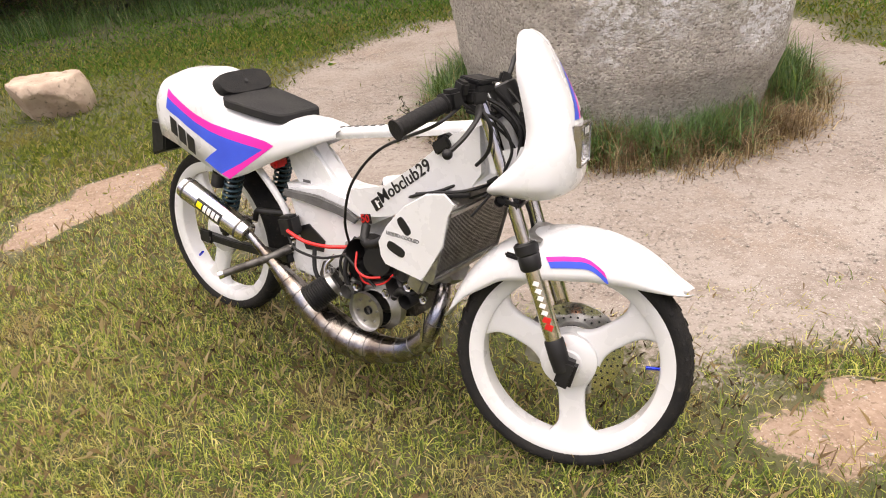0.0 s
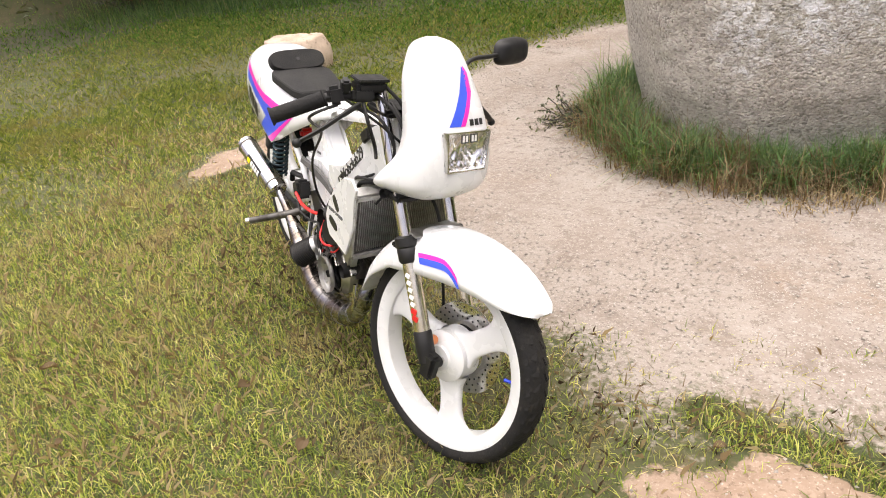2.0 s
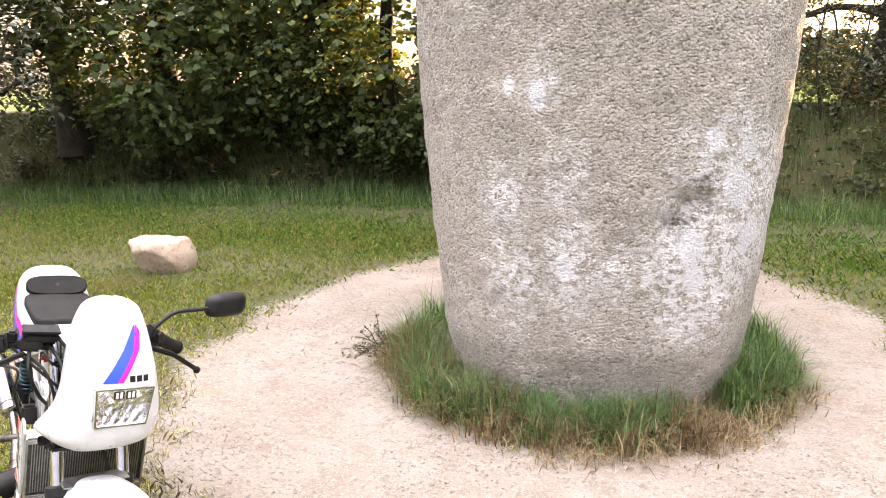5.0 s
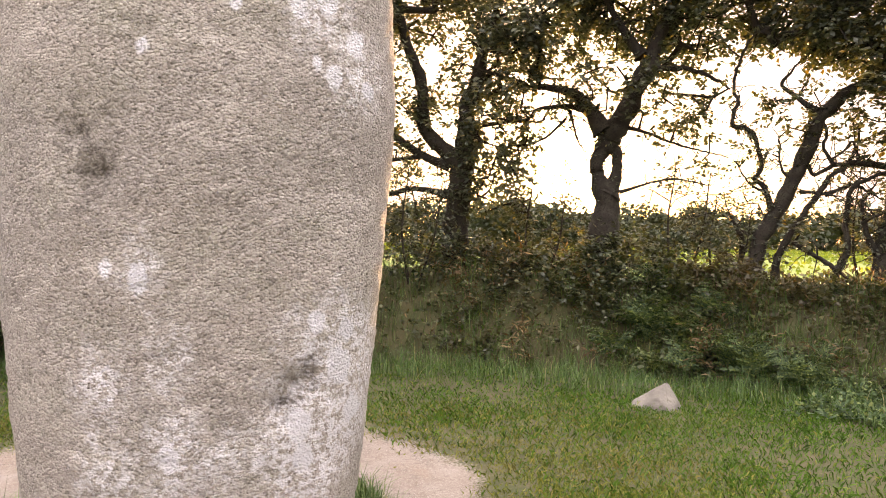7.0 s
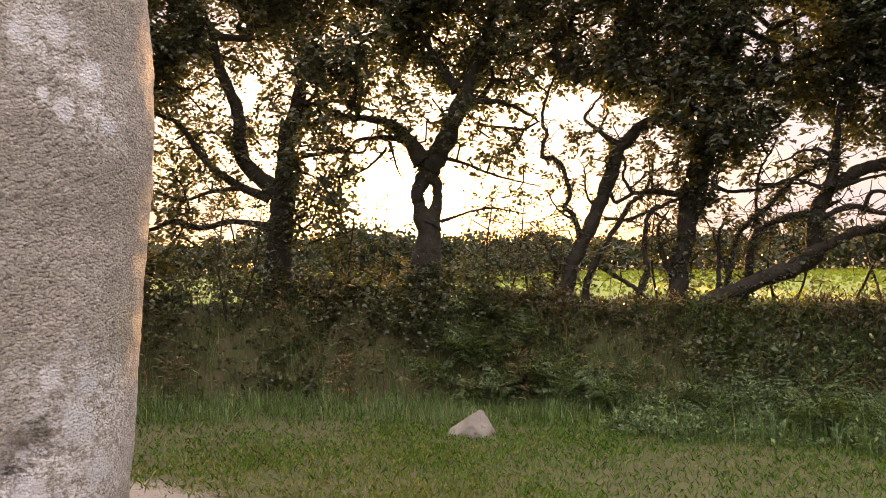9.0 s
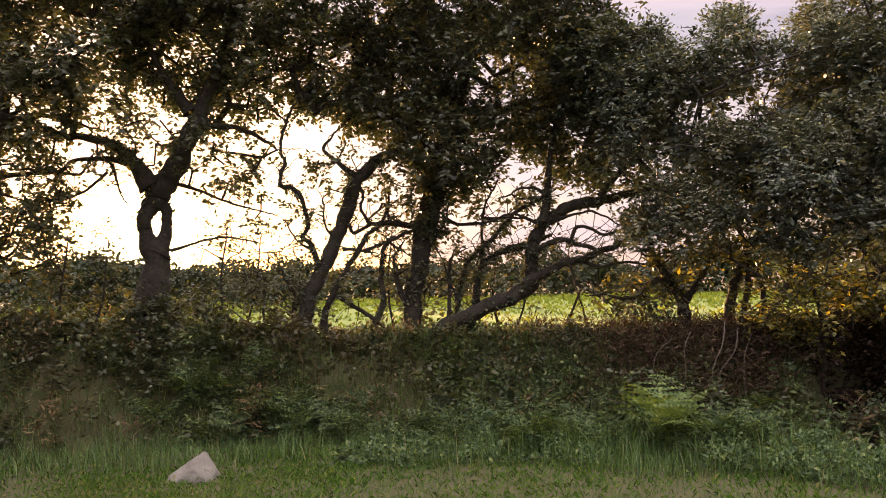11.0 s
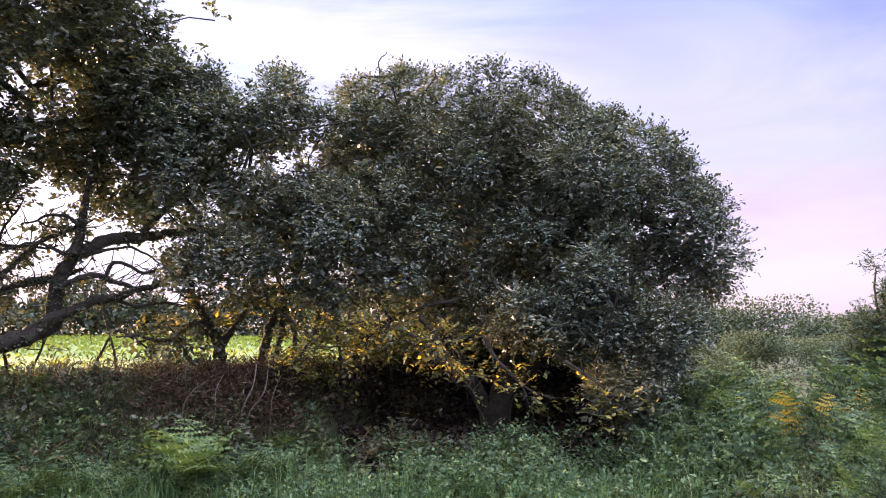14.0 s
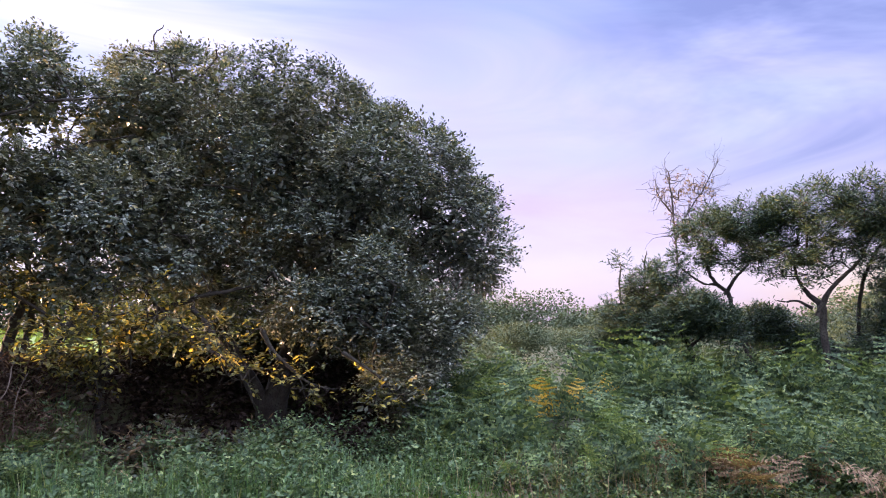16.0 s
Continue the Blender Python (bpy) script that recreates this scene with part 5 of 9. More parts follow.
pf = bm_box((0.005, 0.001, 0.022), pose(0.775, Y0 - 0.080, 0.262, 0, -35.5, 0), 0)
bm_box((0.013, 0.001, 0.004), pose(0.776, Y0 - 0.080, 0.267, 0, -35.5, 0), 0, pf)
part("print", pf, M_PAPER, bd)
part("badge", bm_box((0.034, 0.0016, 0.026), pose(0.733, Y0 - 0.0786, 0.214, 0, -10, 0), 0.0004), M_INK, beam, "black number badge")
lettering("50", 0.03, pose(0.717, Y0 - 0.0802, 0.202) @ SIDE @ pose(0, 0, 0, 0, 0, 10), M_RED, beam, "red number")
cap = bm_lathe([(0, -0.022), (0.02, -0.022), (0.026, -0.016), (0.027, 0)], pose(0.985, Y0 - 0.072, 0.44) @ SIDE, 8)
bm_box((0.05, 0.012, 0.03), pose(0.985, Y0 - 0.086, 0.442, 0, -30, 0), 0.004, cap)
part("ignition_cap", cap, M_BLACK, beam, "black cap on the frame beam")
part("grip_strip", bm_plate([(0.43, 0.245), (0.56, 0.246), (0.665, 0.228), (0.705, 0.207), (0.69, 0.192), (0.63, 0.208), (0.5, 0.222), (0.42, 0.222)], Y0 - 0.082, Y0 - 0.07, 0.003), M_GREYPAD, moped, "dark grey grip strip along the frame", B)
low = part("lower_frame", bm_plate([(0.41, 0.252), (0.56, 0.262), (0.66, 0.258), (0.70, 0.19), (0.73, 0.15), (0.66, 0.07), (0.6, 0.06), (0.585, 0.01), (0.51, -0.02), (0.42, -0.015), (0.405, 0.04), (0.445, 0.06), (0.47, 0.15), (0.43, 0.19)], Y0 - 0.062, Y0 + 0.062, 0.012, 4), M_WHITE, moped, "white lower frame with bolts", B)
for x, z in ((0.42, 0.07), (0.455, 0.0), (0.565, 0.06), (0.52, 0.03)):
    part("bolt", bm_lathe([(0, -0.016), (0.008, -0.016), (0.011, -0.012), (0.012, 0)], pose(x, Y0 - 0.063, z) @ SIDE, 12), M_CHROME, low, "bright frame bolt")
for pts in ([(0.45, 0.13), (0.5, 0.15), (0.56, 0.11), (0.55, 0.075), (0.48, 0.07)],):
    part("opening", bm_plate(pts, Y0 - 0.0645, Y0 - 0.06, 0.0008, 1), M_INK, low, "dark opening in the frame")
tubeseat = part("seat_post", bm_plate([(0.395, 0.4), (0.49, 0.385), (0.535, 0.33), (0.62, 0.25), (0.60, 0.235), (0.44, 0.23), (0.43, 0.3)], Y0 - 0.034, Y0 + 0.034, 0.014, 4), M_WHITE, moped, "white tapered seat post", B)
for k in range(2):
    part("print", bm_box((0.03 - 0.006 * k, 0.0012, 0.008), pose(0.475, Y0 - 0.0345, 0.262 - 0.012 * k), 0), M_GREYPAD, tubeseat)
bar = part("upper_bar", bm_sweep([(0.44, Y0, 0.383), (1.06, Y0, 0.478)], 0.0165, 20), M_WHITE, moped, "white upper frame bar with printing", B)
for k in range(11):
    u = 0.25 + 0.045 * k
    part("print", bm_box((0.015, 0.008, 0.001), pose(0.44 + 0.62 * u, Y0 - 0.003, 0.383 + 0.095 * u + 0.0167, 10, -8.7, 0), 0), M_INK, bar)
part("steering_head", bm_sweep([(1.135, -0.035, 0.37), (1.075, -0.03, 0.56)], 0.028, 24), M_WHITE, moped, "white steering head", B)
for sd in (-1, 1):
    part("subframe_tube", bm_sweep(curve([(0.25, Y0 + sd * 0.07, 0.33), (0.33, Y0 + sd * 0.068, 0.27), (0.405, Y0 + sd * 0.06, 0.17), (0.42, Y0 + sd * 0.06, 0.09)]), 0.0105, 14), M_WHITE, moped, "white subframe tube", B)
    sw = bm_sweep([(-0.03, sd * 0.068, 0.0), (0.12, sd * 0.072, 0.0), (0.42, Y0 + sd * 0.07, 0.03)], [0.018, 0.016, 0.02], 4)
    bmesh.ops.bevel(sw, geom=list(sw.edges), offset=0.003, segments=2, affect="EDGES")
    arm = part("swingarm", sw, M_BLACK, moped, "black swingarm", B)
    nut = bm_lathe([(0, -0.022), (0.009, -0.022), (0.011, -0.018), (0.013, -0.008), (0.02, -0.006), (0.02, 0)], pose(0.0, sd * 0.088, 0.0, 0, 0, 0 if sd < 0 else 180) @ SIDE, 14)
    part("axle_nut", nut, M_ALU, arm, "bright rear axle nut")
    part("chain_adjuster", bm_box((0.055, 0.012, 0.045), pose(-0.005, sd * 0.082, 0.004), 0.004), M_BLACK, arm)
    lo, hi = Vector((0.14, sd * 0.1 - 0.012, 0.05)), Vector((0.245, sd * 0.098 - 0.012, 0.32))
    sh = part("shock_absorber", bm_sweep([lo, hi], 0.012, 16), M_BLACK, moped, "black shock absorber with a blue-black spring", B)
    d = (hi - lo).normalized()
    u = d.orthogonal().normalized()
    w = d.cross(u)
    coil = [lo + d * (0.07 + 0.19 * k / 160) + (u * math.cos(k * 0.42) + w * math.sin(k * 0.42)) * 0.024 for k in range(161)]
    part("spring", bm_sweep(coil, 0.0046, 8), M_SPRING, sh, "coiled spring")
    part("reservoir", bm_sweep([lo + d * 0.19 - Vector((0.05, 0.018 * -sd, 0.01)), lo + d * 0.235 - Vector((0.05, 0.018 * -sd, 0.01))], 0.022, 20), M_BLACK, sh, "black gas reservoir")
chain = bmesh.new()
bm_sweep(curve([(0.03, 0.06, 0.035), (0.25, 0.05, 0.035), (0.42, 0.035, 0.045)]), 0.006, 6, chain)
bm_sweep(curve([(0.03, 0.06, -0.035), (0.25, 0.05, -0.03), (0.42, 0.035, -0.01)]), 0.006, 6, chain)
part("chain", chain, M_DARKALU, moped, "oily drive chain", B)
part("fender_tube", bm_sweep(curve([(0.4, -0.09, 0.16), (0.33, -0.1, 0.155), (0.29, -0.1, 0.15), (0.275, -0.1, 0.12)]), 0.009, 12), M_BLACK, moped, "black bent stay beside the rear wheel", B)

# tail and seat: rows of x, half width, top, bottom
TAIL = [(-0.145, 0.035, 0.43, 0.40), (-0.13, 0.075, 0.475, 0.365), (-0.085, 0.098, 0.512, 0.338), (0.0, 0.112, 0.538, 0.325), (0.09, 0.117, 0.543, 0.298), (0.16, 0.119, 0.532, 0.275), (0.205, 0.119, 0.508, 0.26), (0.24, 0.118, 0.472, 0.25),
        (0.32, 0.111, 0.447, 0.278), (0.41, 0.098, 0.434, 0.32), (0.5, 0.08, 0.432, 0.358), (0.56, 0.06, 0.425, 0.385), (0.6, 0.035, 0.418, 0.4)]


def tail_at(u, v):
    x, w, top, bot = along_line(TAIL, u)
    s = 2 * v - 1
    sn, c = math.sin(s * math.pi / 2), max(0.0, math.cos(s * math.pi / 2))
    return Vector((x, Y0 + w * (1 if sn > 0 else -1) * abs(sn) ** 0.65, bot + (top - bot) * c ** 0.5))


def tail_side(x, z, lift=0.0035):
    w, top, bot = [float(np.interp(x, [r[0] for r in TAIL], [r[k] for r in TAIL])) for k in (1, 2, 3)]
    c = min(1.0, max(0.0, (z - bot) / (top - bot))) ** 2
    return Vector((x, Y0 - (w + lift) * max(0.0, 1 - c * c) ** 0.325, z))


tail = thicken(part("tail_unit", bm_patch(tail_at, 60, 40), M_WHITE, moped, "white racing tail unit with stripes", B, 60), 0.004)
UP = [(-0.02, 0.487), (0.06, 0.452), (0.12, 0.428), (0.19, 0.409), (0.26, 0.397), (0.34, 0.387), (0.40, 0.378), (0.425, 0.368)]
MID = [(-0.022, 0.464), (0.06, 0.429), (0.12, 0.404), (0.19, 0.384), (0.25, 0.372), (0.31, 0.364), (0.36, 0.358), (0.385, 0.354)]
LOW = [(-0.03, 0.428), (0.03, 0.408), (0.085, 0.384), (0.14, 0.362), (0.19, 0.342), (0.205, 0.336), (0.207, 0.335), (0.208, 0.334)]
part("stripe", flat_patch(UP, MID, tail_side, 40, 4), M_MAGENTA, tail, "magenta stripe")
part("stripe", flat_patch([(0.425, 0.369), (0.34, 0.312), (0.25, 0.254)], [(0.385, 0.354), (0.3, 0.306), (0.216, 0.264)], tail_side, 30, 4), M_MAGENTA, tail, "magenta stripe")
part("stripe", flat_patch(MID, LOW, tail_side, 40, 6), M_BLUE, tail, "blue stripe")
part("stripe", flat_patch([(0.385, 0.354), (0.3, 0.306), (0.216, 0.264)], [(0.208, 0.334), (0.175, 0.315), (0.145, 0.295)], tail_side, 30, 10), M_BLUE, tail, "blue arrow of the stripe")
for k in range(3):
    x, z = -0.012 + 0.041 * k, 0.41 - 0.021 * k
    part("badge_block", flat_patch([(x, z), (x + 0.035, z - 0.016)], [(x - 0.002, z - 0.05), (x + 0.033, z - 0.064)], tail_side, 6, 6), M_INK, tail, "black maker's mark")


def seat_pad(u, v):
    a, b = u * 2 * math.pi, v
    c, s = math.cos(a), math.sin(a)
    x = 0.33 + 0.118 * (1 if c > 0 else -1) * abs(c) ** 0.35
    wide = 0.103 - 0.11 * max(0.0, x - 0.25)
    y = Y0 + wide * (1 if s > 0 else -1) * abs(s) ** 0.35
    h = [0.0, 0.02, 0.024, 0.024][min(3, int(b * 3.001))]
    k = [1.0, 1.0, 0.965, 0.0][min(3, int(b * 3.001))]
    cx, cy = 0.33, Y0
    x, y = cx + (x - cx) * k, cy + (y - cy) * k
    return Vector((x, y, 0.466 - 0.17 * (x - 0.22) + 0.006 * ((y - Y0) / 0.1) ** 2 * -1 + h))


part("seat_pad", bm_patch(seat_pad, 60, 3), M_FOAM, tail, "flat dark grey foam seat pad")


def backrest(u, v):
    a = u * 2 * math.pi
    c, s = math.cos(a), math.sin(a)
    k = [1.0, 1.0, 0.95, 0.0][min(3, int(v * 3.001))]
    d = [0.0, 0.02, 0.027, 0.027][min(3, int(v * 3.001))]
    y = 0.094 * (1 if c > 0 else -1) * abs(c) ** 0.55 * k
    z = 0.036 * (1 if s > 0 else -1) * abs(s) ** 0.7 * k
    return Vector((0.205 - 0.62 * z + d * 0.85 - 0.01, Y0 + y, 0.502 + z * 0.8 + d * 0.5))


br = part("backrest", bm_patch(backrest, 60, 3), M_FOAM, tail, "dark foam back pad with a hole")
part("hole", bm_lathe([(0, 0.0), (0.006, 0.0)], pose(0.2222, Y0, 0.5172, 0, 52, 0), 16), M_INK, br)
part("rear_mudguard", bm_plate([(-0.2, 0.365), (-0.13, 0.365), (-0.15, 0.27), (-0.225, 0.245)], Y0 - 0.06, Y0 + 0.06, 0.006), M_BLACK, moped, "black rear mudguard flap", B)
part("tail_light", bm_box((0.03, 0.05, 0.03), pose(0.36, Y0 - 0.03, 0.3), 0.008), M_RED, moped, "red plastic piece under the seat", B)

# cooling
R0, R1 = Vector((1.04, 0, 0.305)), Vector((0.988, 0, 0.128))     # top and foot of the radiator's front face
RY0, RY1 = Y0 - 0.138, Y0 + 0.138
rv = (R1 - R0)
rad = bmesh.new()
tilt = math.degrees(math.atan2(rv.x, rv.z)) - 180
mid = (R0 + R1) / 2
rad = bm_box((0.03, RY1 - RY0, 0.165), pose(mid.x - 0.018, Y0, mid.z, 0, tilt, 0), 0.002)
radiator = part("radiator", rad, M_DARKALU, moped, "finned aluminium radiator behind the fork", B)
fins = bmesh.new()
for k in range(44):
    y = RY0 + 0.01 + (RY1 - RY0 - 0.02) * k / 43
    bm_box((0.006, 0.0018, 0.158), pose(mid.x, y, mid.z, 0, tilt, 0), 0, fins)
tagged(part("fin_pack", fins, M_ALU, radiator), kind="stuff")
for z, nm in ((0.5, "tank"), (-0.5, "tank")):
    c = mid - rv * z
    part(nm, bm_box((0.045, RY1 - RY0 + 0.012, 0.02), pose(c.x - 0.014, Y0, c.z, 0, tilt, 0), 0.005), M_ALU, radiator, "aluminium radiator tank")
for y in (RY0 - 0.003, RY1 + 0.003):
    part("side_rail", bm_box((0.042, 0.006, 0.18), pose(mid.x - 0.014, y, mid.z, 0, tilt, 0), 0.0015), M_ALU, radiator)
part("coolant_hose", bm_sweep(curve([(1.0, -0.1, 0.32), (0.97, -0.06, 0.33), (0.93, -0.03, 0.31), (0.92, -0.03, 0.2)]), 0.013, 14), M_BLACK, moped, "black coolant hose", B)
COVER = [(0.833, 0.195), (0.838, 0.16), (0.852, 0.14), (0.965, 0.122), (0.99, 0.16), (1.033, 0.228), (1.043, 0.3), (1.066, 0.33), (1.036, 0.352), (0.985, 0.343), (0.918, 0.302), (0.86, 0.24)]
cover = part("radiator_cover", bm_plate(COVER, RY0 - 0.012, RY0 - 0.006, 0.0025), M_WHITE, moped, "white side panel with slots on the radiator", B)


def slot(cx, cz, a, b, turn):
    n = 20
    t = radians(turn)
    pts = []
    for k in range(n):
        p = k * 2 * math.pi / n
        c, s = math.cos(p), math.sin(p)
        x, z = a * (1 if c > 0 else -1) * abs(c) ** 0.6, b * (1 if s > 0 else -1) * abs(s) ** 0.6
        pts.append((cx + x * math.cos(t) - z * math.sin(t), cz + x * math.sin(t) + z * math.cos(t)))
    return bm_plate(pts, RY0 - 0.0135, RY0 - 0.010, 0.0006, 1)


part("slot", slot(0.918, 0.252, 0.024, 0.012, -50), M_INK, cover, "dark slot")
part("slot", slot(0.89, 0.188, 0.028, 0.013, -20), M_INK, cover, "dark slot")
for x, z, m, l in ((0.975, 0.234, M_RED, "red anodised bolt"), (0.945, 0.166, M_VALVE, "blue anodised bolt")):
    part("bolt", bm_lathe([(0.003, -0.004), (0.0055, -0.008), (0.011, -0.005), (0.011, 0)], pose(x, RY0 - 0.0115, z) @ SIDE, 20), m, cover, l)
lettering("LIQUID COOLED", 0.013, pose(0.862, RY0 - 0.0125, 0.222) @ SIDE @ pose(0, 0, 0, 0, 0, -3), M_GREYPAD, cover, "faint grey lettering")

# engine
eng = bm_box((0.2, 0.16, 0.14), pose(0.78, Y0, 0.01, 0, -14, 0), 0.03)
bm_box((0.13, 0.15, 0.1), pose(0.68, Y0, 0.03, 0, -10, 0), 0.025, eng)
engine = part("engine", eng, M_DARKALU, moped, "oily liquid-cooled two-stroke engine", B)
part("cylinder", bm_sweep([(0.83, Y0, 0.06), (0.93, Y0, 0.11)], [0.055, 0.052], 24), M_DARKALU, engine, "dark cylinder")
part("cylinder_head", bm_sweep([(0.925, Y0, 0.105), (0.955, Y0, 0.122)], [0.058, 0.055], 8), M_ALU, engine, "aluminium cylinder head")
part("ignition_plate", bm_lathe([(0, -0.02), (0.058, -0.02), (0.066, -0.014), (0.067, 0.01), (0.05, 0.03)], pose(0.785, -0.118, -0.012) @ SIDE, 40), M_ALU, engine, "round aluminium ignition plate")
part("pulley", bm_lathe([(0.03, -0.03), (0.05, -0.03), (0.056, -0.024), (0.052, -0.012), (0.057, 0.0), (0.057, 0.012)], pose(0.778, -0.134, -0.016) @ SIDE, 40), M_BLACK, engine, "black ribbed pulley")
drum = part("flywheel", bm_lathe([(0, -0.008), (0.012, -0.008), (0.013, -0.004), (0.05, -0.003), (0.054, 0.0), (0.054, 0.012)], pose(0.768, -0.164, -0.018) @ SIDE, 44), M_ALU, engine, "bright round flywheel face")
part("hub", bm_lathe([(0, -0.014), (0.009, -0.014), (0.011, -0.012), (0.011, 0)], pose(0.768, -0.166, -0.018) @ SIDE, 16), M_BLACK, drum)
for k in range(6):
    a = radians(60 * k + 10)
    part("bolt", bm_lathe([(0, -0.005), (0.0035, -0.005), (0.0035, 0)], pose(0.768 + 0.034 * math.cos(a), -0.167, -0.018 + 0.034 * math.sin(a)) @ SIDE, 8), M_ALU, drum)
part("water_pump", bm_sweep([(0.79, -0.09, 0.125), (0.81, -0.165, 0.13)], [0.042, 0.038], 22), M_BLACK, engine, "black pump housing")
part("bracket", bm_box((0.05, 0.03, 0.05), pose(0.93, -0.15, 0.1, 0, 25, 0), 0.008), M_ALU, engine, "aluminium mounting lug")
for p, r, m, l in (((0.86, -0.13, 0.07), 0.028, M_DARKALU, ""), ((0.9, -0.14, 0.045), 0.02, M_BLACK, ""), ((0.72, -0.12, 0.08), 0.024, M_BLACK, ""), ((0.7, -0.14, 0.02), 0.02, M_ALU, ""), ((0.885, -0.13, 0.11), 0.018, M_ALU, "")):
    part("fitting", bm_lathe([(0, -0.02), (r * 0.7, -0.02), (r, -0.012), (r, 0.03)], pose(*p) @ SIDE, 18), m, engine, l)
carb = bm_box((0.06, 0.05, 0.07), pose(0.66, -0.1, 0.05, 0, 10, 20), 0.01)
bm_sweep([(0.66, -0.1, 0.08), (0.665, -0.1, 0.13)], [0.02, 0.017], 18, carb)
carb = part("carburettor", carb, M_ALU, moped, "grey carburettor", B)
fa, fb = Vector((0.622, -0.145, 0.012)), Vector((0.585, -0.19, -0.025))
rows, rr = [], []
for k in range(22):
    rows.append(fa + (fb - fa) * (k / 21))
    rr.append((0.037 + 0.003 * (k / 21)) * (1.0 if k % 2 else 0.92))
filt = part("air_filter", bm_sweep(rows, rr, 26), M_BLACK, moped, "black ribbed cone air filter", B)
part("end_cap", bm_sweep([fb, fb + (fb - fa) * 0.08], [0.042, 0.038], 26), M_BLACK, filt)
part("neck", bm_sweep([fa - (fb - fa) * 0.2, fa], [0.03, 0.034], 22), M_ALU, filt, "aluminium filter neck")

# the clutter round the engine: hoses, leads, clamps and lugs
for pts, r, m, l in (([(0.7, -0.13, 0.15), (0.69, -0.155, 0.09), (0.7, -0.16, 0.04), (0.735, -0.15, 0.0)], 0.0062, M_BLACK, "black fuel hose"), ([(0.74, -0.12, 0.2), (0.76, -0.15, 0.17), (0.8, -0.16, 0.175), (0.84, -0.15, 0.2)], 0.012, M_BLACK, "black coolant hose"),
                     ([(0.73, -0.15, 0.135), (0.745, -0.172, 0.1), (0.78, -0.175, 0.085), (0.82, -0.165, 0.09)], 0.0032, M_RED, "thin red wire"), ([(0.66, -0.13, 0.1), (0.7, -0.16, 0.12), (0.75, -0.165, 0.09), (0.8, -0.165, 0.06)], 0.0042, M_BLACK, "black wire"),
                     ([(0.84, -0.14, 0.03), (0.87, -0.15, 0.06), (0.91, -0.15, 0.065), (0.945, -0.13, 0.09)], 0.009, M_BLACK, "black water hose"), ([(0.93, -0.12, 0.27), (0.96, -0.13, 0.31), (1.0, -0.12, 0.325), (1.05, -0.1, 0.33)], 0.006, M_BLACK, "black hose over the radiator"),
                     ([(0.62, -0.12, 0.09), (0.6, -0.14, 0.06), (0.605, -0.15, 0.02)], 0.006, M_CHROME, "steel pipe stub"), ([(0.54, -0.12, 0.09), (0.56, -0.14, 0.03), (0.6, -0.13, -0.02)], 0.006, M_BLACK, "black drain hose")):
    part("hose", bm_sweep(curve(pts), r, 12), m, engine, l)
part("belt_housing", bm_lathe([(0, -0.03), (0.03, -0.03), (0.046, -0.022), (0.05, -0.005), (0.05, 0.04)], pose(0.755, -0.125, 0.13) @ SIDE, 30), M_BLACK, engine, "black belt housing")
for k in range(5):
    part("cooling_fin", bm_lathe([(0.05, -0.0025), (0.062, -0.002), (0.062, 0.002), (0.05, 0.0025)], pose(0.835 + 0.018 * k, Y0, 0.063 + 0.009 * k, 0, 63, 0), 28), M_DARKALU, engine)
for x, y, z, r in ((0.83, -0.157, 0.045, 0.009), (0.7, -0.155, 0.06, 0.008), (0.905, -0.16, 0.085, 0.009), (0.66, -0.14, 0.0, 0.01), (0.61, -0.13, 0.045, 0.009), (0.95, -0.158, 0.06, 0.007), (0.74, -0.17, 0.045, 0.007)):
    part("bolt", bm_lathe([(0, -0.012), (r * 0.8, -0.012), (r, -0.008), (r, 0), (r * 1.5, 0), (r * 1.5, 0.004)], pose(x, y, z) @ SIDE, 6), M_CHROME, engine, "bright bolt")
part("engine_mount", bm_box((0.09, 0.012, 0.055), pose(0.6, -0.115, 0.02, 0, 25, 0), 0.004), M_DARKALU, engine, "dark engine mounting plate")
for k, pts in enumerate([[(-0.2, -0.15, 0.59), (-0.14, -0.12, 0.56), (-0.115, -0.1, 0.5), (-0.14, -0.09, 0.44)], [(-0.18, -0.1, 0.61), (-0.13, -0.09, 0.58), (-0.1, -0.085, 0.53), (-0.12, -0.08, 0.46), (-0.18, -0.06, 0.42)],
                        [(-0.17, -0.06, 0.59), (-0.12, -0.07, 0.55), (-0.105, -0.055, 0.49), (-0.15, -0.04, 0.44)], [(-0.14, -0.03, 0.62), (-0.1, -0.04, 0.57), (-0.09, -0.05, 0.5), (-0.12, -0.06, 0.43)], [(-0.2, -0.13, 0.62), (-0.15, -0.15, 0.56), (-0.16, -0.12, 0.5), (-0.2, -0.08, 0.46)]]):
    part("cable", bm_sweep(curve(pts), 0.0036 + 0.0008 * (k % 3), 8), M_BLACK, moped, "black cable behind the fairing", F)
part("lamp_bracket", bm_box((0.05, 0.11, 0.09), pose(-0.09, 0.0, 0.53, 0, -12, 0), 0.01), M_BLACK, moped, "black lamp housing behind the fairing", F)

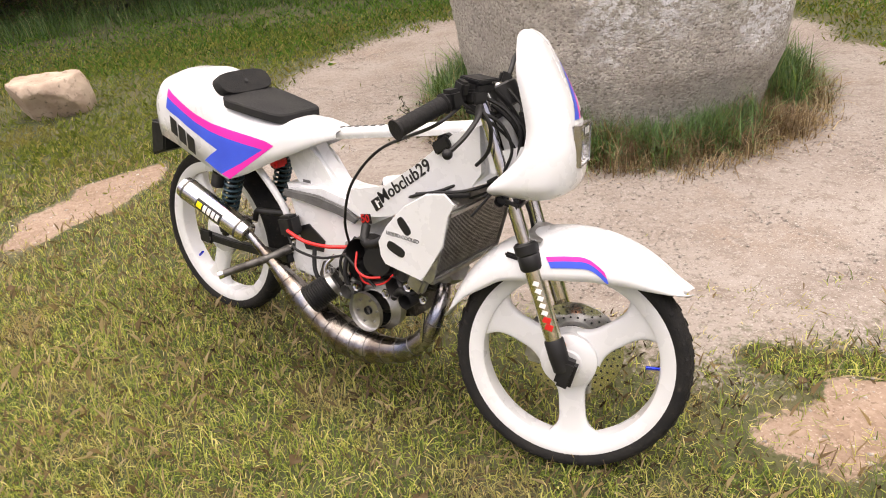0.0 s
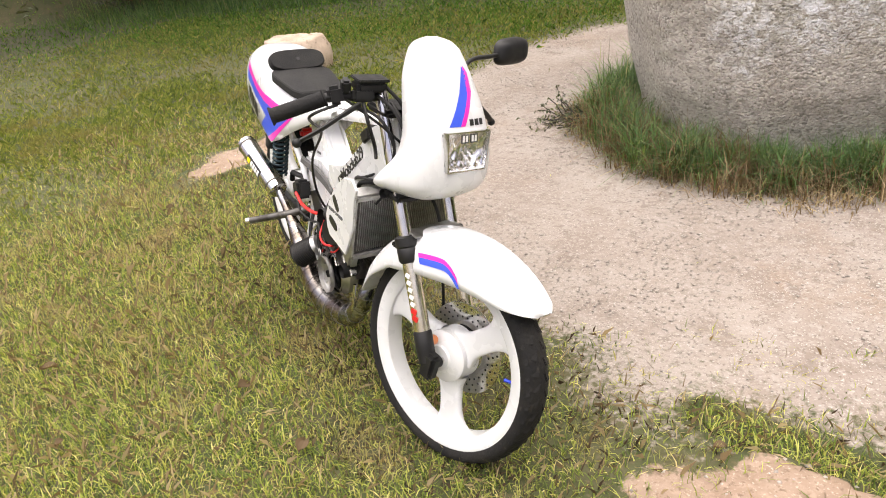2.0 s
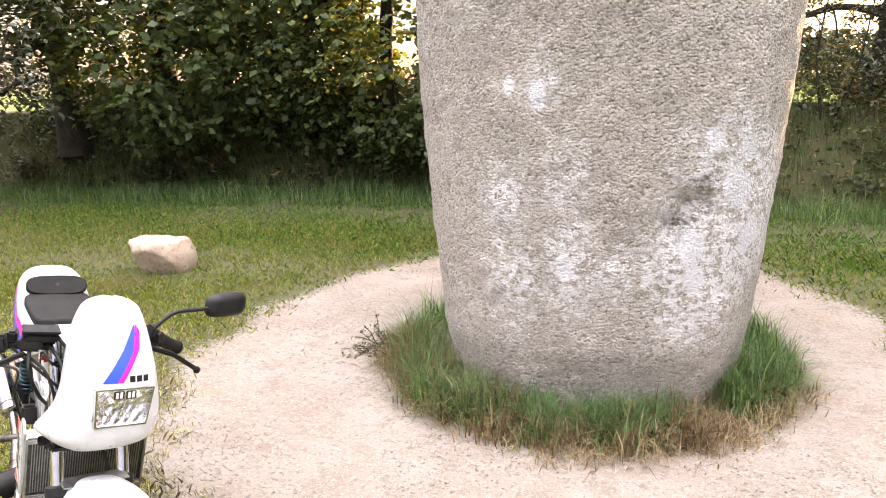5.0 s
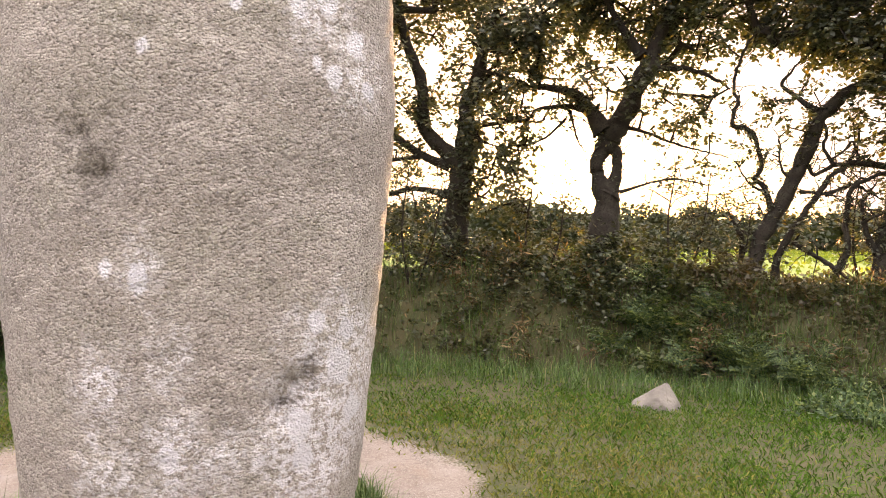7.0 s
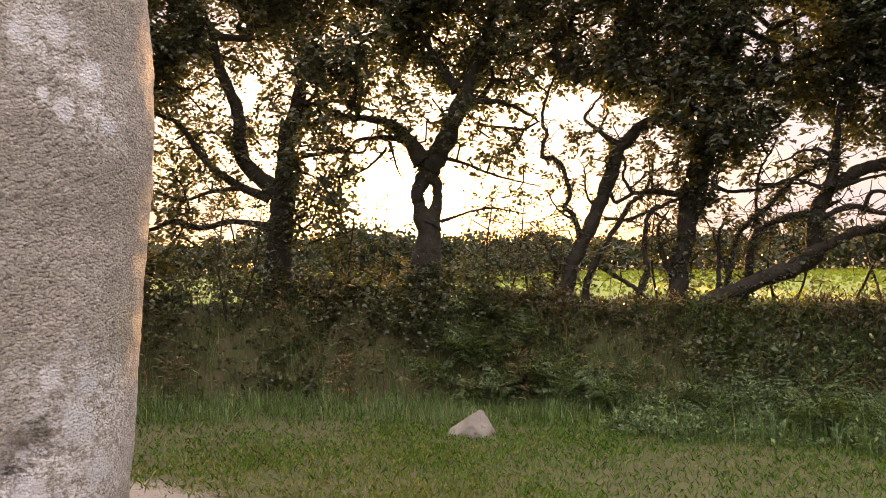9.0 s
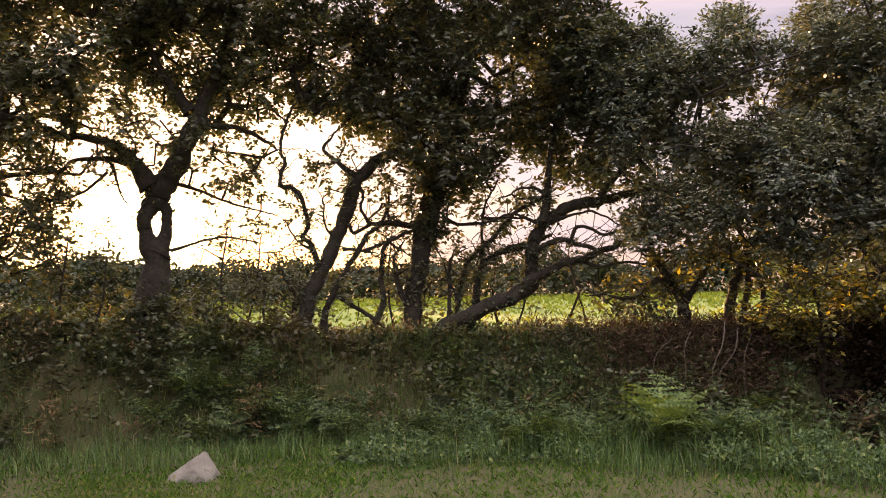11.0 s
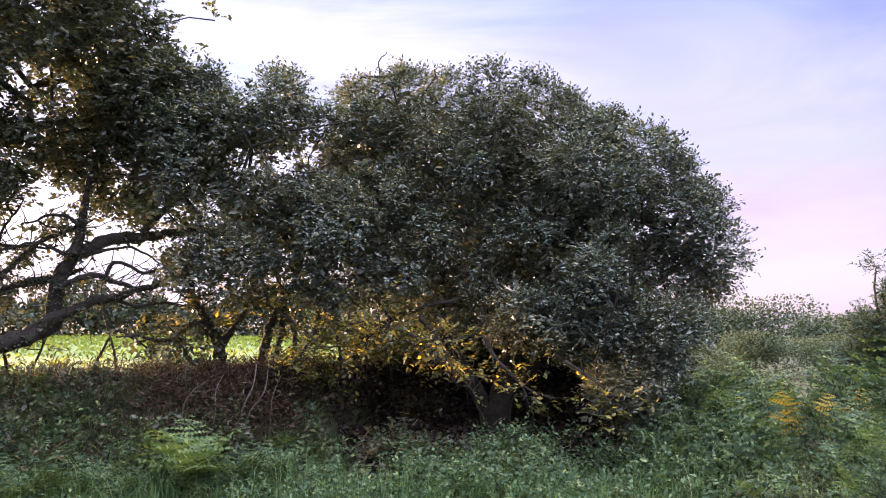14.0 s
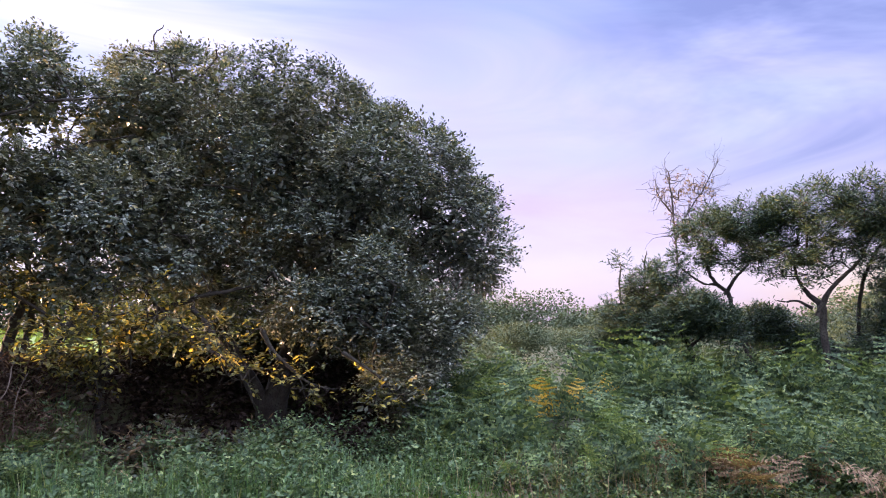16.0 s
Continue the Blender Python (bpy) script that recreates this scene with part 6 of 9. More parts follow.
# exhaust
EX = [(0.93, -0.04, 0.07), (0.953, -0.08, 0.045), (0.957, -0.115, 0.0), (0.935, -0.13, -0.055), (0.88, -0.137, -0.108), (0.81, -0.138, -0.133), (0.73, -0.138, -0.146), (0.66, -0.138, -0.141), (0.59, -0.138, -0.115), (0.53, -0.14, -0.08), (0.47, -0.145, -0.035), (0.41, -0.15, 0.018), (0.36, -0.155, 0.06), (0.318, -0.161, 0.1)]
ER = [0.017, 0.019, 0.021, 0.0245, 0.03, 0.037, 0.045, 0.049, 0.048, 0.043, 0.033, 0.02, 0.0135, 0.0125]
exc = curve(EX, 6)
exr = [float(np.interp(i / (len(exc) - 1) * (len(ER) - 1), range(len(ER)), ER)) for i in range(len(exc))]
exhaust = part("exhaust", bm_sweep(exc, exr, 30), M_EXHAUST, moped, "banded heat-tinted steel expansion chamber", B, 50)
for i in range(14, 64, 4):
    t = (exc[i + 1] - exc[i - 1]).normalized()
    part("weld", bm_sweep([exc[i] - t * 0.0012, exc[i], exc[i] + t * 0.0012], [exr[i], exr[i] + 0.0013, exr[i]], 30, caps=False), M_DARKALU, exhaust)
part("exhaust_spring", bm_sweep([(0.945, -0.15, 0.02), (0.94, -0.158, -0.06)], 0.0045, 8), M_CHROME, exhaust, "steel retaining spring")
sa, sb = Vector((0.318, -0.161, 0.1)), Vector((0.09, -0.203, 0.222))
sd_ = (sb - sa).normalized()
sil = part("silencer", bm_sweep([sa, sa + sd_ * 0.006, sa + sd_ * 0.02, sb - sd_ * 0.02, sb - sd_ * 0.006, sb], [0.022, 0.031, 0.0335, 0.0335, 0.031, 0.018], 32), M_CHROME, moped, "brushed aluminium silencer with a label", B)
for q in (0.03, 0.235):
    part("band", bm_sweep([sa + sd_ * q, sa + sd_ * (q + 0.006)], 0.0345, 32), M_DARKALU, sil)
u_ = Vector((0, -1, 0.3)); u_ = (u_ - sd_ * u_.dot(sd_)).normalized()
w_ = sd_.cross(u_)


def sil_label(a0, a1, b0, b1, r):
    def f(u, v):
        a = radians(a0 + (a1 - a0) * v)
        return sa + sd_ * (b0 + (b1 - b0) * u) + (u_ * math.cos(a) + w_ * math.sin(a)) * r
    return f


lab = part("label", bm_patch(sil_label(-34, 26, 0.085, 0.18, 0.0342), 8, 10), M_INK, sil, "black maker's label")
part("print", bm_patch(sil_label(-20, 12, 0.157, 0.176, 0.0347), 4, 5), M_YELLOW, lab, "yellow dot of the label")
for k in range(4):
    part("print", bm_patch(sil_label(-22, 14, 0.092 + 0.0158 * k, 0.104 + 0.0158 * k, 0.0347), 3, 5), M_PAPER, lab)
part("silencer_bracket", bm_box((0.02, 0.05, 0.08), pose(0.19, -0.145, 0.12, 0, -20, 0), 0.004), M_BLACK, moped, "black silencer bracket", B)
for sd in (-1, 1):
    peg = part("foot_peg", bm_sweep([(0.42, Y0 + sd * 0.07, 0.06), (0.395, Y0 + sd * 0.12, 0.045), (0.312, Y0 + sd * 0.24, 0.012)], [0.014, 0.0125, 0.0105], 16), M_DARKALU, moped, "dark steel foot peg", B)
    part("peg_tip", bm_sweep([(0.316, Y0 + sd * 0.234, 0.0135), (0.308, Y0 + sd * 0.245, 0.01)], [0.012, 0.012], 16), M_CHROME, peg)
cdi = bm_box((0.055, 0.045, 0.06), pose(0.455, -0.125, 0.145, 0, -12, 0), 0.008)
part("ignition_box", cdi, M_BLACK, moped, "black ignition box", B)
part("wire", bm_sweep(curve([(0.47, -0.15, 0.14), (0.54, -0.155, 0.125), (0.62, -0.15, 0.125), (0.68, -0.13, 0.13)]), 0.0052, 10), M_RED, moped, "thick red ignition lead", B)
for k, pts in enumerate([[(0.46, -0.14, 0.12), (0.5, -0.15, 0.09), (0.58, -0.14, 0.08), (0.66, -0.12, 0.1)], [(0.7, -0.12, 0.16), (0.67, -0.15, 0.1), (0.68, -0.15, 0.05), (0.72, -0.14, 0.03)], [(0.9, -0.11, 0.31), (0.97, -0.12, 0.33), (1.03, -0.1, 0.36), (1.07, -0.08, 0.4)],
                        [(0.86, -0.1, 0.29), (0.95, -0.13, 0.325), (1.05, -0.12, 0.345), (1.1, -0.06, 0.36)], [(0.72, -0.14, 0.08), (0.76, -0.16, 0.06), (0.82, -0.16, 0.07), (0.85, -0.15, 0.1)]]):
    part("wire", bm_sweep(curve(pts), 0.0038 if k < 4 else 0.0025, 8), M_BLACK if k < 4 else M_RED, moped, "loose engine wire", B)
g = FB @ Vector((-0.235, -0.235, 0.582))
part("throttle_cable", bm_sweep(curve([FB @ Vector((-0.205, -0.19, 0.59)), g + Vector((0.0, -0.01, -0.02)), (0.86, -0.19, 0.43), (0.76, -0.185, 0.33), (0.705, -0.16, 0.22), (0.675, -0.12, 0.14)], 10), 0.0036, 10), M_BLACK, moped, "black throttle cable", B)
stand = bm_sweep([(0.55, Y0 + 0.06, -0.02), (0.5, 0.16, -0.16), (0.49, 0.205, -0.255)], [0.01, 0.009, 0.009], 12)
bm_box((0.04, 0.03, 0.006), pose(0.49, 0.21, -0.258, 8, 0, 0), 0.002, stand)
part("side_stand", stand, M_BLACK, moped, "black side stand", B)

LEAF_RNG = np.random.default_rng(21)
for k, (x, y) in enumerate([(-0.163, 2.22), (-0.875, 2.114), (-0.22, 1.86), (0.35, 1.45), (0.78, 1.42), (-1.2, 2.4), (0.1, 1.7), (-0.6, 1.5), (1.2, 1.5), (-1.5, 2.9), (0.62, 1.3), (-0.3, 1.35), (-0.95, 1.75), (1.1, 2.0), (-0.5, 3.0)]):
    bm = bm_patch(lambda u, v: Vector((0.055 * (u - 0.5), 0.024 * (2 * v - 1) * math.sin(math.pi * min(0.97, max(0.03, u))) ** 0.8, 0.012 * (2 * v - 1) ** 2 + 0.006 * math.sin(u * 5))), 8, 4)
    me = bpy.data.meshes.new("fallen_leaf")
    bm.to_mesh(me)
    bm.free()
    me.materials.append(M_LEAF_DRY)
    lf = new("fallen_leaf", me)
    lf.matrix_world = pose(x, y, ground_at(x, y) + 0.03, LEAF_RNG.uniform(-25, 25), LEAF_RNG.uniform(-25, 25), LEAF_RNG.uniform(0, 360)) @ Matrix.Scale(float(LEAF_RNG.uniform(0.5, 0.95)), 4)
    tagged(lf, "curled tan fallen leaf on the grass", "leaf", "fallen leaves")

# ---- trees and hedge ----


def tubes(segs, sides=6):
    """Tapered round limbs: rows of (start, end, radius at start, radius at end)."""
    a, b = np.array([s[0] for s in segs], float), np.array([s[1] for s in segs], float)
    ra, rb = np.array([s[2] for s in segs], float), np.array([s[3] for s in segs], float)
    d = b - a
    d /= np.linalg.norm(d, axis=1)[:, None] + 1e-9
    h = np.where(np.abs(d[:, 2:3]) > 0.9, np.array([[1.0, 0, 0]]), np.array([[0, 0, 1.0]]))
    u = np.cross(d, h)
    u /= np.linalg.norm(u, axis=1)[:, None]
    w = np.cross(d, u)
    t = np.arange(sides) * 2 * np.pi / sides
    ring = u[:, None] * np.cos(t)[None, :, None] + w[:, None] * np.sin(t)[None, :, None]
    va = a[:, None] + ring * ra[:, None, None] - (d * ra[:, None] * 0.3)[:, None]
    vb = b[:, None] + ring * rb[:, None, None]
    v = np.concatenate([va, vb], 1).reshape(-1, 3)
    o = np.arange(len(segs))[:, None, None] * 2 * sides
    k = np.arange(sides)
    q = np.stack([k, (k + 1) % sides, (k + 1) % sides + sides, k + sides], -1)[None]
    return v, (o + q).reshape(-1, 4)


def leaves(centre, size, rng, droop=0.3, narrow=0.45, up=0.35):
    """Folded leaf blades round the given places: n x 3 and m x 4 arrays."""
    n = len(centre)
    nrm = rng.normal(0, 1, (n, 3))
    nrm[:, 2] = np.abs(nrm[:, 2]) + up
    nrm /= np.linalg.norm(nrm, axis=1)[:, None]
    way = rng.normal(0, 1, (n, 3))
    way[:, 2] -= droop
    way -= nrm * (way * nrm).sum(1)[:, None]
    way /= np.linalg.norm(way, axis=1)[:, None] + 1e-9
    side = np.cross(nrm, way)
    s = size[:, None]
    mid = centre + way * s * 0.45
    v = np.stack([centre, mid + side * s * narrow * 0.5 + nrm * s * 0.1, centre + way * s, mid - side * s * narrow * 0.5 + nrm * s * 0.1], 1).reshape(-1, 3)
    return v, np.arange(n * 4).reshape(-1, 4)


def sprigs(origin, outward, length, per, size, rng, droop=0.2, narrow=0.45, face=0.3):
    """Leafy twigs: leaves set alternately along short shoots, n x 3 and m x 4 arrays."""
    n = len(origin)
    d = outward + rng.normal(0, 0.55, (n, 3))
    d[:, 2] -= droop
    d /= np.linalg.norm(d, axis=1)[:, None] + 1e-9
    t = (np.arange(per) + 0.4) / per
    ln = rng.uniform(length * 0.55, length * 1.3, n)
    pos = origin[:, None] + d[:, None] * (ln[:, None] * t[None])[..., None] + rng.normal(0, 0.012, (n, per, 3))
    pos[..., 2] -= 0.25 * (ln[:, None] * t[None]) ** 2
    side = np.cross(d, np.array([[0, 0, 1.0]]))
    side /= np.linalg.norm(side, axis=1)[:, None] + 1e-6
    sgn = np.where(np.arange(per) % 2, 1.0, -1.0)
    way = d[:, None] * 0.6 + side[:, None] * sgn[None, :, None] * 0.75 + rng.normal(0, 0.28, (n, per, 3))
    way /= np.linalg.norm(way, axis=2)[..., None]
    nrm = np.array([0, 0, 0.9]) + rng.normal(0, 0.5, (n, per, 3)) + outward[:, None] * face
    nrm -= way * (nrm * way).sum(2)[..., None]
    nrm /= np.linalg.norm(nrm, axis=2)[..., None] + 1e-9
    sd = np.cross(nrm, way)
    sz = rng.uniform(size[0], size[1], (n, per, 1))
    mid = pos + way * sz * 0.5
    v = np.stack([pos, mid + sd * sz * narrow * 0.5 + nrm * sz * 0.08, pos + way * sz - nrm * sz * 0.06, mid - sd * sz * narrow * 0.5 + nrm * sz * 0.08], 2).reshape(-1, 3)
    return v, np.arange(n * per * 4).reshape(-1, 4)


def bough(rows, rng, sides=10):
    """One continuous knobbly trunk through rows of (x, y, z, radius), tapering to a twig."""
    P = [Vector(r[:3]) for r in rows]
    R = [r[3] for r in rows]
    P.append(P[-1] + (P[-1] - P[-2]).normalized() * min(0.45, R[-1] * 11) + Vector(rng.normal(0, 0.02, 3)))
    R.append(R[-1] * 0.3)
    n = 7
    pts, rad = [], []
    for i in range(len(P) - 1):
        a, b, c, d = P[max(i - 1, 0)], P[i], P[i + 1], P[min(i + 2, len(P) - 1)]
        for k in range(n):
            t = k / n
            pts.append(0.5 * (2 * b + (c - a) * t + (2 * a - 5 * b + 4 * c - d) * t * t + (3 * b - a - 3 * c + d) * t ** 3))
            rad.append(R[i] + (R[i + 1] - R[i]) * t)
    pts, rad = np.array([tuple(p) for p in pts]), np.array(rad)
    pts = pts + np.cumsum(rng.normal(0, 1, pts.shape), 0) * 0.017 * (0.4 + rad[:, None] * 3) * np.linspace(0, 1, len(pts))[:, None] ** 0.5
    tang = np.gradient(pts, axis=0)
    tang /= np.linalg.norm(tang, axis=1)[:, None]
    u = np.cross(tang, np.array([0.31, 0.95, 0.05]))
    u /= np.linalg.norm(u, axis=1)[:, None]
    w = np.cross(tang, u)
    a = np.arange(sides) * 2 * np.pi / sides
    lump = 1 + 0.42 * (fbm(np.arange(len(pts))[:, None] * 0.45 + 0 * a, np.cos(a)[None] * 1.3 + np.sin(a)[None] * 0.7, rng.uniform(0, 50), 2) - 0.5)
    flare = 1 + 0.5 * np.exp(-np.arange(len(pts)) / 2.5)
    ring = (u[:, None] * np.cos(a)[None, :, None] + w[:, None] * np.sin(a)[None, :, None]) * (rad * flare)[:, None, None] * lump[..., None]
    v = (pts[:, None] + ring).reshape(-1, 3)
    i = np.arange(len(pts) - 1)[:, None] * sides + np.arange(sides)[None]
    j = np.arange(len(pts) - 1)[:, None] * sides + (np.arange(sides)[None] + 1) % sides
    return pts, rad, v, np.stack([i, j, j + sides, i + sides], -1).reshape(-1, 4)


def in_blobs(blobs, n, rng, hollow=0.0):
    """Places inside a union of ellipsoids (centre, radii), the inner part left out by hollow."""
    out = []
    vol = np.array([b[1][0] * b[1][1] * b[1][2] * (b[2] if len(b) > 2 else 1.0) for b in blobs])
    for (c, r, *_), k in zip(blobs, (n * vol / vol.sum()).astype(int)):
        p = rng.normal(0, 1, (k, 3))
        p /= np.linalg.norm(p, axis=1)[:, None]
        p *= (hollow + (1 - hollow) * rng.uniform(0, 1, (k, 1)) ** (1 / 2.2))
        out.append(np.array(c) + p * np.array(r))
    return np.concatenate(out)


def billows(blobs, per, leaf, rng, spacing=0.3, narrow=0.45):
    """The outer skin of a dense crown: rounded clumps of leafy shoots with dark gaps between them."""
    area = np.array([(r[0] * r[1] + r[1] * r[2] + r[0] * r[2]) / 3 for _, r, *_ in blobs])
    p, nrm = [], []
    for (c, r, *_), k in zip(blobs, (area * 160).astype(int)):
        u = rng.normal(0, 1, (k, 3))
        u /= np.linalg.norm(u, axis=1)[:, None]
        g = u / np.array(r)
        p.append(np.array(c) + u * np.array(r)), nrm.append(g / np.linalg.norm(g, axis=1)[:, None])
    p, nrm = np.concatenate(p), np.concatenate(nrm)
    inside = np.zeros(len(p), int)
    for c, r, *_ in blobs:
        inside += (((p - np.array(c)) / np.array(r)) ** 2).sum(1) < 0.8
    p, nrm = p[inside == 0], nrm[inside == 0]
    keep = []
    for i in rng.permutation(len(p)):
        if not keep or np.min(np.linalg.norm(p[keep] - p[i], axis=1)) > spacing * rng.uniform(0.8, 1.9):
            keep.append(i)
    p, nrm = p[keep], nrm[keep]
    rad = rng.uniform(0.55, 1.15, len(p)) * spacing
    p = p - nrm * rng.uniform(0.45, 1.5, (len(p), 1)) * spacing
    way = np.repeat(nrm * 0.75 + np.array([0, 0, 0.3]), per, 0) + rng.normal(0, 0.6, (len(p) * per, 3))
    way /= np.linalg.norm(way, axis=1)[:, None]
    o = np.repeat(p, per, 0) + way * np.repeat(rad, per)[:, None] * rng.uniform(0.5, 1.0, (len(way), 1))
    return sprigs(o, way * 1.3, 0.19, 8, leaf, rng, 0.1, narrow, 0.35)


def tree(name, label, category, trunks, blobs, clusters, per, leaf, spread, leaf_mat, seed, r0=0.012, hollow=0.3, gap=0.0, sides=6, bark=None, droop=0.3, narrow=0.45, extra=0, core=0, skin=0, spacing=0.3, twigs=0, ivy=0):
    """A tree: trunks are polylines of (x, y, z, radius); twigs reach out from them to clusters in the crown."""
    rng = np.random.default_rng(seed)
    pts, parent, rad, tv, tf, tn = [], [], [], [], [], 0
    for line in trunks:
        p, r, v, f = bough(line, rng)
        tv.append(v), tf.append(f + tn)
        tn += len(v)
        prev = -1
        for q, a in zip(p[::2], r[::2]):
            pts.append(q), parent.append(prev), rad.append(a)
            prev = len(pts) - 1
    fixed = len(pts)
    goals = in_blobs(blobs, clusters, rng, hollow)
    if gap:
        g = fbm(goals[:, 0] * 0.9 + goals[:, 1] * 0.4, goals[:, 2] * 1.1 + goals[:, 1] * 0.5, seed, 3)
        goals = goals[g > np.quantile(g, gap)]
    base = np.array(pts)
    start = np.array([p for i, p in enumerate(pts) if i > fixed * 0.25])
    order = np.argsort([np.min(np.linalg.norm(start - q, axis=1)) for q in goals])
    low = int(fixed * 0.2)
    for q in goals[order]:
        P = np.array(pts)
        dist = np.linalg.norm(P - q, axis=1) + 0.25 * np.maximum(0, P[:, 2] - q[2])
        dist[:low] += 1.5
        j = int(np.argmin(dist))
        p = pts[j]
        n = max(1, int(np.linalg.norm(q - p) / 0.3))
        prev = j
        for i in range(1, n + 1):
            u = i / n
            w = p + (q - p) * u + np.array([0, 0, 0.12 * np.sin(u * np.pi)]) + (rng.normal(0, 0.05, 3) if i < n else 0)
            pts.append(w), parent.append(prev), rad.append(0)
            prev = len(pts) - 1
    tips = np.zeros(len(pts))
    has = np.zeros(len(pts), bool)
    for p in parent:
        if p >= 0:
            has[p] = True
    for i in range(len(pts) - 1, -1, -1):
        if not has[i]:
            tips[i] = max(tips[i], 1)
        if parent[i] >= 0:
            tips[parent[i]] += tips[i]
    r = np.array([rad[i] if i < fixed else r0 * tips[i] ** 0.42 for i in range(len(pts))])
    segs = [(pts[parent[i]], pts[i], min(r[parent[i]], r[i] * 1.35) if i >= fixed else r[parent[i]], r[i]) for i in range(fixed, len(pts)) if parent[i] >= 0]
    # bare crooked twigs off the limbs
    for j in rng.integers(low, fixed, twigs):
        p, way, rr = np.array(pts[j]), rng.normal(0, 1, 3) + np.array([0, 0, 0.35]), min(0.008, rad[j] * 0.6)
        for _ in range(int(rng.integers(3, 7))):
            way = way / np.linalg.norm(way) + rng.normal(0, 0.45, 3)
            q = p + way / np.linalg.norm(way) * rng.uniform(0.06, 0.13)
            segs.append((p, q, rr, rr * 0.8))
            p, rr = q, rr * 0.8
    root = new(name)
    root.location = trunks[0][0][:3]
    off = np.array(trunks[0][0][:3])
    v, f = tubes(segs, sides)
    tv.append(v), tf.append(f + tn)
    v, f = np.concatenate(tv), np.concatenate(tf)
    child(new("trunk", mesh_of("trunk", v - off, f, bark or M_BARK, True)), root)
    P = np.array(pts)
    ends = np.concatenate([goals, P[fixed:][rng.uniform(0, 1, len(P) - fixed) < 0.35]])
    mids = np.array([b[0] for b in blobs])
    shoots = max(1, per // 8)
    o = np.repeat(ends, shoots, 0) + rng.normal(0, 1, (len(ends) * shoots, 3)) * spread * 0.7
    near = mids[np.argmin(np.linalg.norm(o[:, None] - mids[None], axis=2), axis=1)]
    out = o - near
    out /= np.linalg.norm(out, axis=1)[:, None] + 1e-6
    v, f = sprigs(o, out * 0.8, spread * 1.7, 8, leaf, rng, droop * 0.5, narrow)
    if ivy:
        near = np.array([i for i in range(fixed) if rad[i] > 0.03])
        near = near[rng.integers(0, len(near), ivy)]
        out = rng.normal(0, 1, (ivy, 3)) * [1, 1, 0.5]
        out /= np.linalg.norm(out, axis=1)[:, None]
        o = P[near] + out * np.array(rad)[near][:, None] + rng.normal(0, 0.04, (ivy, 3)) * [0.3, 0.3, 1]
        v2, f2 = sprigs(o, out, 0.07, 4, (0.03, 0.06), rng, 0.4, 0.7)
        f = np.concatenate([f, f2 + len(v)])
        v = np.concatenate([v, v2])
    if extra:
        o = in_blobs(blobs, int(extra // 8 * 1.25), rng, 0.8)
        lump = fbm(o[:, 0] * 1.1 + o[:, 2] * 0.8 + 20, o[:, 1] * 1.1 - o[:, 2] * 0.7, seed, 2)
        o = o[lump > np.quantile(lump, 0.2)]
        near = mids[np.argmin(np.linalg.norm(o[:, None] - mids[None], axis=2), axis=1)]
        out = o - near
        out /= np.linalg.norm(out, axis=1)[:, None] + 1e-6
        v2, f2 = sprigs(o, out * 1.1, spread * 1.5, 8, leaf, rng, droop * 0.3, narrow)
        f = np.concatenate([f, f2 + len(v)])
        v = np.concatenate([v, v2])
    if skin:
        v2, f2 = billows(blobs, skin, leaf, rng, spacing, narrow)
        f = np.concatenate([f, f2 + len(v)])
        v = np.concatenate([v, v2])
    if core:
        o = in_blobs([(c, tuple(0.7 * k for k in s)) for c, s, *_ in blobs], core // 8, rng, 0.2)
        v2, f2 = sprigs(o, rng.normal(0, 0.6, o.shape), spread * 2, 8, (leaf[0] * 1.6, leaf[1] * 1.9), rng, droop * 0.3, narrow * 1.2)
        f = np.concatenate([f, f2 + len(v)])
        v = np.concatenate([v, v2])
    child(new("crown", mesh_of("crown", v - off, f, leaf_mat)), root)
    return tagged(root, label, category)


def polar(az, d, eye=EYE2):
    """A place on the plan at a bearing (degrees from +x towards +y) and a distance from the middle of the clearing's south."""
    return eye[0] + d * math.cos(radians(az)), eye[1] + d * math.sin(radians(az))


def back(az):
    """The oaks stand on top of the bank, a little further off than the rest."""
    return 1.09 if 36 < az < 105 else 1.0


def limb(*rows):
    """A trunk line from rows of (bearing, distance, height, radius)."""
    return [(*polar(a, d * back(a)), 1.65 + (z - 1.65) * back(a), r) for a, d, z, r in rows]


def stem(*rows):
    """A limb from rows of (bearing, distance, height, radius)."""
    return [(*polar(a, d), z, r) for a, d, z, r in rows]


def rooted(*rows):
    """A stem that goes on down into the ground."""
    a, d, z, r = rows[0]
    x, y = polar(a, d)
    low = min(ground_at(x, y), z) - 0.12
    return [(x, y, low, r * 1.15)] + stem(*rows)


def puff(az, d, z, deep, wide, high, dense=1.0):
    """A cloud of leaves at a bearing, distance and height: radii away, across and up."""
    x, y = polar(az, d)
    c, s = abs(math.cos(radians(az))), abs(math.sin(radians(az)))
    return ((x, y, z), (math.hypot(deep * c, wide * s), math.hypot(deep * s, wide * c), high), dense)


def blob(az, d, z, rx, ry, rz):
    k = back(az)
    return ((*polar(az, d * k), 1.65 + (z - 1.65) * k), (rx * k, ry * k, rz * k))


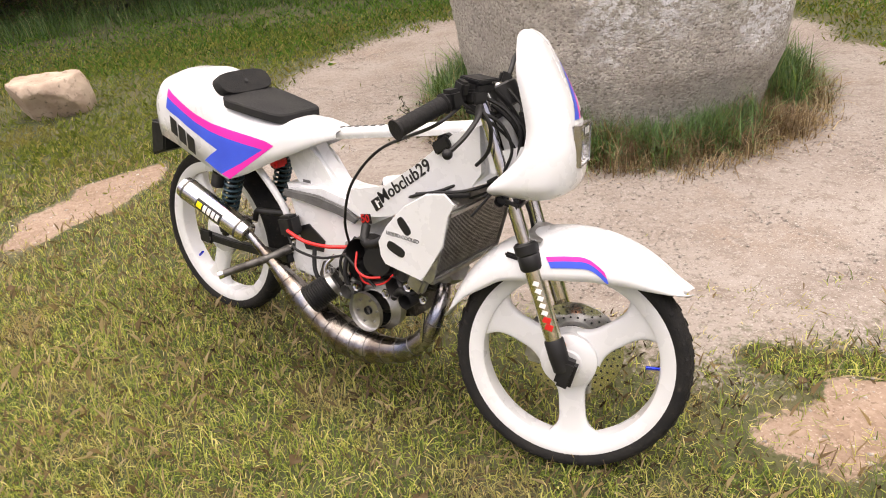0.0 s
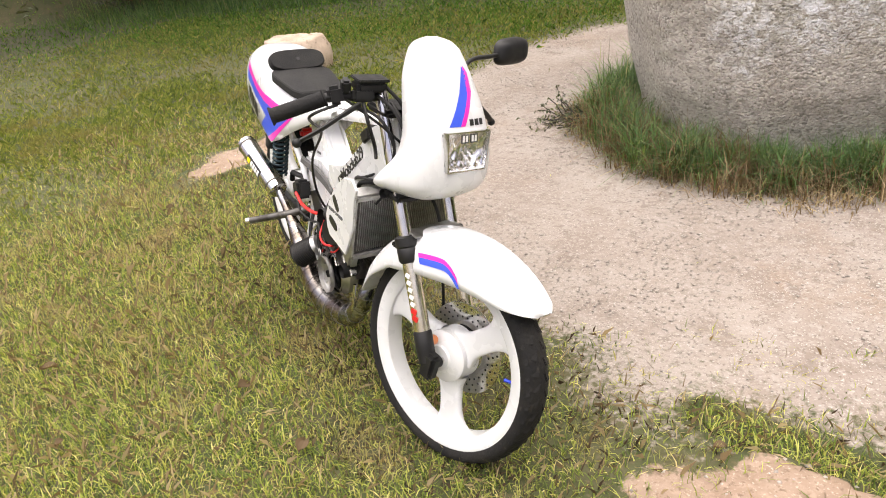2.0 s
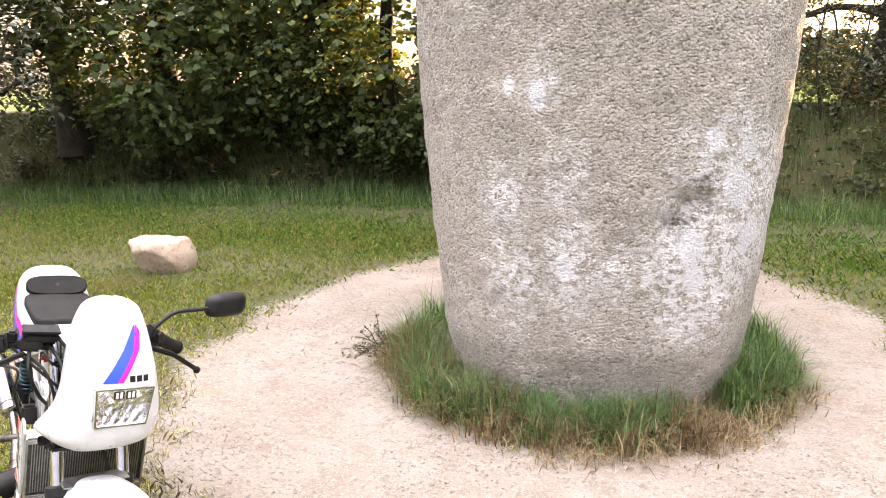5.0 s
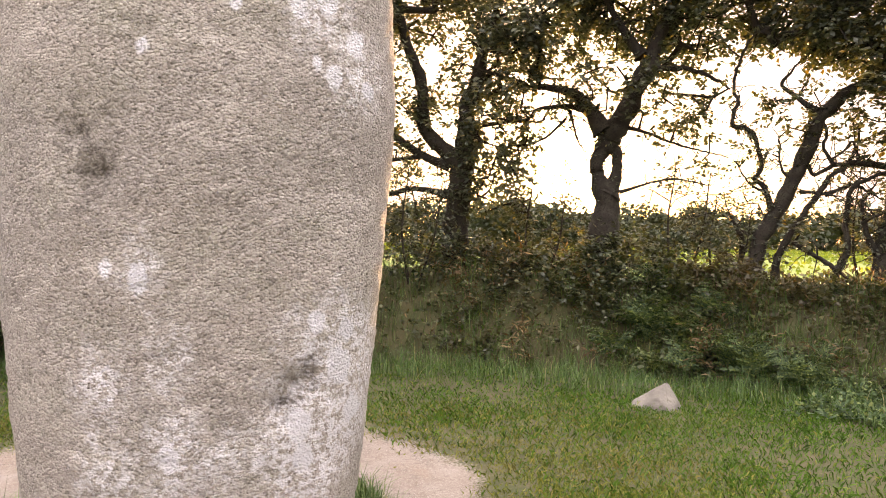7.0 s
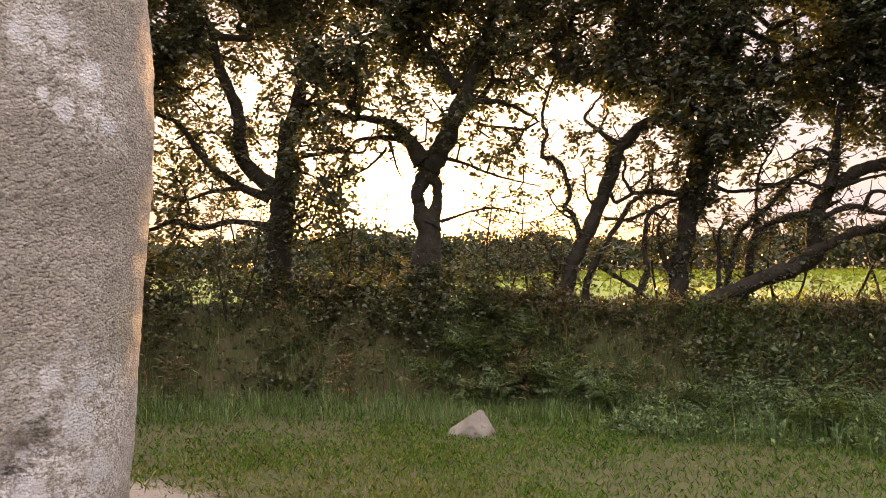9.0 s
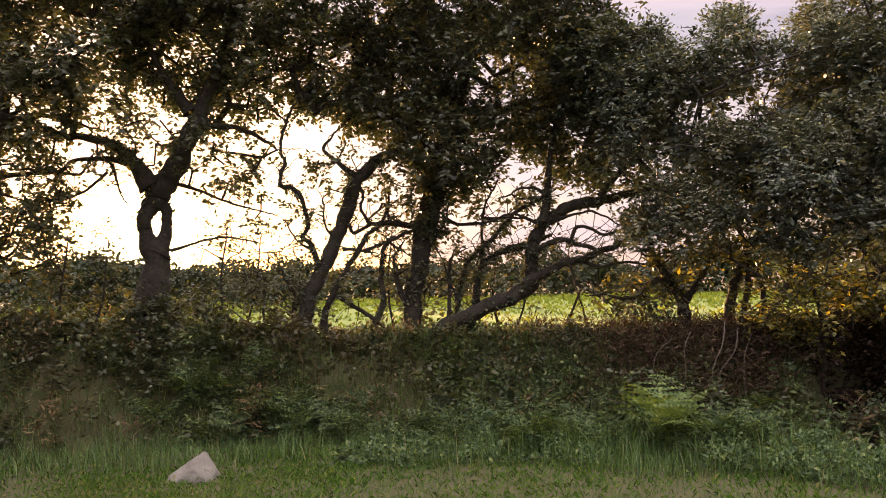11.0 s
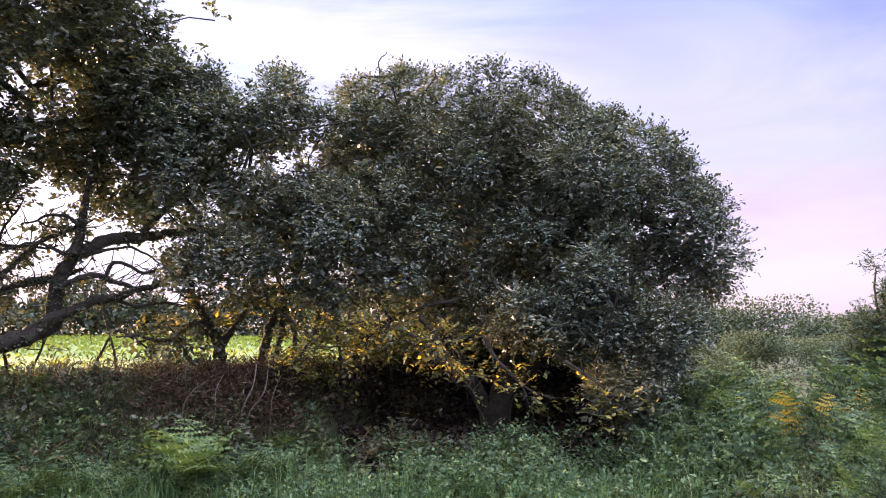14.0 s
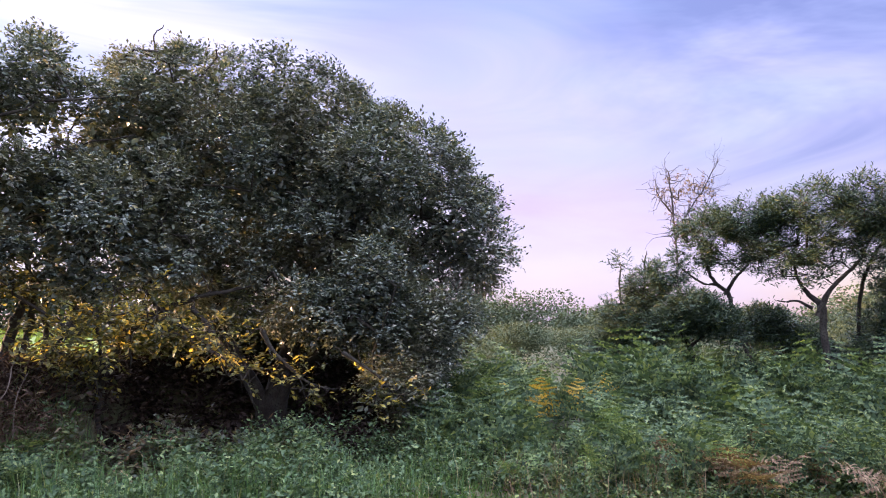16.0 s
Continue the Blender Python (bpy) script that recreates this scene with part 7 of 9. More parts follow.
# row of small oaks on the bank, west to east
tree("oak_tree", "gnarled oak on the hedge bank, dark against the sun", "tree",
     [rooted((84.7, 10.90, 1.33, 0.196), (84.6, 10.90, 1.90, 0.180), (84.4, 10.90, 2.39, 0.164), (84.4, 10.90, 2.75, 0.181), (84.3, 10.90, 3.08, 0.132), (84.5, 10.90, 3.44, 0.116), (83.7, 10.90, 3.86, 0.100), (83.1, 10.90, 4.35, 0.076), (82.1, 10.90, 4.94, 0.051)),
      stem((84.6, 10.90, 2.67, 0.132), (86.0, 10.90, 2.91, 0.107), (87.2, 10.90, 3.10, 0.099), (87.5, 10.90, 3.47, 0.091), (87.9, 10.90, 3.86, 0.083), (88.9, 10.90, 4.30, 0.067), (89.7, 10.90, 4.85, 0.051)),
      stem((85.3, 10.90, 2.59, 0.057), (87.5, 10.90, 2.77, 0.057), (89.6, 10.90, 3.05, 0.049), (90.8, 10.90, 3.38, 0.041), (91.9, 10.90, 3.66, 0.033), (93.7, 10.90, 3.76, 0.025)),
      stem((85.3, 10.90, 2.18, 0.049), (87.9, 10.90, 2.27, 0.041), (90.3, 10.90, 2.17, 0.041), (91.9, 10.90, 2.25, 0.033), (93.6, 10.90, 2.13, 0.024)),
      stem((84.1, 10.90, 3.15, 0.041), (82.1, 10.90, 3.24, 0.033), (80.3, 10.90, 3.28, 0.025), (78.6, 10.90, 3.25, 0.017), (77.7, 10.90, 3.40, 0.013)),
      stem((83.9, 10.90, 3.77, 0.042), (82.1, 10.90, 3.95, 0.034), (80.0, 10.90, 4.00, 0.025), (77.8, 10.90, 3.88, 0.017)),
      stem((87.6, 10.90, 2.74, 0.033), (89.7, 10.90, 2.65, 0.025), (91.3, 10.90, 2.53, 0.020), (92.9, 10.90, 2.60, 0.016))],
     [puff(87.6, 10.90, 4.88, 1.00, 1.11, 0.60), puff(82.6, 10.90, 4.69, 0.90, 0.85, 0.68), puff(90.5, 10.90, 4.28, 0.70, 0.75, 0.46, 0.8), puff(80.4, 10.90, 3.87, 0.50, 0.50, 0.42, 0.6), puff(89.7, 10.90, 3.33, 0.50, 0.58, 0.37, 0.5), puff(90.1, 10.90, 2.61, 0.60, 0.65, 0.37, 0.6), puff(81.8, 10.60, 2.21, 0.50, 0.44, 0.48, 1.3), puff(82.6, 10.90, 4.19, 0.50, 0.51, 0.42, 0.6), puff(89.7, 10.90, 1.98, 0.50, 0.57, 0.24, 0.7), puff(93.3, 10.90, 4.78, 0.80, 0.76, 0.85), puff(84.7, 10.90, 5.90, 1.20, 1.67, 0.70), puff(86.0, 10.90, 3.35, 0.40, 0.33, 0.33, 0.5)],
     900, 48, (0.06, 0.11), 0.14, M_LEAF_OAK, 11, gap=0.36, twigs=70, ivy=500, narrow=0.55)
tree("oak_tree", "oak with a hole through its twisted trunk, before the sun", "tree",
     [rooted((73.8, 10.40, 1.50, 0.212), (73.7, 10.40, 1.83, 0.188), (73.6, 10.40, 2.15, 0.173), (74.3, 10.40, 2.48, 0.094), (74.5, 10.40, 2.70, 0.087), (74.1, 10.40, 2.95, 0.134), (73.7, 10.40, 3.16, 0.159), (72.6, 10.40, 3.53, 0.143), (71.4, 10.40, 3.95, 0.121), (70.8, 10.40, 4.30, 0.097), (69.6, 10.40, 4.74, 0.074), (68.6, 10.40, 5.26, 0.050)),
      stem((73.5, 10.40, 2.19, 0.126), (72.9, 10.40, 2.47, 0.071), (72.7, 10.40, 2.71, 0.067), (73.2, 10.40, 2.91, 0.087), (73.7, 10.40, 3.07, 0.095)),
      stem((73.9, 10.40, 3.07, 0.119), (75.0, 10.40, 3.36, 0.095), (76.1, 10.40, 3.56, 0.072), (77.8, 10.40, 3.65, 0.048), (79.6, 10.40, 3.67, 0.032), (81.3, 10.40, 3.82, 0.024), (82.9, 10.40, 3.87, 0.016)),
      stem((75.3, 10.40, 3.37, 0.040), (77.0, 10.40, 3.41, 0.032), (78.8, 10.40, 3.37, 0.024), (79.6, 10.40, 3.23, 0.020), (81.2, 10.40, 3.22, 0.016)),
      stem((76.4, 10.40, 3.35, 0.024), (76.1, 10.40, 3.17, 0.016), (75.8, 10.40, 2.97, 0.013), (75.3, 10.40, 2.83, 0.008)),
      stem((71.2, 10.40, 4.07, 0.081), (72.1, 10.40, 4.32, 0.065), (72.8, 10.40, 4.58, 0.049), (73.8, 10.40, 4.98, 0.033), (74.9, 10.40, 5.37, 0.025)),
      stem((72.7, 10.40, 3.14, 0.032), (71.1, 10.40, 3.05, 0.024), (69.1, 10.40, 2.90, 0.016), (67.1, 10.40, 2.79, 0.012), (65.3, 10.40, 2.69, 0.008)),
      stem((72.6, 10.40, 2.23, 0.024), (70.9, 10.40, 2.32, 0.016), (68.8, 10.40, 2.40, 0.016), (66.5, 10.40, 2.32, 0.008)),
      stem((71.5, 10.40, 3.88, 0.048), (69.5, 10.40, 3.89, 0.040), (67.5, 10.40, 3.83, 0.032), (65.8, 10.40, 3.65, 0.024)),
      stem((76.7, 10.40, 3.24, 0.016), (78.1, 10.40, 3.01, 0.016), (79.5, 10.40, 2.89, 0.012), (81.2, 10.40, 2.87, 0.009))],
     [puff(79.2, 10.40, 4.61, 1.10, 1.30, 0.73), puff(71.4, 10.40, 4.98, 1.10, 1.32, 0.82), puff(73.0, 10.40, 3.79, 0.80, 0.96, 0.44), puff(67.4, 10.40, 4.18, 0.70, 0.73, 0.48, 0.9), puff(81.9, 10.40, 3.15, 0.60, 0.55, 0.40, 0.7), puff(78.2, 10.40, 3.44, 0.40, 0.64, 0.28, 0.4), puff(68.7, 10.40, 3.40, 0.50, 0.68, 0.28, 0.6), puff(67.7, 10.40, 2.83, 0.40, 0.55, 0.22, 0.55), puff(69.1, 10.40, 2.32, 0.35, 0.55, 0.17, 0.45), puff(81.2, 10.40, 2.54, 0.50, 0.39, 0.31, 0.7), puff(81.9, 10.40, 3.92, 0.80, 0.64, 0.56, 0.8), puff(74.5, 10.40, 5.83, 1.20, 1.69, 0.76), puff(65.7, 10.40, 3.10, 0.30, 0.32, 0.32, 0.4)],
     950, 48, (0.06, 0.11), 0.13, M_LEAF_OAK, 12, gap=0.36, twigs=90, ivy=350, narrow=0.55)
tree("oak_tree", "slender leaning oak with bare twisting limbs and side stems", "tree",
     [rooted((63.3, 10.15, 1.19, 0.123), (63.0, 10.15, 1.45, 0.107), (62.8, 10.15, 1.67, 0.100), (61.9, 10.15, 2.01, 0.100), (60.9, 10.15, 2.38, 0.092), (60.0, 10.15, 2.73, 0.100), (59.6, 10.15, 3.06, 0.093), (58.6, 10.15, 3.30, 0.078), (56.8, 10.15, 3.46, 0.070), (55.1, 10.15, 3.72, 0.063), (52.9, 10.15, 4.15, 0.055), (51.5, 10.15, 4.70, 0.040)),
      stem((62.0, 10.15, 1.99, 0.038), (62.6, 10.15, 2.30, 0.032), (63.2, 10.15, 2.39, 0.031), (62.8, 10.15, 2.55, 0.031), (63.0, 10.15, 2.75, 0.031), (63.4, 10.15, 2.96, 0.031), (64.0, 10.15, 3.07, 0.031), (64.7, 10.15, 3.11, 0.031), (64.6, 10.15, 3.26, 0.027), (64.3, 10.15, 3.41, 0.025), (64.6, 10.15, 3.59, 0.022), (64.4, 10.15, 3.83, 0.020), (63.6, 10.15, 4.14, 0.016)),
      rooted((61.7, 10.15, 1.22, 0.054), (61.4, 10.15, 1.40, 0.046), (60.6, 10.15, 1.66, 0.046), (59.7, 10.15, 1.92, 0.038), (58.8, 10.15, 2.17, 0.038), (58.3, 10.15, 2.34, 0.027), (57.4, 10.15, 2.47, 0.023), (57.0, 10.15, 2.64, 0.019), (56.6, 10.15, 2.91, 0.015)),
      stem((58.6, 10.15, 2.19, 0.027), (57.7, 10.15, 2.25, 0.023), (56.8, 10.15, 2.30, 0.023), (56.1, 10.15, 2.22, 0.015)),
      rooted((57.9, 10.05, 1.16, 0.053), (57.5, 10.05, 1.33, 0.046), (57.2, 10.05, 1.54, 0.038), (57.3, 10.05, 1.84, 0.038), (57.2, 10.05, 2.12, 0.030), (56.7, 10.05, 2.29, 0.030), (55.9, 10.05, 2.36, 0.023), (54.4, 10.05, 2.47, 0.019)),
      stem((60.6, 10.05, 1.59, 0.023), (60.0, 10.05, 1.53, 0.027), (58.9, 10.05, 1.42, 0.027), (57.7, 10.05, 1.30, 0.030)),
      rooted((55.4, 10.05, 1.23, 0.061), (55.4, 10.05, 1.45, 0.053), (56.0, 10.05, 1.68, 0.038), (56.4, 10.05, 1.91, 0.030), (56.6, 10.05, 2.14, 0.023), (56.2, 10.05, 2.25, 0.019)),
      stem((56.4, 10.05, 1.83, 0.019), (55.6, 10.05, 1.91, 0.015), (54.8, 10.05, 2.00, 0.012)),
      stem((59.7, 10.15, 2.55, 0.023), (59.4, 10.15, 2.43, 0.023), (58.7, 10.15, 2.49, 0.023), (57.8, 10.15, 2.56, 0.031), (56.2, 10.15, 2.56, 0.038), (54.1, 10.15, 2.50, 0.046)),
      stem((58.1, 10.15, 2.56, 0.023), (58.7, 10.15, 2.76, 0.019), (58.4, 10.15, 2.92, 0.019), (58.7, 10.15, 3.15, 0.015)),
      stem((60.2, 10.15, 2.22, 0.023), (59.4, 10.15, 2.23, 0.019), (58.7, 10.15, 2.20, 0.015)),
      rooted((63.9, 10.45, 1.33, 0.039), (63.8, 10.45, 1.58, 0.035), (64.2, 10.45, 1.75, 0.028), (64.4, 10.45, 1.89, 0.020)),
      stem((62.7, 10.15, 2.24, 0.015), (63.6, 10.15, 2.34, 0.012), (64.2, 10.15, 2.54, 0.009)),
      stem((59.3, 10.15, 3.23, 0.039), (60.4, 10.15, 3.38, 0.031), (61.6, 10.15, 3.59, 0.023), (60.8, 10.15, 3.77, 0.016)),
      stem((56.6, 10.15, 2.60, 0.019), (57.0, 10.15, 2.84, 0.015), (57.9, 10.15, 2.68, 0.014)),
      stem((60.5, 10.15, 2.31, 0.023), (61.5, 10.15, 2.54, 0.015), (61.6, 10.15, 2.84, 0.012))],
     [puff(60.7, 10.15, 4.78, 1.00, 1.04, 0.72), puff(60.4, 10.15, 3.42, 0.40, 0.51, 0.25, 0.6), puff(58.3, 10.15, 3.07, 0.40, 0.46, 0.27, 0.5), puff(65.0, 10.15, 4.44, 0.70, 0.72, 0.48, 0.8), puff(56.0, 10.15, 4.39, 0.90, 0.87, 0.71), puff(63.8, 10.15, 3.54, 0.25, 0.27, 0.14, 0.5), puff(61.5, 10.15, 2.84, 0.35, 0.35, 0.39, 0.35), puff(59.3, 10.15, 5.73, 1.10, 1.32, 0.74), puff(56.6, 10.15, 2.76, 0.35, 0.39, 0.31, 0.4), puff(60.5, 10.15, 1.59, 0.30, 0.38, 0.23, 0.35), puff(56.7, 10.15, 1.76, 0.30, 0.31, 0.31, 0.3)],
     820, 44, (0.06, 0.105), 0.13, M_LEAF_OAK, 13, gap=0.44, twigs=150, ivy=700, narrow=0.55, r0=0.009)
tree("oak_tree", "ivy-clad oak trunk with a dense dark crown", "tree",
     [rooted((55.0, 10.10, 1.11, 0.138), (54.7, 10.10, 1.37, 0.114), (54.6, 10.10, 1.64, 0.122), (54.1, 10.10, 1.98, 0.130), (53.8, 10.10, 2.36, 0.138), (53.1, 10.10, 2.74, 0.146), (52.3, 10.10, 3.20, 0.154), (51.6, 10.10, 3.66, 0.140), (50.9, 10.10, 4.13, 0.110), (50.1, 10.10, 4.67, 0.072), (49.3, 10.10, 5.30, 0.049)),
      stem((52.5, 10.10, 2.62, 0.031), (51.4, 10.10, 2.52, 0.023), (50.1, 10.10, 2.48, 0.023), (49.0, 10.10, 2.51, 0.015)),
      rooted((52.3, 10.10, 1.25, 0.031), (52.2, 10.10, 1.67, 0.027), (52.2, 10.10, 1.97, 0.023), (51.9, 10.10, 2.12, 0.015), (51.2, 10.10, 2.20, 0.011)),
      rooted((51.6, 10.10, 1.28, 0.027), (51.6, 10.10, 1.51, 0.023), (52.1, 10.10, 1.74, 0.019), (52.3, 10.10, 1.91, 0.015)),
      rooted((51.6, 10.10, 1.27, 0.034), (51.4, 10.10, 1.51, 0.031), (51.0, 10.10, 1.81, 0.031), (50.5, 10.10, 2.04, 0.031), (49.7, 10.10, 2.19, 0.031), (48.7, 10.10, 2.34, 0.031), (47.7, 10.10, 2.53, 0.031), (46.5, 10.10, 2.71, 0.027), (44.9, 10.10, 2.85, 0.023)),
      rooted((50.6, 10.10, 1.27, 0.061), (50.3, 10.10, 1.47, 0.053), (50.0, 10.10, 1.73, 0.053), (49.6, 10.10, 1.96, 0.046), (48.9, 10.10, 2.10, 0.038), (48.0, 10.10, 2.17, 0.038), (46.9, 10.10, 2.25, 0.046), (46.2, 10.10, 2.30, 0.046)),
      stem((49.6, 10.10, 2.00, 0.023), (49.6, 10.10, 2.27, 0.019), (49.6, 10.10, 2.50, 0.019), (49.3, 10.10, 2.80, 0.015), (48.6, 10.10, 3.05, 0.015)),
      stem((52.2, 10.10, 3.28, 0.077), (53.4, 10.10, 3.59, 0.062), (55.1, 10.10, 3.87, 0.047), (56.9, 10.10, 4.07, 0.031)),
      stem((51.6, 10.10, 3.66, 0.070), (49.5, 10.10, 3.93, 0.055), (47.2, 10.10, 4.11, 0.039), (45.1, 10.10, 4.20, 0.024)),
      stem((49.6, 10.10, 2.59, 0.019), (48.2, 10.10, 2.58, 0.019), (47.0, 10.10, 2.55, 0.015))],
     [puff(52.1, 9.90, 3.55, 0.80, 0.80, 0.65, 1.2), puff(49.3, 10.10, 4.75, 1.10, 1.12, 0.72), puff(55.1, 10.10, 3.13, 0.40, 0.35, 0.35, 0.7), puff(45.9, 10.10, 4.25, 0.90, 0.87, 0.71), puff(56.6, 10.10, 2.64, 0.30, 0.31, 0.21, 0.4), puff(54.0, 10.05, 2.13, 0.20, 0.20, 0.65, 3), puff(54.5, 10.05, 1.52, 0.18, 0.17, 0.30, 3), puff(53.0, 10.05, 2.81, 0.26, 0.26, 0.46, 2.5), puff(48.3, 10.10, 2.87, 0.40, 0.54, 0.35, 0.35), puff(49.6, 10.10, 5.70, 1.20, 1.48, 0.66), puff(50.6, 10.10, 1.89, 0.30, 0.46, 0.38, 0.3)],
     820, 48, (0.06, 0.105), 0.12, M_LEAF_OAK, 14, gap=0.42, twigs=90, ivy=1500, narrow=0.55, r0=0.009)
tree("oak_tree", "oak leaning low over the bank with long bare boughs", "tree",
     [rooted((52.7, 9.90, 1.15, 0.097), (50.7, 9.90, 1.31, 0.097), (49.0, 9.90, 1.45, 0.105), (47.4, 9.90, 1.59, 0.112), (46.4, 9.90, 1.73, 0.105), (46.3, 9.90, 2.00, 0.090), (45.9, 9.90, 2.26, 0.090), (45.1, 9.90, 2.49, 0.083), (43.8, 9.90, 2.66, 0.083), (42.3, 9.90, 2.75, 0.075), (40.6, 9.90, 2.81, 0.060), (38.9, 9.90, 2.86, 0.045), (36.7, 9.90, 2.89, 0.030)),
      stem((46.4, 9.90, 1.70, 0.067), (44.8, 9.90, 1.83, 0.060), (43.3, 9.90, 1.96, 0.060), (42.2, 9.90, 1.98, 0.052), (41.0, 9.90, 2.05, 0.045), (39.7, 9.90, 2.13, 0.038), (38.4, 9.90, 2.23, 0.030), (37.0, 9.90, 2.34, 0.023)),
      stem((44.9, 9.90, 2.52, 0.060), (44.5, 9.90, 2.75, 0.053), (44.4, 9.90, 3.05, 0.045), (44.1, 9.90, 3.42, 0.038), (43.6, 9.90, 3.84, 0.031), (42.9, 9.90, 4.32, 0.023)),
      stem((45.9, 9.90, 2.07, 0.037), (45.0, 9.90, 2.16, 0.037), (43.7, 9.90, 2.23, 0.038), (42.4, 9.90, 2.14, 0.030), (41.4, 9.90, 2.05, 0.030)),
      stem((42.9, 9.90, 2.19, 0.023), (42.4, 9.90, 2.43, 0.023), (41.3, 9.90, 2.43, 0.023), (40.3, 9.90, 2.35, 0.019), (39.2, 9.90, 2.39, 0.015)),
      stem((43.7, 9.90, 2.54, 0.023), (42.4, 9.90, 2.59, 0.015), (41.0, 9.90, 2.62, 0.015), (39.4, 9.90, 2.49, 0.011)),
      stem((40.6, 9.90, 2.81, 0.038), (39.3, 9.90, 3.08, 0.030), (37.6, 9.90, 3.36, 0.023), (36.4, 9.90, 3.64, 0.015)),
      stem((42.1, 9.90, 1.98, 0.022), (40.8, 9.90, 1.91, 0.022), (39.2, 9.90, 1.94, 0.019), (37.1, 9.90, 1.90, 0.015)),
      stem((42.9, 9.90, 1.98, 0.015), (42.5, 9.90, 1.70, 0.015), (41.3, 9.90, 1.55, 0.015), (39.7, 9.90, 1.36, 0.011)),
      stem((45.1, 9.90, 2.46, 0.023), (46.4, 9.90, 2.58, 0.019), (47.5, 9.90, 2.62, 0.015), (48.8, 9.90, 2.51, 0.011)),
      stem((44.5, 9.90, 2.83, 0.023), (45.5, 9.90, 2.98, 0.019), (46.8, 9.90, 2.99, 0.015), (47.9, 9.90, 2.89, 0.011))],
     [puff(42.6, 9.90, 3.64, 0.80, 0.84, 0.61), puff(40.3, 9.90, 4.44, 0.90, 0.86, 0.62), puff(37.7, 9.90, 3.21, 0.90, 0.83, 0.65), puff(46.1, 9.90, 3.06, 0.40, 0.57, 0.29, 0.5), puff(40.7, 9.90, 2.47, 0.45, 0.56, 0.30, 0.45), puff(35.8, 9.90, 2.39, 0.60, 0.68, 0.45, 0.8), puff(40.1, 9.80, 1.66, 0.35, 0.3, 0.24, 0.8), puff(37.6, 9.70, 1.68, 0.40, 0.44, 0.33, 0.8), puff(44.2, 9.90, 5.23, 0.70, 0.6, 0.5, 0.6), puff(40.3, 9.90, 4.75, 0.60, 0.45, 0.45, 0.8), puff(43.0, 9.90, 5.40, 0.70, 0.5, 0.45, 0.7), puff(35.4, 9.90, 5.6, 0.2, 0.2, 0.14, 0.5)],
     820, 48, (0.06, 0.105), 0.13, M_LEAF_OAK, 15, gap=0.38, twigs=140, ivy=700, narrow=0.5, r0=0.009)
# thin saplings and twigs in the hedge between the oaks
for i, (az, h, leafy_per) in enumerate([(79, 1.3, 16), (68.5, 1.5, 12), (65.5, 1.1, 16), (56.2, 1.5, 9), (48.2, 1.2, 9), (88.5, 1.4, 16)]):
    tree("hedge_sapling", "thin twiggy sapling in the hedge between the oaks", "sapling", [limb((az, 9.4, 0.95, 0.02), (az + 0.6, 9.4, 0.95 + h * 0.5, 0.014), (az + 0.2, 9.4, 0.95 + h, 0.008)), limb((az - 0.6, 9.4, 0.95, 0.016), (az - 1.8, 9.4, 0.95 + h * 0.45, 0.012), (az - 2.2, 9.3, 0.95 + h * 0.9, 0.007))],
         [blob(az - 0.6, 9.4, 1.05 + h * 0.7, 0.55, 0.4, h * 0.42)], 70, leafy_per, (0.04, 0.075), 0.1, M_LEAF_OAK, 70 + i, r0=0.005, hollow=0.2)
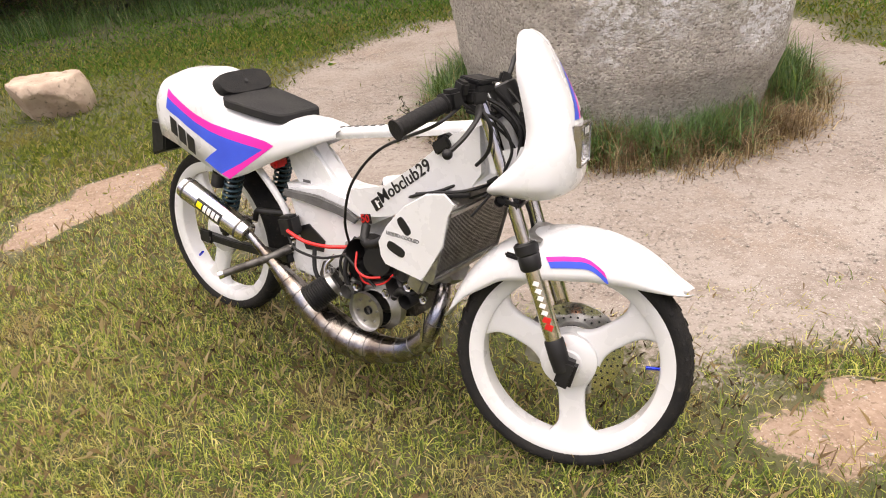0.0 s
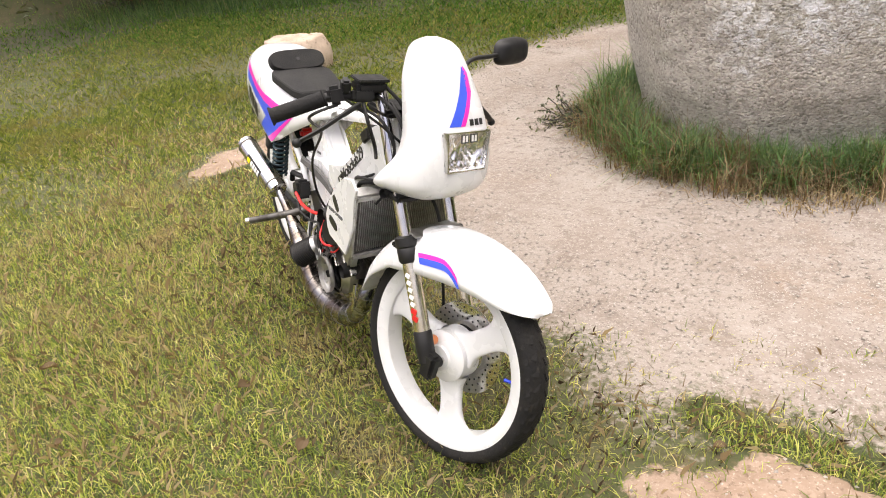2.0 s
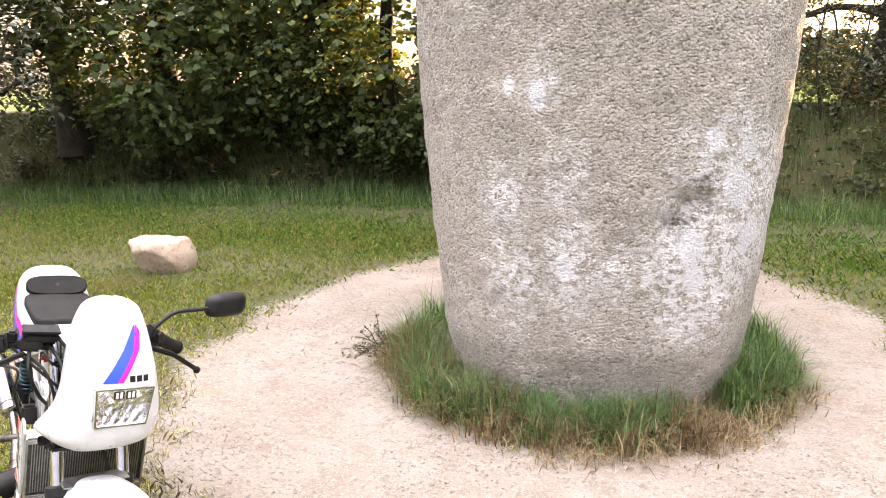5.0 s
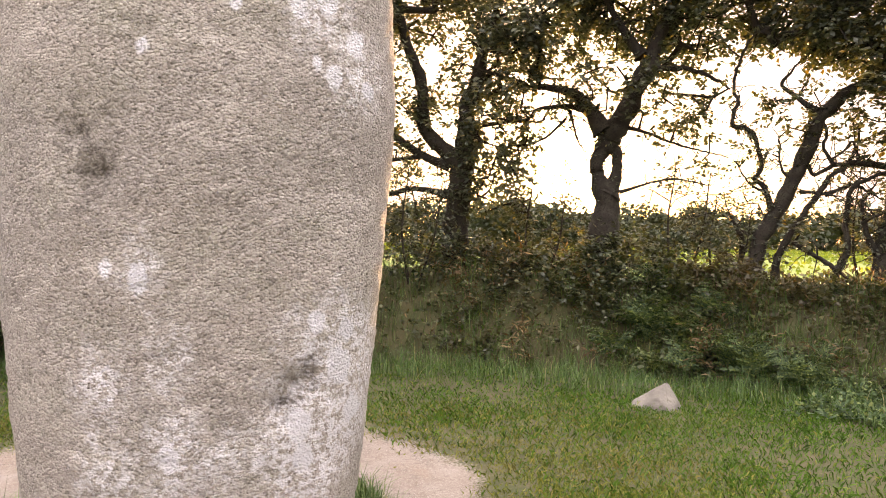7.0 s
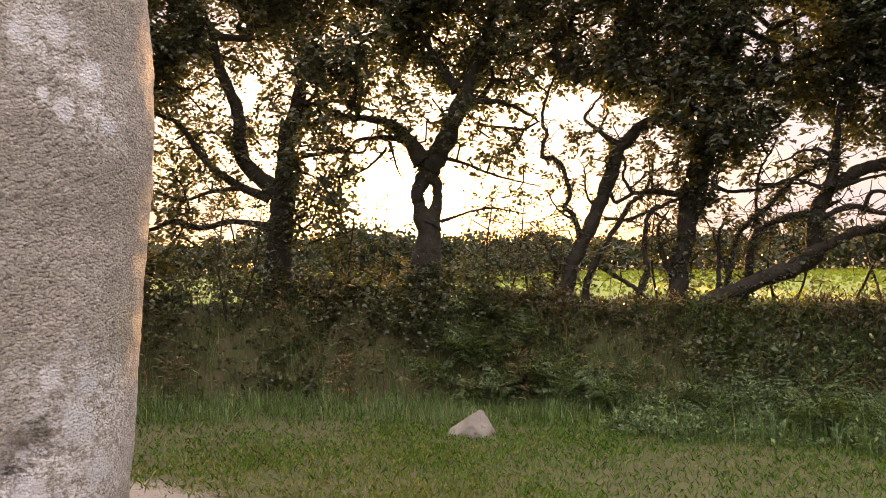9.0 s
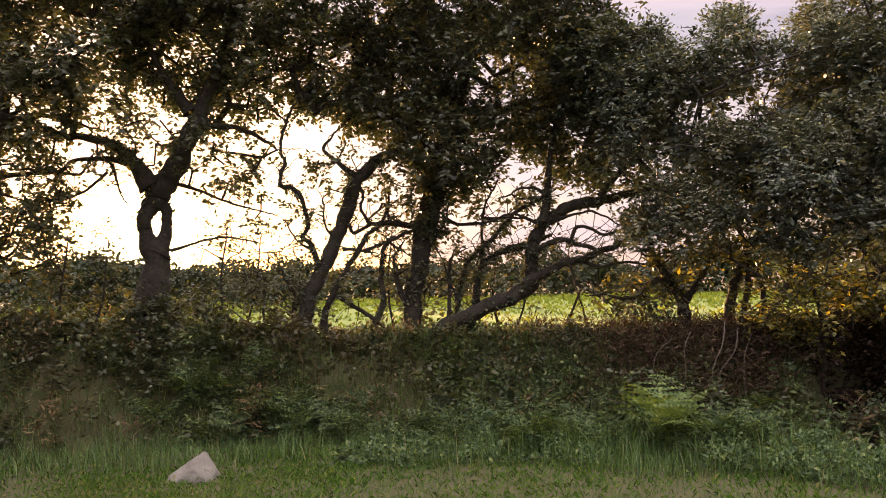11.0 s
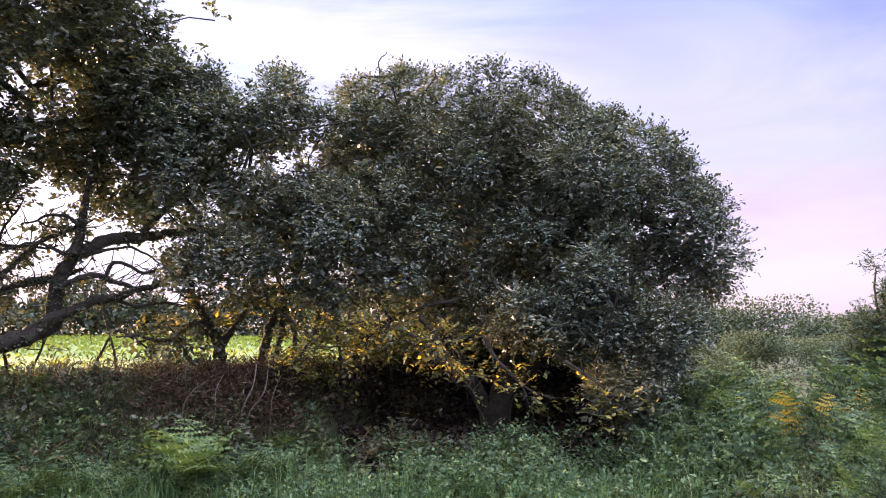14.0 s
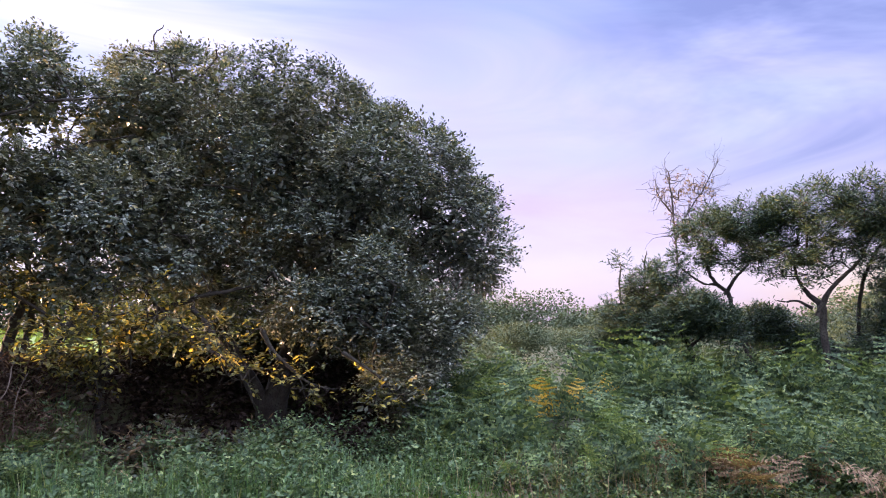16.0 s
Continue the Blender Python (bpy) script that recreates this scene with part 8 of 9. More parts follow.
# the oak that leans into the sallow, its low yellowing boughs, and the big rounded sallow
tree("oak_tree", "many-stemmed oak with dense grey-green leaves beside the sallow", "tree",
     [rooted((32.1, 9.60, 0.88, 0.073), (31.9, 9.60, 1.16, 0.066), (31.6, 9.60, 1.44, 0.058), (31.3, 9.60, 1.65, 0.051), (30.5, 9.60, 1.90, 0.044), (29.7, 9.60, 2.22, 0.037), (28.9, 9.60, 2.65, 0.029), (28.1, 9.60, 3.09, 0.022)),
      rooted((31.2, 9.60, 0.88, 0.044), (30.7, 9.60, 1.23, 0.037), (30.3, 9.60, 1.58, 0.036), (30.0, 9.60, 1.86, 0.036), (30.3, 9.60, 2.22, 0.029), (31.4, 9.60, 2.64, 0.022)),
      rooted((30.1, 9.60, 0.88, 0.037), (29.5, 9.60, 1.30, 0.037), (29.3, 9.60, 1.58, 0.029), (29.4, 9.60, 1.86, 0.029), (28.0, 9.60, 2.22, 0.029), (26.4, 9.60, 2.59, 0.022)),
      rooted((34.6, 9.60, 1.09, 0.073), (34.8, 9.60, 1.30, 0.080), (35.0, 9.60, 1.54, 0.066), (35.7, 9.60, 1.78, 0.051), (36.6, 9.60, 1.99, 0.037), (37.0, 9.60, 2.26, 0.029)),
      stem((34.9, 9.60, 1.44, 0.051), (34.1, 9.60, 1.65, 0.037), (33.4, 9.60, 1.93, 0.037), (33.0, 9.60, 2.35, 0.029), (32.7, 9.60, 2.92, 0.022)),
      stem((35.6, 9.60, 1.75, 0.029), (37.3, 9.60, 1.64, 0.026), (38.4, 9.60, 1.51, 0.022), (39.5, 9.60, 1.51, 0.018), (40.8, 9.60, 1.54, 0.015)),
      rooted((26.1, 9.30, 0.83, 0.035), (25.3, 9.30, 1.24, 0.042), (24.1, 9.30, 1.52, 0.042), (22.4, 9.30, 1.72, 0.035), (20.2, 9.30, 1.87, 0.028), (17.6, 9.30, 1.94, 0.021)),
      stem((27.9, 9.10, 1.79, 0.028), (26.2, 9.10, 1.65, 0.024), (24.5, 9.10, 1.52, 0.021), (24.0, 9.10, 1.25, 0.017)),
      stem((20.2, 9.00, 1.79, 0.027), (18.9, 9.00, 1.59, 0.024), (18.0, 9.00, 1.26, 0.021), (16.3, 9.00, 0.99, 0.014), (15.9, 9.00, 0.86, 0.010))],
     [puff(37.8, 9.60, 3.95, 0.90, 0.83, 0.83), puff(32.1, 9.60, 4.17, 0.90, 0.75, 0.60), puff(32.4, 9.50, 3.20, 0.90, 0.88, 0.59), puff(26.4, 9.30, 2.92, 1.00, 0.78, 0.78), puff(33.8, 9.30, 2.45, 0.60, 0.8, 0.45), puff(27.9, 9.30, 2.2, 0.60, 0.7, 0.45), puff(37.5, 9.4, 2.35, 0.4, 0.45, 0.35, 0.6), puff(25.5, 9.80, 4.05, 0.8, 0.75, 0.6), puff(23.8, 9.5, 3.3, 0.8, 0.75, 0.7), puff(22.5, 9.3, 2.45, 0.6, 0.7, 0.5), puff(29.6, 9.5, 2.75, 0.6, 0.6, 0.5), puff(27.5, 9.6, 3.4, 0.7, 0.6, 0.5), puff(37.2, 9.60, 4.61, 0.40, 0.38, 0.31), puff(30.9, 9.60, 4.67, 0.40, 0.38, 0.23, 0.8)],
     300, 8, (0.042, 0.076), 0.14, M_LEAF_BUSH, 22, narrow=0.45, gap=0.15, skin=95, spacing=0.4, core=14000, r0=0.009, twigs=90, ivy=250)
tree("hanging_bough", "low hanging boughs with yellowing backlit leaves", "bough",
     [stem((26.6, 8.90, 1.78, 0.027), (26.2, 8.90, 1.52, 0.020), (25.9, 8.90, 1.26, 0.014), (26.2, 8.90, 1.00, 0.010)),
      stem((21.9, 8.90, 1.66, 0.027), (20.2, 8.90, 1.52, 0.020), (18.5, 8.90, 1.26, 0.014), (17.6, 8.90, 1.00, 0.010)),
      stem((15.0, 8.80, 1.53, 0.027), (14.2, 8.80, 1.27, 0.020), (12.0, 8.80, 0.95, 0.013), (10.8, 8.80, 0.89, 0.010)),
      stem((27.9, 8.90, 1.65, 0.027), (28.7, 8.90, 1.39, 0.020), (29.5, 8.90, 1.19, 0.014)),
      stem((9.1, 8.70, 1.28, 0.020), (6.6, 8.70, 1.03, 0.013), (5.0, 8.70, 0.79, 0.010))],
     [puff(38.6, 9.30, 1.95, 0.3, 0.4, 0.16, 0.35), puff(33.4, 9.2, 2.0, 0.35, 0.5, 0.2, 0.5), puff(35.2, 9.60, 1.82, 0.3, 0.3, 0.18, 0.35), puff(26.6, 8.90, 1.39, 0.35, 0.30, 0.37), puff(28.7, 8.80, 1.46, 0.35, 0.33, 0.30, 0.8), puff(18.4, 8.70, 1.45, 0.35, 0.40, 0.25, 0.6), puff(16.3, 8.70, 1.12, 0.30, 0.40, 0.15, 0.4), puff(12.0, 8.60, 0.96, 0.25, 0.26, 0.14, 0.8), puff(22.8, 8.60, 1.65, 0.3, 0.34, 0.2, 0.6), puff(5.8, 8.50, 0.81, 0.25, 0.32, 0.13, 0.9), puff(24.5, 8.70, 1.85, 0.35, 0.36, 0.2, 0.5)],
     210, 22, (0.05, 0.09), 0.11, M_LEAF_YELLOW, 23, narrow=0.5, r0=0.006, twigs=40)
tree("sallow_tree", "broad rounded sallow with dense grey-green leaves hanging low", "tree",
     [rooted((14.2, 10.40, 0.43, 0.175), (13.4, 10.40, 1.05, 0.142), (12.1, 10.40, 1.82, 0.110), (10.8, 10.40, 2.76, 0.079), (10.0, 10.40, 3.3, 0.048)),
      rooted((15.1, 10.40, 0.51, 0.111), (17.7, 10.40, 1.35, 0.095), (19.4, 10.40, 2.29, 0.071), (20.1, 10.40, 3.0, 0.048), (20.4, 10.40, 3.6, 0.033)),
      rooted((13.4, 10.30, 0.75, 0.078), (9.1, 10.30, 1.52, 0.070), (5.7, 10.30, 2.28, 0.055), (3.6, 10.30, 2.7, 0.039), (1.8, 10.30, 2.95, 0.024)),
      stem((20.4, 10.40, 4.88, 0.017), (23.0, 10.40, 5.12, 0.012), (23.4, 10.40, 5.45, 0.010), (23.0, 10.40, 5.58, 0.008))],
     [puff(19.5, 10.50, 4.25, 1.40, 1.15, 1.07), puff(13.3, 10.40, 4.22, 1.50, 1.30, 0.89), puff(6.8, 10.20, 3.58, 1.50, 1.18, 1.02), puff(14.2, 10.00, 2.80, 1.10, 1.22, 0.99), puff(7.0, 9.60, 2.09, 1.10, 0.95, 0.87), puff(4.1, 9.40, 1.53, 0.90, 0.78, 0.64), puff(11.2, 9.50, 1.81, 0.80, 0.79, 0.58), puff(4.2, 9.30, 0.93, 0.60, 0.64, 0.35), puff(0.8, 10.20, 3.00, 1.00, 0.70, 0.86), puff(23.1, 10.30, 4.68, 0.90, 0.73, 0.49), puff(20.3, 9.80, 2.85, 0.80, 0.82, 0.67), puff(1.7, 10.00, 1.82, 0.80, 0.53, 0.68), puff(19.0, 10.3, 2.2, 0.7, 0.9, 0.6), puff(-0.6, 10.4, 2.6, 0.6, 0.5, 0.7), puff(12.5, 10.7, 3.3, 1.3, 2.1, 1.35), puff(6.0, 10.2, 2.3, 0.9, 1.2, 1.0), puff(16.8, 9.9, 3.5, 0.9, 1.0, 0.8), puff(9.8, 9.8, 2.9, 0.9, 0.9, 0.8), puff(-1.2, 10.3, 3.1, 0.35, 0.3, 0.35, 0.5)],
     300, 8, (0.042, 0.076), 0.15, M_LEAF_BUSH, 16, hollow=0.6, narrow=0.42, skin=135, spacing=0.46, core=36000)
tree("hazel_bush", "sunlit hazel bush showing under the sallow", "bush", [limb((26, 12.6, 0.4, 0.05), (25, 12.6, 1.2, 0.04), (23, 12.6, 2.0, 0.02)), limb((17, 12.8, 0.3, 0.05), (18, 12.8, 1.2, 0.04), (19, 12.8, 1.9, 0.02))],
     [blob(24, 12.6, 1.75, 0.8, 1.0, 0.5), blob(18, 12.8, 1.5, 0.8, 1.3, 0.75)], 200, 56, (0.06, 0.11), 0.14, M_LEAF_HAZEL, 21, narrow=0.6, hollow=0.2)
# trees west of the stone
tree("hazel_tree", "broad-leaved hazel thicket in the hedge", "tree",
     [limb((118, 11.0, 0.7, 0.1), (118, 11.0, 2.5, 0.08), (116, 11.0, 4.2, 0.05)), limb((112, 10.6, 0.7, 0.08), (111, 10.6, 2.3, 0.06), (109, 10.6, 4.0, 0.04)), limb((124, 11.5, 0.7, 0.09), (124, 11.5, 2.6, 0.07), (125, 11.5, 4.2, 0.05))],
     [blob(117, 10.6, 2.6, 2.2, 1.1, 2.0), blob(110, 10.4, 3.4, 1.4, 1.0, 1.6), blob(126, 11.2, 2.8, 1.6, 1.1, 1.8), blob(119, 10.8, 4.6, 2.6, 1.2, 1.0), blob(105, 10.6, 2.4, 1.5, 0.9, 1.5), blob(133, 11.5, 2.6, 1.6, 1.2, 1.8)], 480, 40, (0.09, 0.16), 0.24, M_LEAF_HAZEL, 17, narrow=0.7, gap=0.05, extra=30000)
tree("oak_tree", "oak rising over the hedge with gaps of sky", "tree",
     [limb((100, 10.6, 0.9, 0.18), (100, 10.6, 2.6, 0.15), (102, 10.6, 4.4, 0.1)), limb((100, 10.6, 2.2, 0.1), (97, 10.5, 3.4, 0.08), (95, 10.5, 4.6, 0.05))],
     [blob(103, 10.6, 4.2, 1.6, 1.4, 1.5), blob(97, 10.4, 3.6, 1.4, 1.2, 1.6)], 380, 44, (0.07, 0.12), 0.22, M_LEAF_OAK, 18, gap=0.3)
tree("oak_tree", "oak at the edge of the clearing, yellowing leaves", "tree",
     [limb((133, 12.5, 0.7, 0.18), (133, 12.5, 2.6, 0.15), (131, 12.5, 4.4, 0.1)), limb((139, 12.8, 0.5, 0.18), (140, 12.8, 3.0, 0.12), (141, 12.8, 5.0, 0.08))],
     [blob(132, 12.3, 4.3, 2.0, 1.6, 1.7), blob(140, 12.3, 4.0, 2.0, 1.6, 2.0), blob(147, 12.3, 3.0, 2.0, 1.6, 2.4)], 480, 44, (0.08, 0.13), 0.26, M_LEAF_OAK, 19, gap=0.2)


def spray(name, label, category, kind, n, keep, height, leaf, mat, seed, area, narrow=0.5, power=1.0, clump=(0.07, 0.17), each=14):
    """Loose leaves of scrub over the ground, thick up to an uneven height."""
    rng = np.random.default_rng(seed)
    x, y = rng.uniform(area[0], area[1], n), rng.uniform(area[2], area[3], n)
    d, s = beyond_hedge(x, y)
    k = keep(x, y, d, rng)
    x, y, d = x[k], y[k], d[k]
    x, y, d = x[::6], y[::6], d[::6]
    n = len(x) // each + 1
    pick = rng.integers(0, n, len(x))
    away = np.abs(rng.normal(0, 1, len(x)))
    turn = rng.uniform(0, 2 * np.pi, len(x))
    size = rng.uniform(clump[0], clump[1], n)[pick]
    loose = rng.uniform(0, 1, len(x)) < 0.3
    x, y = np.where(loose, x, x[:n][pick] + away * size * np.cos(turn)), np.where(loose, y, y[:n][pick] + away * size * np.sin(turn))
    d = np.where(loose, d, d[:n][pick])
    dome = np.where(loose, rng.uniform(0, 0.8, len(x)), np.exp(-away ** 2 / 3) * rng.uniform(0.55, 1.15, len(x)))
    c = np.stack([x, y, ground_z(x, y) + height(x, y, d) * dome ** power], -1)
    up = np.stack([rng.normal(0, 0.5, len(c)), rng.normal(0, 0.5, len(c)), rng.uniform(0.2, 1.0, len(c))], -1)
    v, f = sprigs(c, up, leaf[1] * 2.4, 6, leaf, rng, 0.1, narrow)
    return tagged(new(name, mesh_of(name, v, f, mat)), label, category, kind=kind)


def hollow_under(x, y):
    """The bare hollow under the sallow's boughs; its deep shade is put into dark litter."""
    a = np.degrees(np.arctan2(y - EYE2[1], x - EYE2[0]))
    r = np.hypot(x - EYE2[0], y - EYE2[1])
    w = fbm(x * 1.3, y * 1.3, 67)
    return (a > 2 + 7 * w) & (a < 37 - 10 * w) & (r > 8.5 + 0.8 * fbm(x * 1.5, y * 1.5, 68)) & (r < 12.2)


def thinned(x, y):
    """Low growth on the gap in the hedge beside the sallow, where the pasture shows: 1 elsewhere."""
    a = np.degrees(np.arctan2(y - EYE2[1], x - EYE2[0])) + 5 * (fbm(x * 1.5, y * 1.5, 72) - 0.5)
    r = np.hypot(x - EYE2[0], y - EYE2[1])
    return 1 - 0.85 * step(a, 22, 27) * (1 - step(a, 60, 67)) * step(r, 8.3, 8.9) * step(beyond_hedge(x, y)[0], 0.35, 0.75)


def brown_bank(x, y):
    """Near 1 on the worn, root-hung stretch of bank between the leaning oak and the sallow."""
    a = np.degrees(np.arctan2(y - EYE2[1], x - EYE2[0])) + 9 * (fbm(x * 1.1, y * 1.1, 74) - 0.5)
    return step(a, 24, 29) * (1 - step(a, 39, 47)) * step(beyond_hedge(x, y)[0] + 0.7 * (fbm(x * 2, y * 2, 75) - 0.5), 0.15, 0.5)


def bank(x, y, d, rng):
    return (d > 0.0) & (d < 2.3) & (y > 2.2) & ~hollow_under(x, y) & (rng.uniform(0, 1, len(x)) > 0.86 * brown_bank(x, y))


def fern_place(x, y):
    """Clear ground before and round the big fern."""
    u = np.clip(((x - 7.4) * 0.8 + (y - 4.3) * 0.6) / 1.75, 0, 1)
    return np.hypot(x - 7.4 - 1.4 * u, y - 4.3 - 1.05 * u) < 0.5


spray("bank_bramble", "dark bramble and ivy covering the hedge bank", "bramble", "stuff", 260000, lambda x, y, d, rng: bank(x, y, d, rng) & (rng.uniform(0, 1, len(x)) < 0.75), lambda x, y, d: 0.08 + 1.7 * np.maximum(0, fbm(x * 1.5, y * 1.5, 61) - 0.38) * thinned(x, y), (0.045, 0.09), M_LEAF_BANK, 31, (-8, 12, 2.5, 13), 0.6, clump=(0.1, 0.24), each=34)
spray("hedge_top", "leafy hedge growth along the top of the bank", "hedge", "stuff", 280000, lambda x, y, d, rng: (d > 0.6) & (d < 2.4) & ((fbm(x * 1.6, y * 1.6, 81) > 0.36) | (x > 9.5)) & ~hollow_under(x, y) & (rng.uniform(0, 1, len(x)) > 0.8 * brown_bank(x, y)), lambda x, y, d: (0.1 + 1.5 * np.maximum(0, fbm(x * 0.9, y * 0.9, 82) - 0.28)) * (1 - 0.86 * step(x, 5.2, 6.6) * (1 - 0.3 * step(x, 9.3, 9.9))) * thinned(x, y), (0.05, 0.1), M_LEAF_BANK, 36, (-9, 13, 1.5, 13), 0.6, power=0.6)
spray("bank_nettles", "green nettles and ivy in patches on the bank", "undergrowth", "stuff", 150000, lambda x, y, d, rng: bank(x, y, d, rng) & (x > 5.0) & (d < 1.3) & (fbm(x * 1.2, y * 1.2, 64) > 0.47), lambda x, y, d: 0.06 + 1.4 * np.maximum(0, fbm(x * 1.5, y * 1.5, 61) - 0.4) * thinned(x, y), (0.04, 0.08), M_LEAF_HAZEL, 38, (5, 12, 2, 9.5), 0.55, clump=(0.08, 0.2), each=26)
spray("bank_dead_growth", "brown dead bracken and twigs on the hedge bank", "bracken", "stuff", 60000, lambda x, y, d, rng: bank(x, y, d, rng) & (fbm(x * 0.9, y * 0.9, 66) > 0.45), lambda x, y, d: 0.04 + (0.06 + 0.35 * fbm(x * 1.5, y * 1.5, 62)) * thinned(x, y), (0.05, 0.14), M_LEAF_DRY, 32, (-8, 12, 2.5, 13), 0.2)
spray("scrub", "low green bramble and nettles at the edge of the grass", "undergrowth", "stuff", 190000, lambda x, y, d, rng: (d > -1.1) & (d < 0.9) & (x > 6.2) & (y < 7.2) & (fbm(x * 0.8, y * 0.8, 70) > 0.28) & ~fern_place(x, y) & ~hollow_under(x, y) & (rng.uniform(0, 1, len(x)) > 0.9 * brown_bank(x, y)), lambda x, y, d: (0.06 + 1.2 * np.maximum(0, fbm(x * 1.4, y * 1.4, 71) - 0.3)) * step(d, -1.2, -0.2) * thinned(x, y), (0.035, 0.07), M_LEAF_BRAMBLE, 33, (5.4, 12, -4, 8.6), 0.55, power=0.7, clump=(0.08, 0.2), each=24)
spray("bank_roots", "dark brown tangle of dead stems and roots on the worn bank", "roots", "stuff", 190000, lambda x, y, d, rng: (d > 0.05) & (d < 2.2) & (rng.uniform(0, 1, len(x)) < brown_bank(x, y)), lambda x, y, d: 0.04 + 0.3 * fbm(x * 1.9, y * 1.9, 76) * (1 - 0.75 * step(d, 0.7, 1.2)), (0.06, 0.14), M_ROOTS, 44, (7, 12, 3.5, 8.5), 0.12, clump=(0.1, 0.25), each=30)
# leaf litter laid over the hollow, its dark colour standing in for shade
spray("shade_litter", "leaf litter coloured dark for the shade of the hollow under the sallow", "leaves", "stuff", 130000, lambda x, y, d, rng: hollow_under(x, y), lambda x, y, d: 0.03 + 0.16 * fbm(x * 3, y * 3, 69), (0.05, 0.1), M_SHADE_LITTER, 37, (9.5, 15, 0.8, 8), 0.6)
spray("hedge_back", "dark hedge growth closing the hollow behind the sallow", "hedge", "stuff", 90000, lambda x, y, d, rng: (d > 3.2) & (d < 5.2) & (cove(x, y) > 0.5), lambda x, y, d: 0.1 + 1.1 * fbm(x * 1.1, y * 1.1, 83), (0.06, 0.11), M_LEAF_BANK, 39, (11, 16, 0.5, 9), 0.6, power=0.7)
spray("bracken_scrub", "tall bramble and bracken thicket", "undergrowth", "stuff", 105000, lambda x, y, d, rng: (d > -0.6 - 1.1 * step(-y, -0.6, 0.4)) & (y < 1.2) & (x > 9) & (rng.uniform(0, 1, len(x)) < 1.2 - 0.25 * d), lambda x, y, d: (0.1 + 0.85 * np.maximum(0, fbm(x * 1.5, y * 1.5, 73) - 0.4)) * step(d, -2.3, 0.8), (0.035, 0.075), M_LEAF_THICKET, 34, (9, 16, -8, 1.5), 0.5, power=0.6, clump=(0.1, 0.24), each=34)


def frond_mesh(name, length, pairs, rng, mat, lobes=6):
    """One arching bracken frond: a ribbed stalk, side branches, and small pointed leaflets along each branch."""
    v, f = [], []

    def quad(*c):
        o = len(v)
        v.extend(c)
        f.append((o, o + 1, o + 2, o + 3))
    pts = []
    for i in range(pairs + 1):
        u = i / pairs
        pts.append(Vector((length * (0.12 * u + 0.52 * u * u), 0.0, length * (1.0 * u - 0.42 * u * u))))
    for i in range(pairs):
        p, q = pts[i], pts[i + 1]
        s = Vector((0, 0.0035, 0)) * (1.1 - i / pairs)
        quad(p - s, p + s, q + s * 0.9, q - s * 0.9)
        u = i / pairs
        if u < 0.28:
            continue
        ll = (length * 0.4 * (1 - (u - 0.28) / 0.72) ** 0.85 + 0.02) * (0.75 + 0.4 * rng.random())
        t = (q - p).normalized()
        for sd in (-1, 1):
            way = (Vector((0, sd, 0)) + t * (0.25 + 0.4 * rng.random()) + Vector((0.5 * rng.random() - 0.25, 0, 0.15 - 0.55 * rng.random()))).normalized()
            if rng.random() < 0.06:
                continue
            side = (t - way * t.dot(way)).normalized()
            n = max(3, round(lobes * min(1.0, 0.35 + ll / (length * 0.4))))
            for k in range(n):
                w = k / n
                a = p + way * ll * w + Vector((0, 0, -ll * 0.14 * w * w))
                e = p + way * ll * (w + 1.0 / n) + Vector((0, 0, -ll * 0.14 * (w + 1.0 / n) ** 2))
                reach = (0.1 * ll * (1 - w) ** 0.7 + 0.007) * (0.8 + 0.4 * rng.random())
                for up in (-1, 1):
                    tip = a + side * up * reach + way * ll * 0.75 / n + Vector((0, 0, -0.1 * reach))
                    quad(a, e, tip + way * 0.004, tip)
    return mesh_of(name, np.array([tuple(p) for p in v]), np.array(f), mat)


random.seed(4)
FRONDS = [frond_mesh("frond", 0.8, n, random, M_FERN, 5) for n in (13, 14, 15, 14)]
FROND_YELLOW = frond_mesh("frond", 0.8, 14, random, M_FERN_YELLOW)


FROND_BRIGHT = frond_mesh("frond", 0.8, 15, random, M_FERN_BRIGHT)


def fern(place, n, size, seed, label="bright green fern with arching fronds", mesh=None, lean=-8):
    rng = np.random.default_rng(seed)
    root = new("fern")
    root.location = (*place, ground_at(*place))
    for i in range(n):
        ob = child(new("frond", mesh or FRONDS[int(rng.integers(0, 4))]), root)
        s = size * rng.uniform(0.7, 1.1)
        ob.matrix_local = pose(rng.normal(0, 0.03), rng.normal(0, 0.03), 0, rng.normal(0, 8), rng.normal(lean, 12), i * 360 / n + rng.uniform(-25, 25)) @ Matrix.Scale(s, 4)
    return tagged(root, label, "fern", "ferns")


fern((8.7, 5.22), 9, 1.35, 1, mesh=FROND_BRIGHT, lean=-12)
fern((9.05, 4.75), 5, 0.75, 2, mesh=FROND_BRIGHT)
for k, (x, y, n, size) in enumerate([(10.95, -1.15, 4, 1.3), (10.0, -0.7, 3, 0.7), (11.0, 0.2, 3, 0.95), (10.05, 0.0, 3, 0.65), (11.8, 0.35, 2, 1.1), (12.8, -0.5, 3, 1.4), (10.2, -2.1, 3, 0.75)]):
    fern((x, y), n, size, 60 + k, "tall fresh green bracken in the thicket", FROND_BRIGHT, -26)
for k, (x, y, n, size) in enumerate([(12.45, -0.92, 1, 1.15), (12.35, -1.15, 2, 1.05), (11.95, -0.35, 2, 1.0), (11.9, -0.02, 1, 0.95), (11.9, 0.4, 1, 0.8), (10.45, -2.18, 1, 0.7), (12.0, -2.4, 1, 0.9)]):
    fern((x, y), n, size, 20 + k, "yellowed bracken frond in the thicket", FROND_YELLOW, -42)
frng = np.random.default_rng(5)
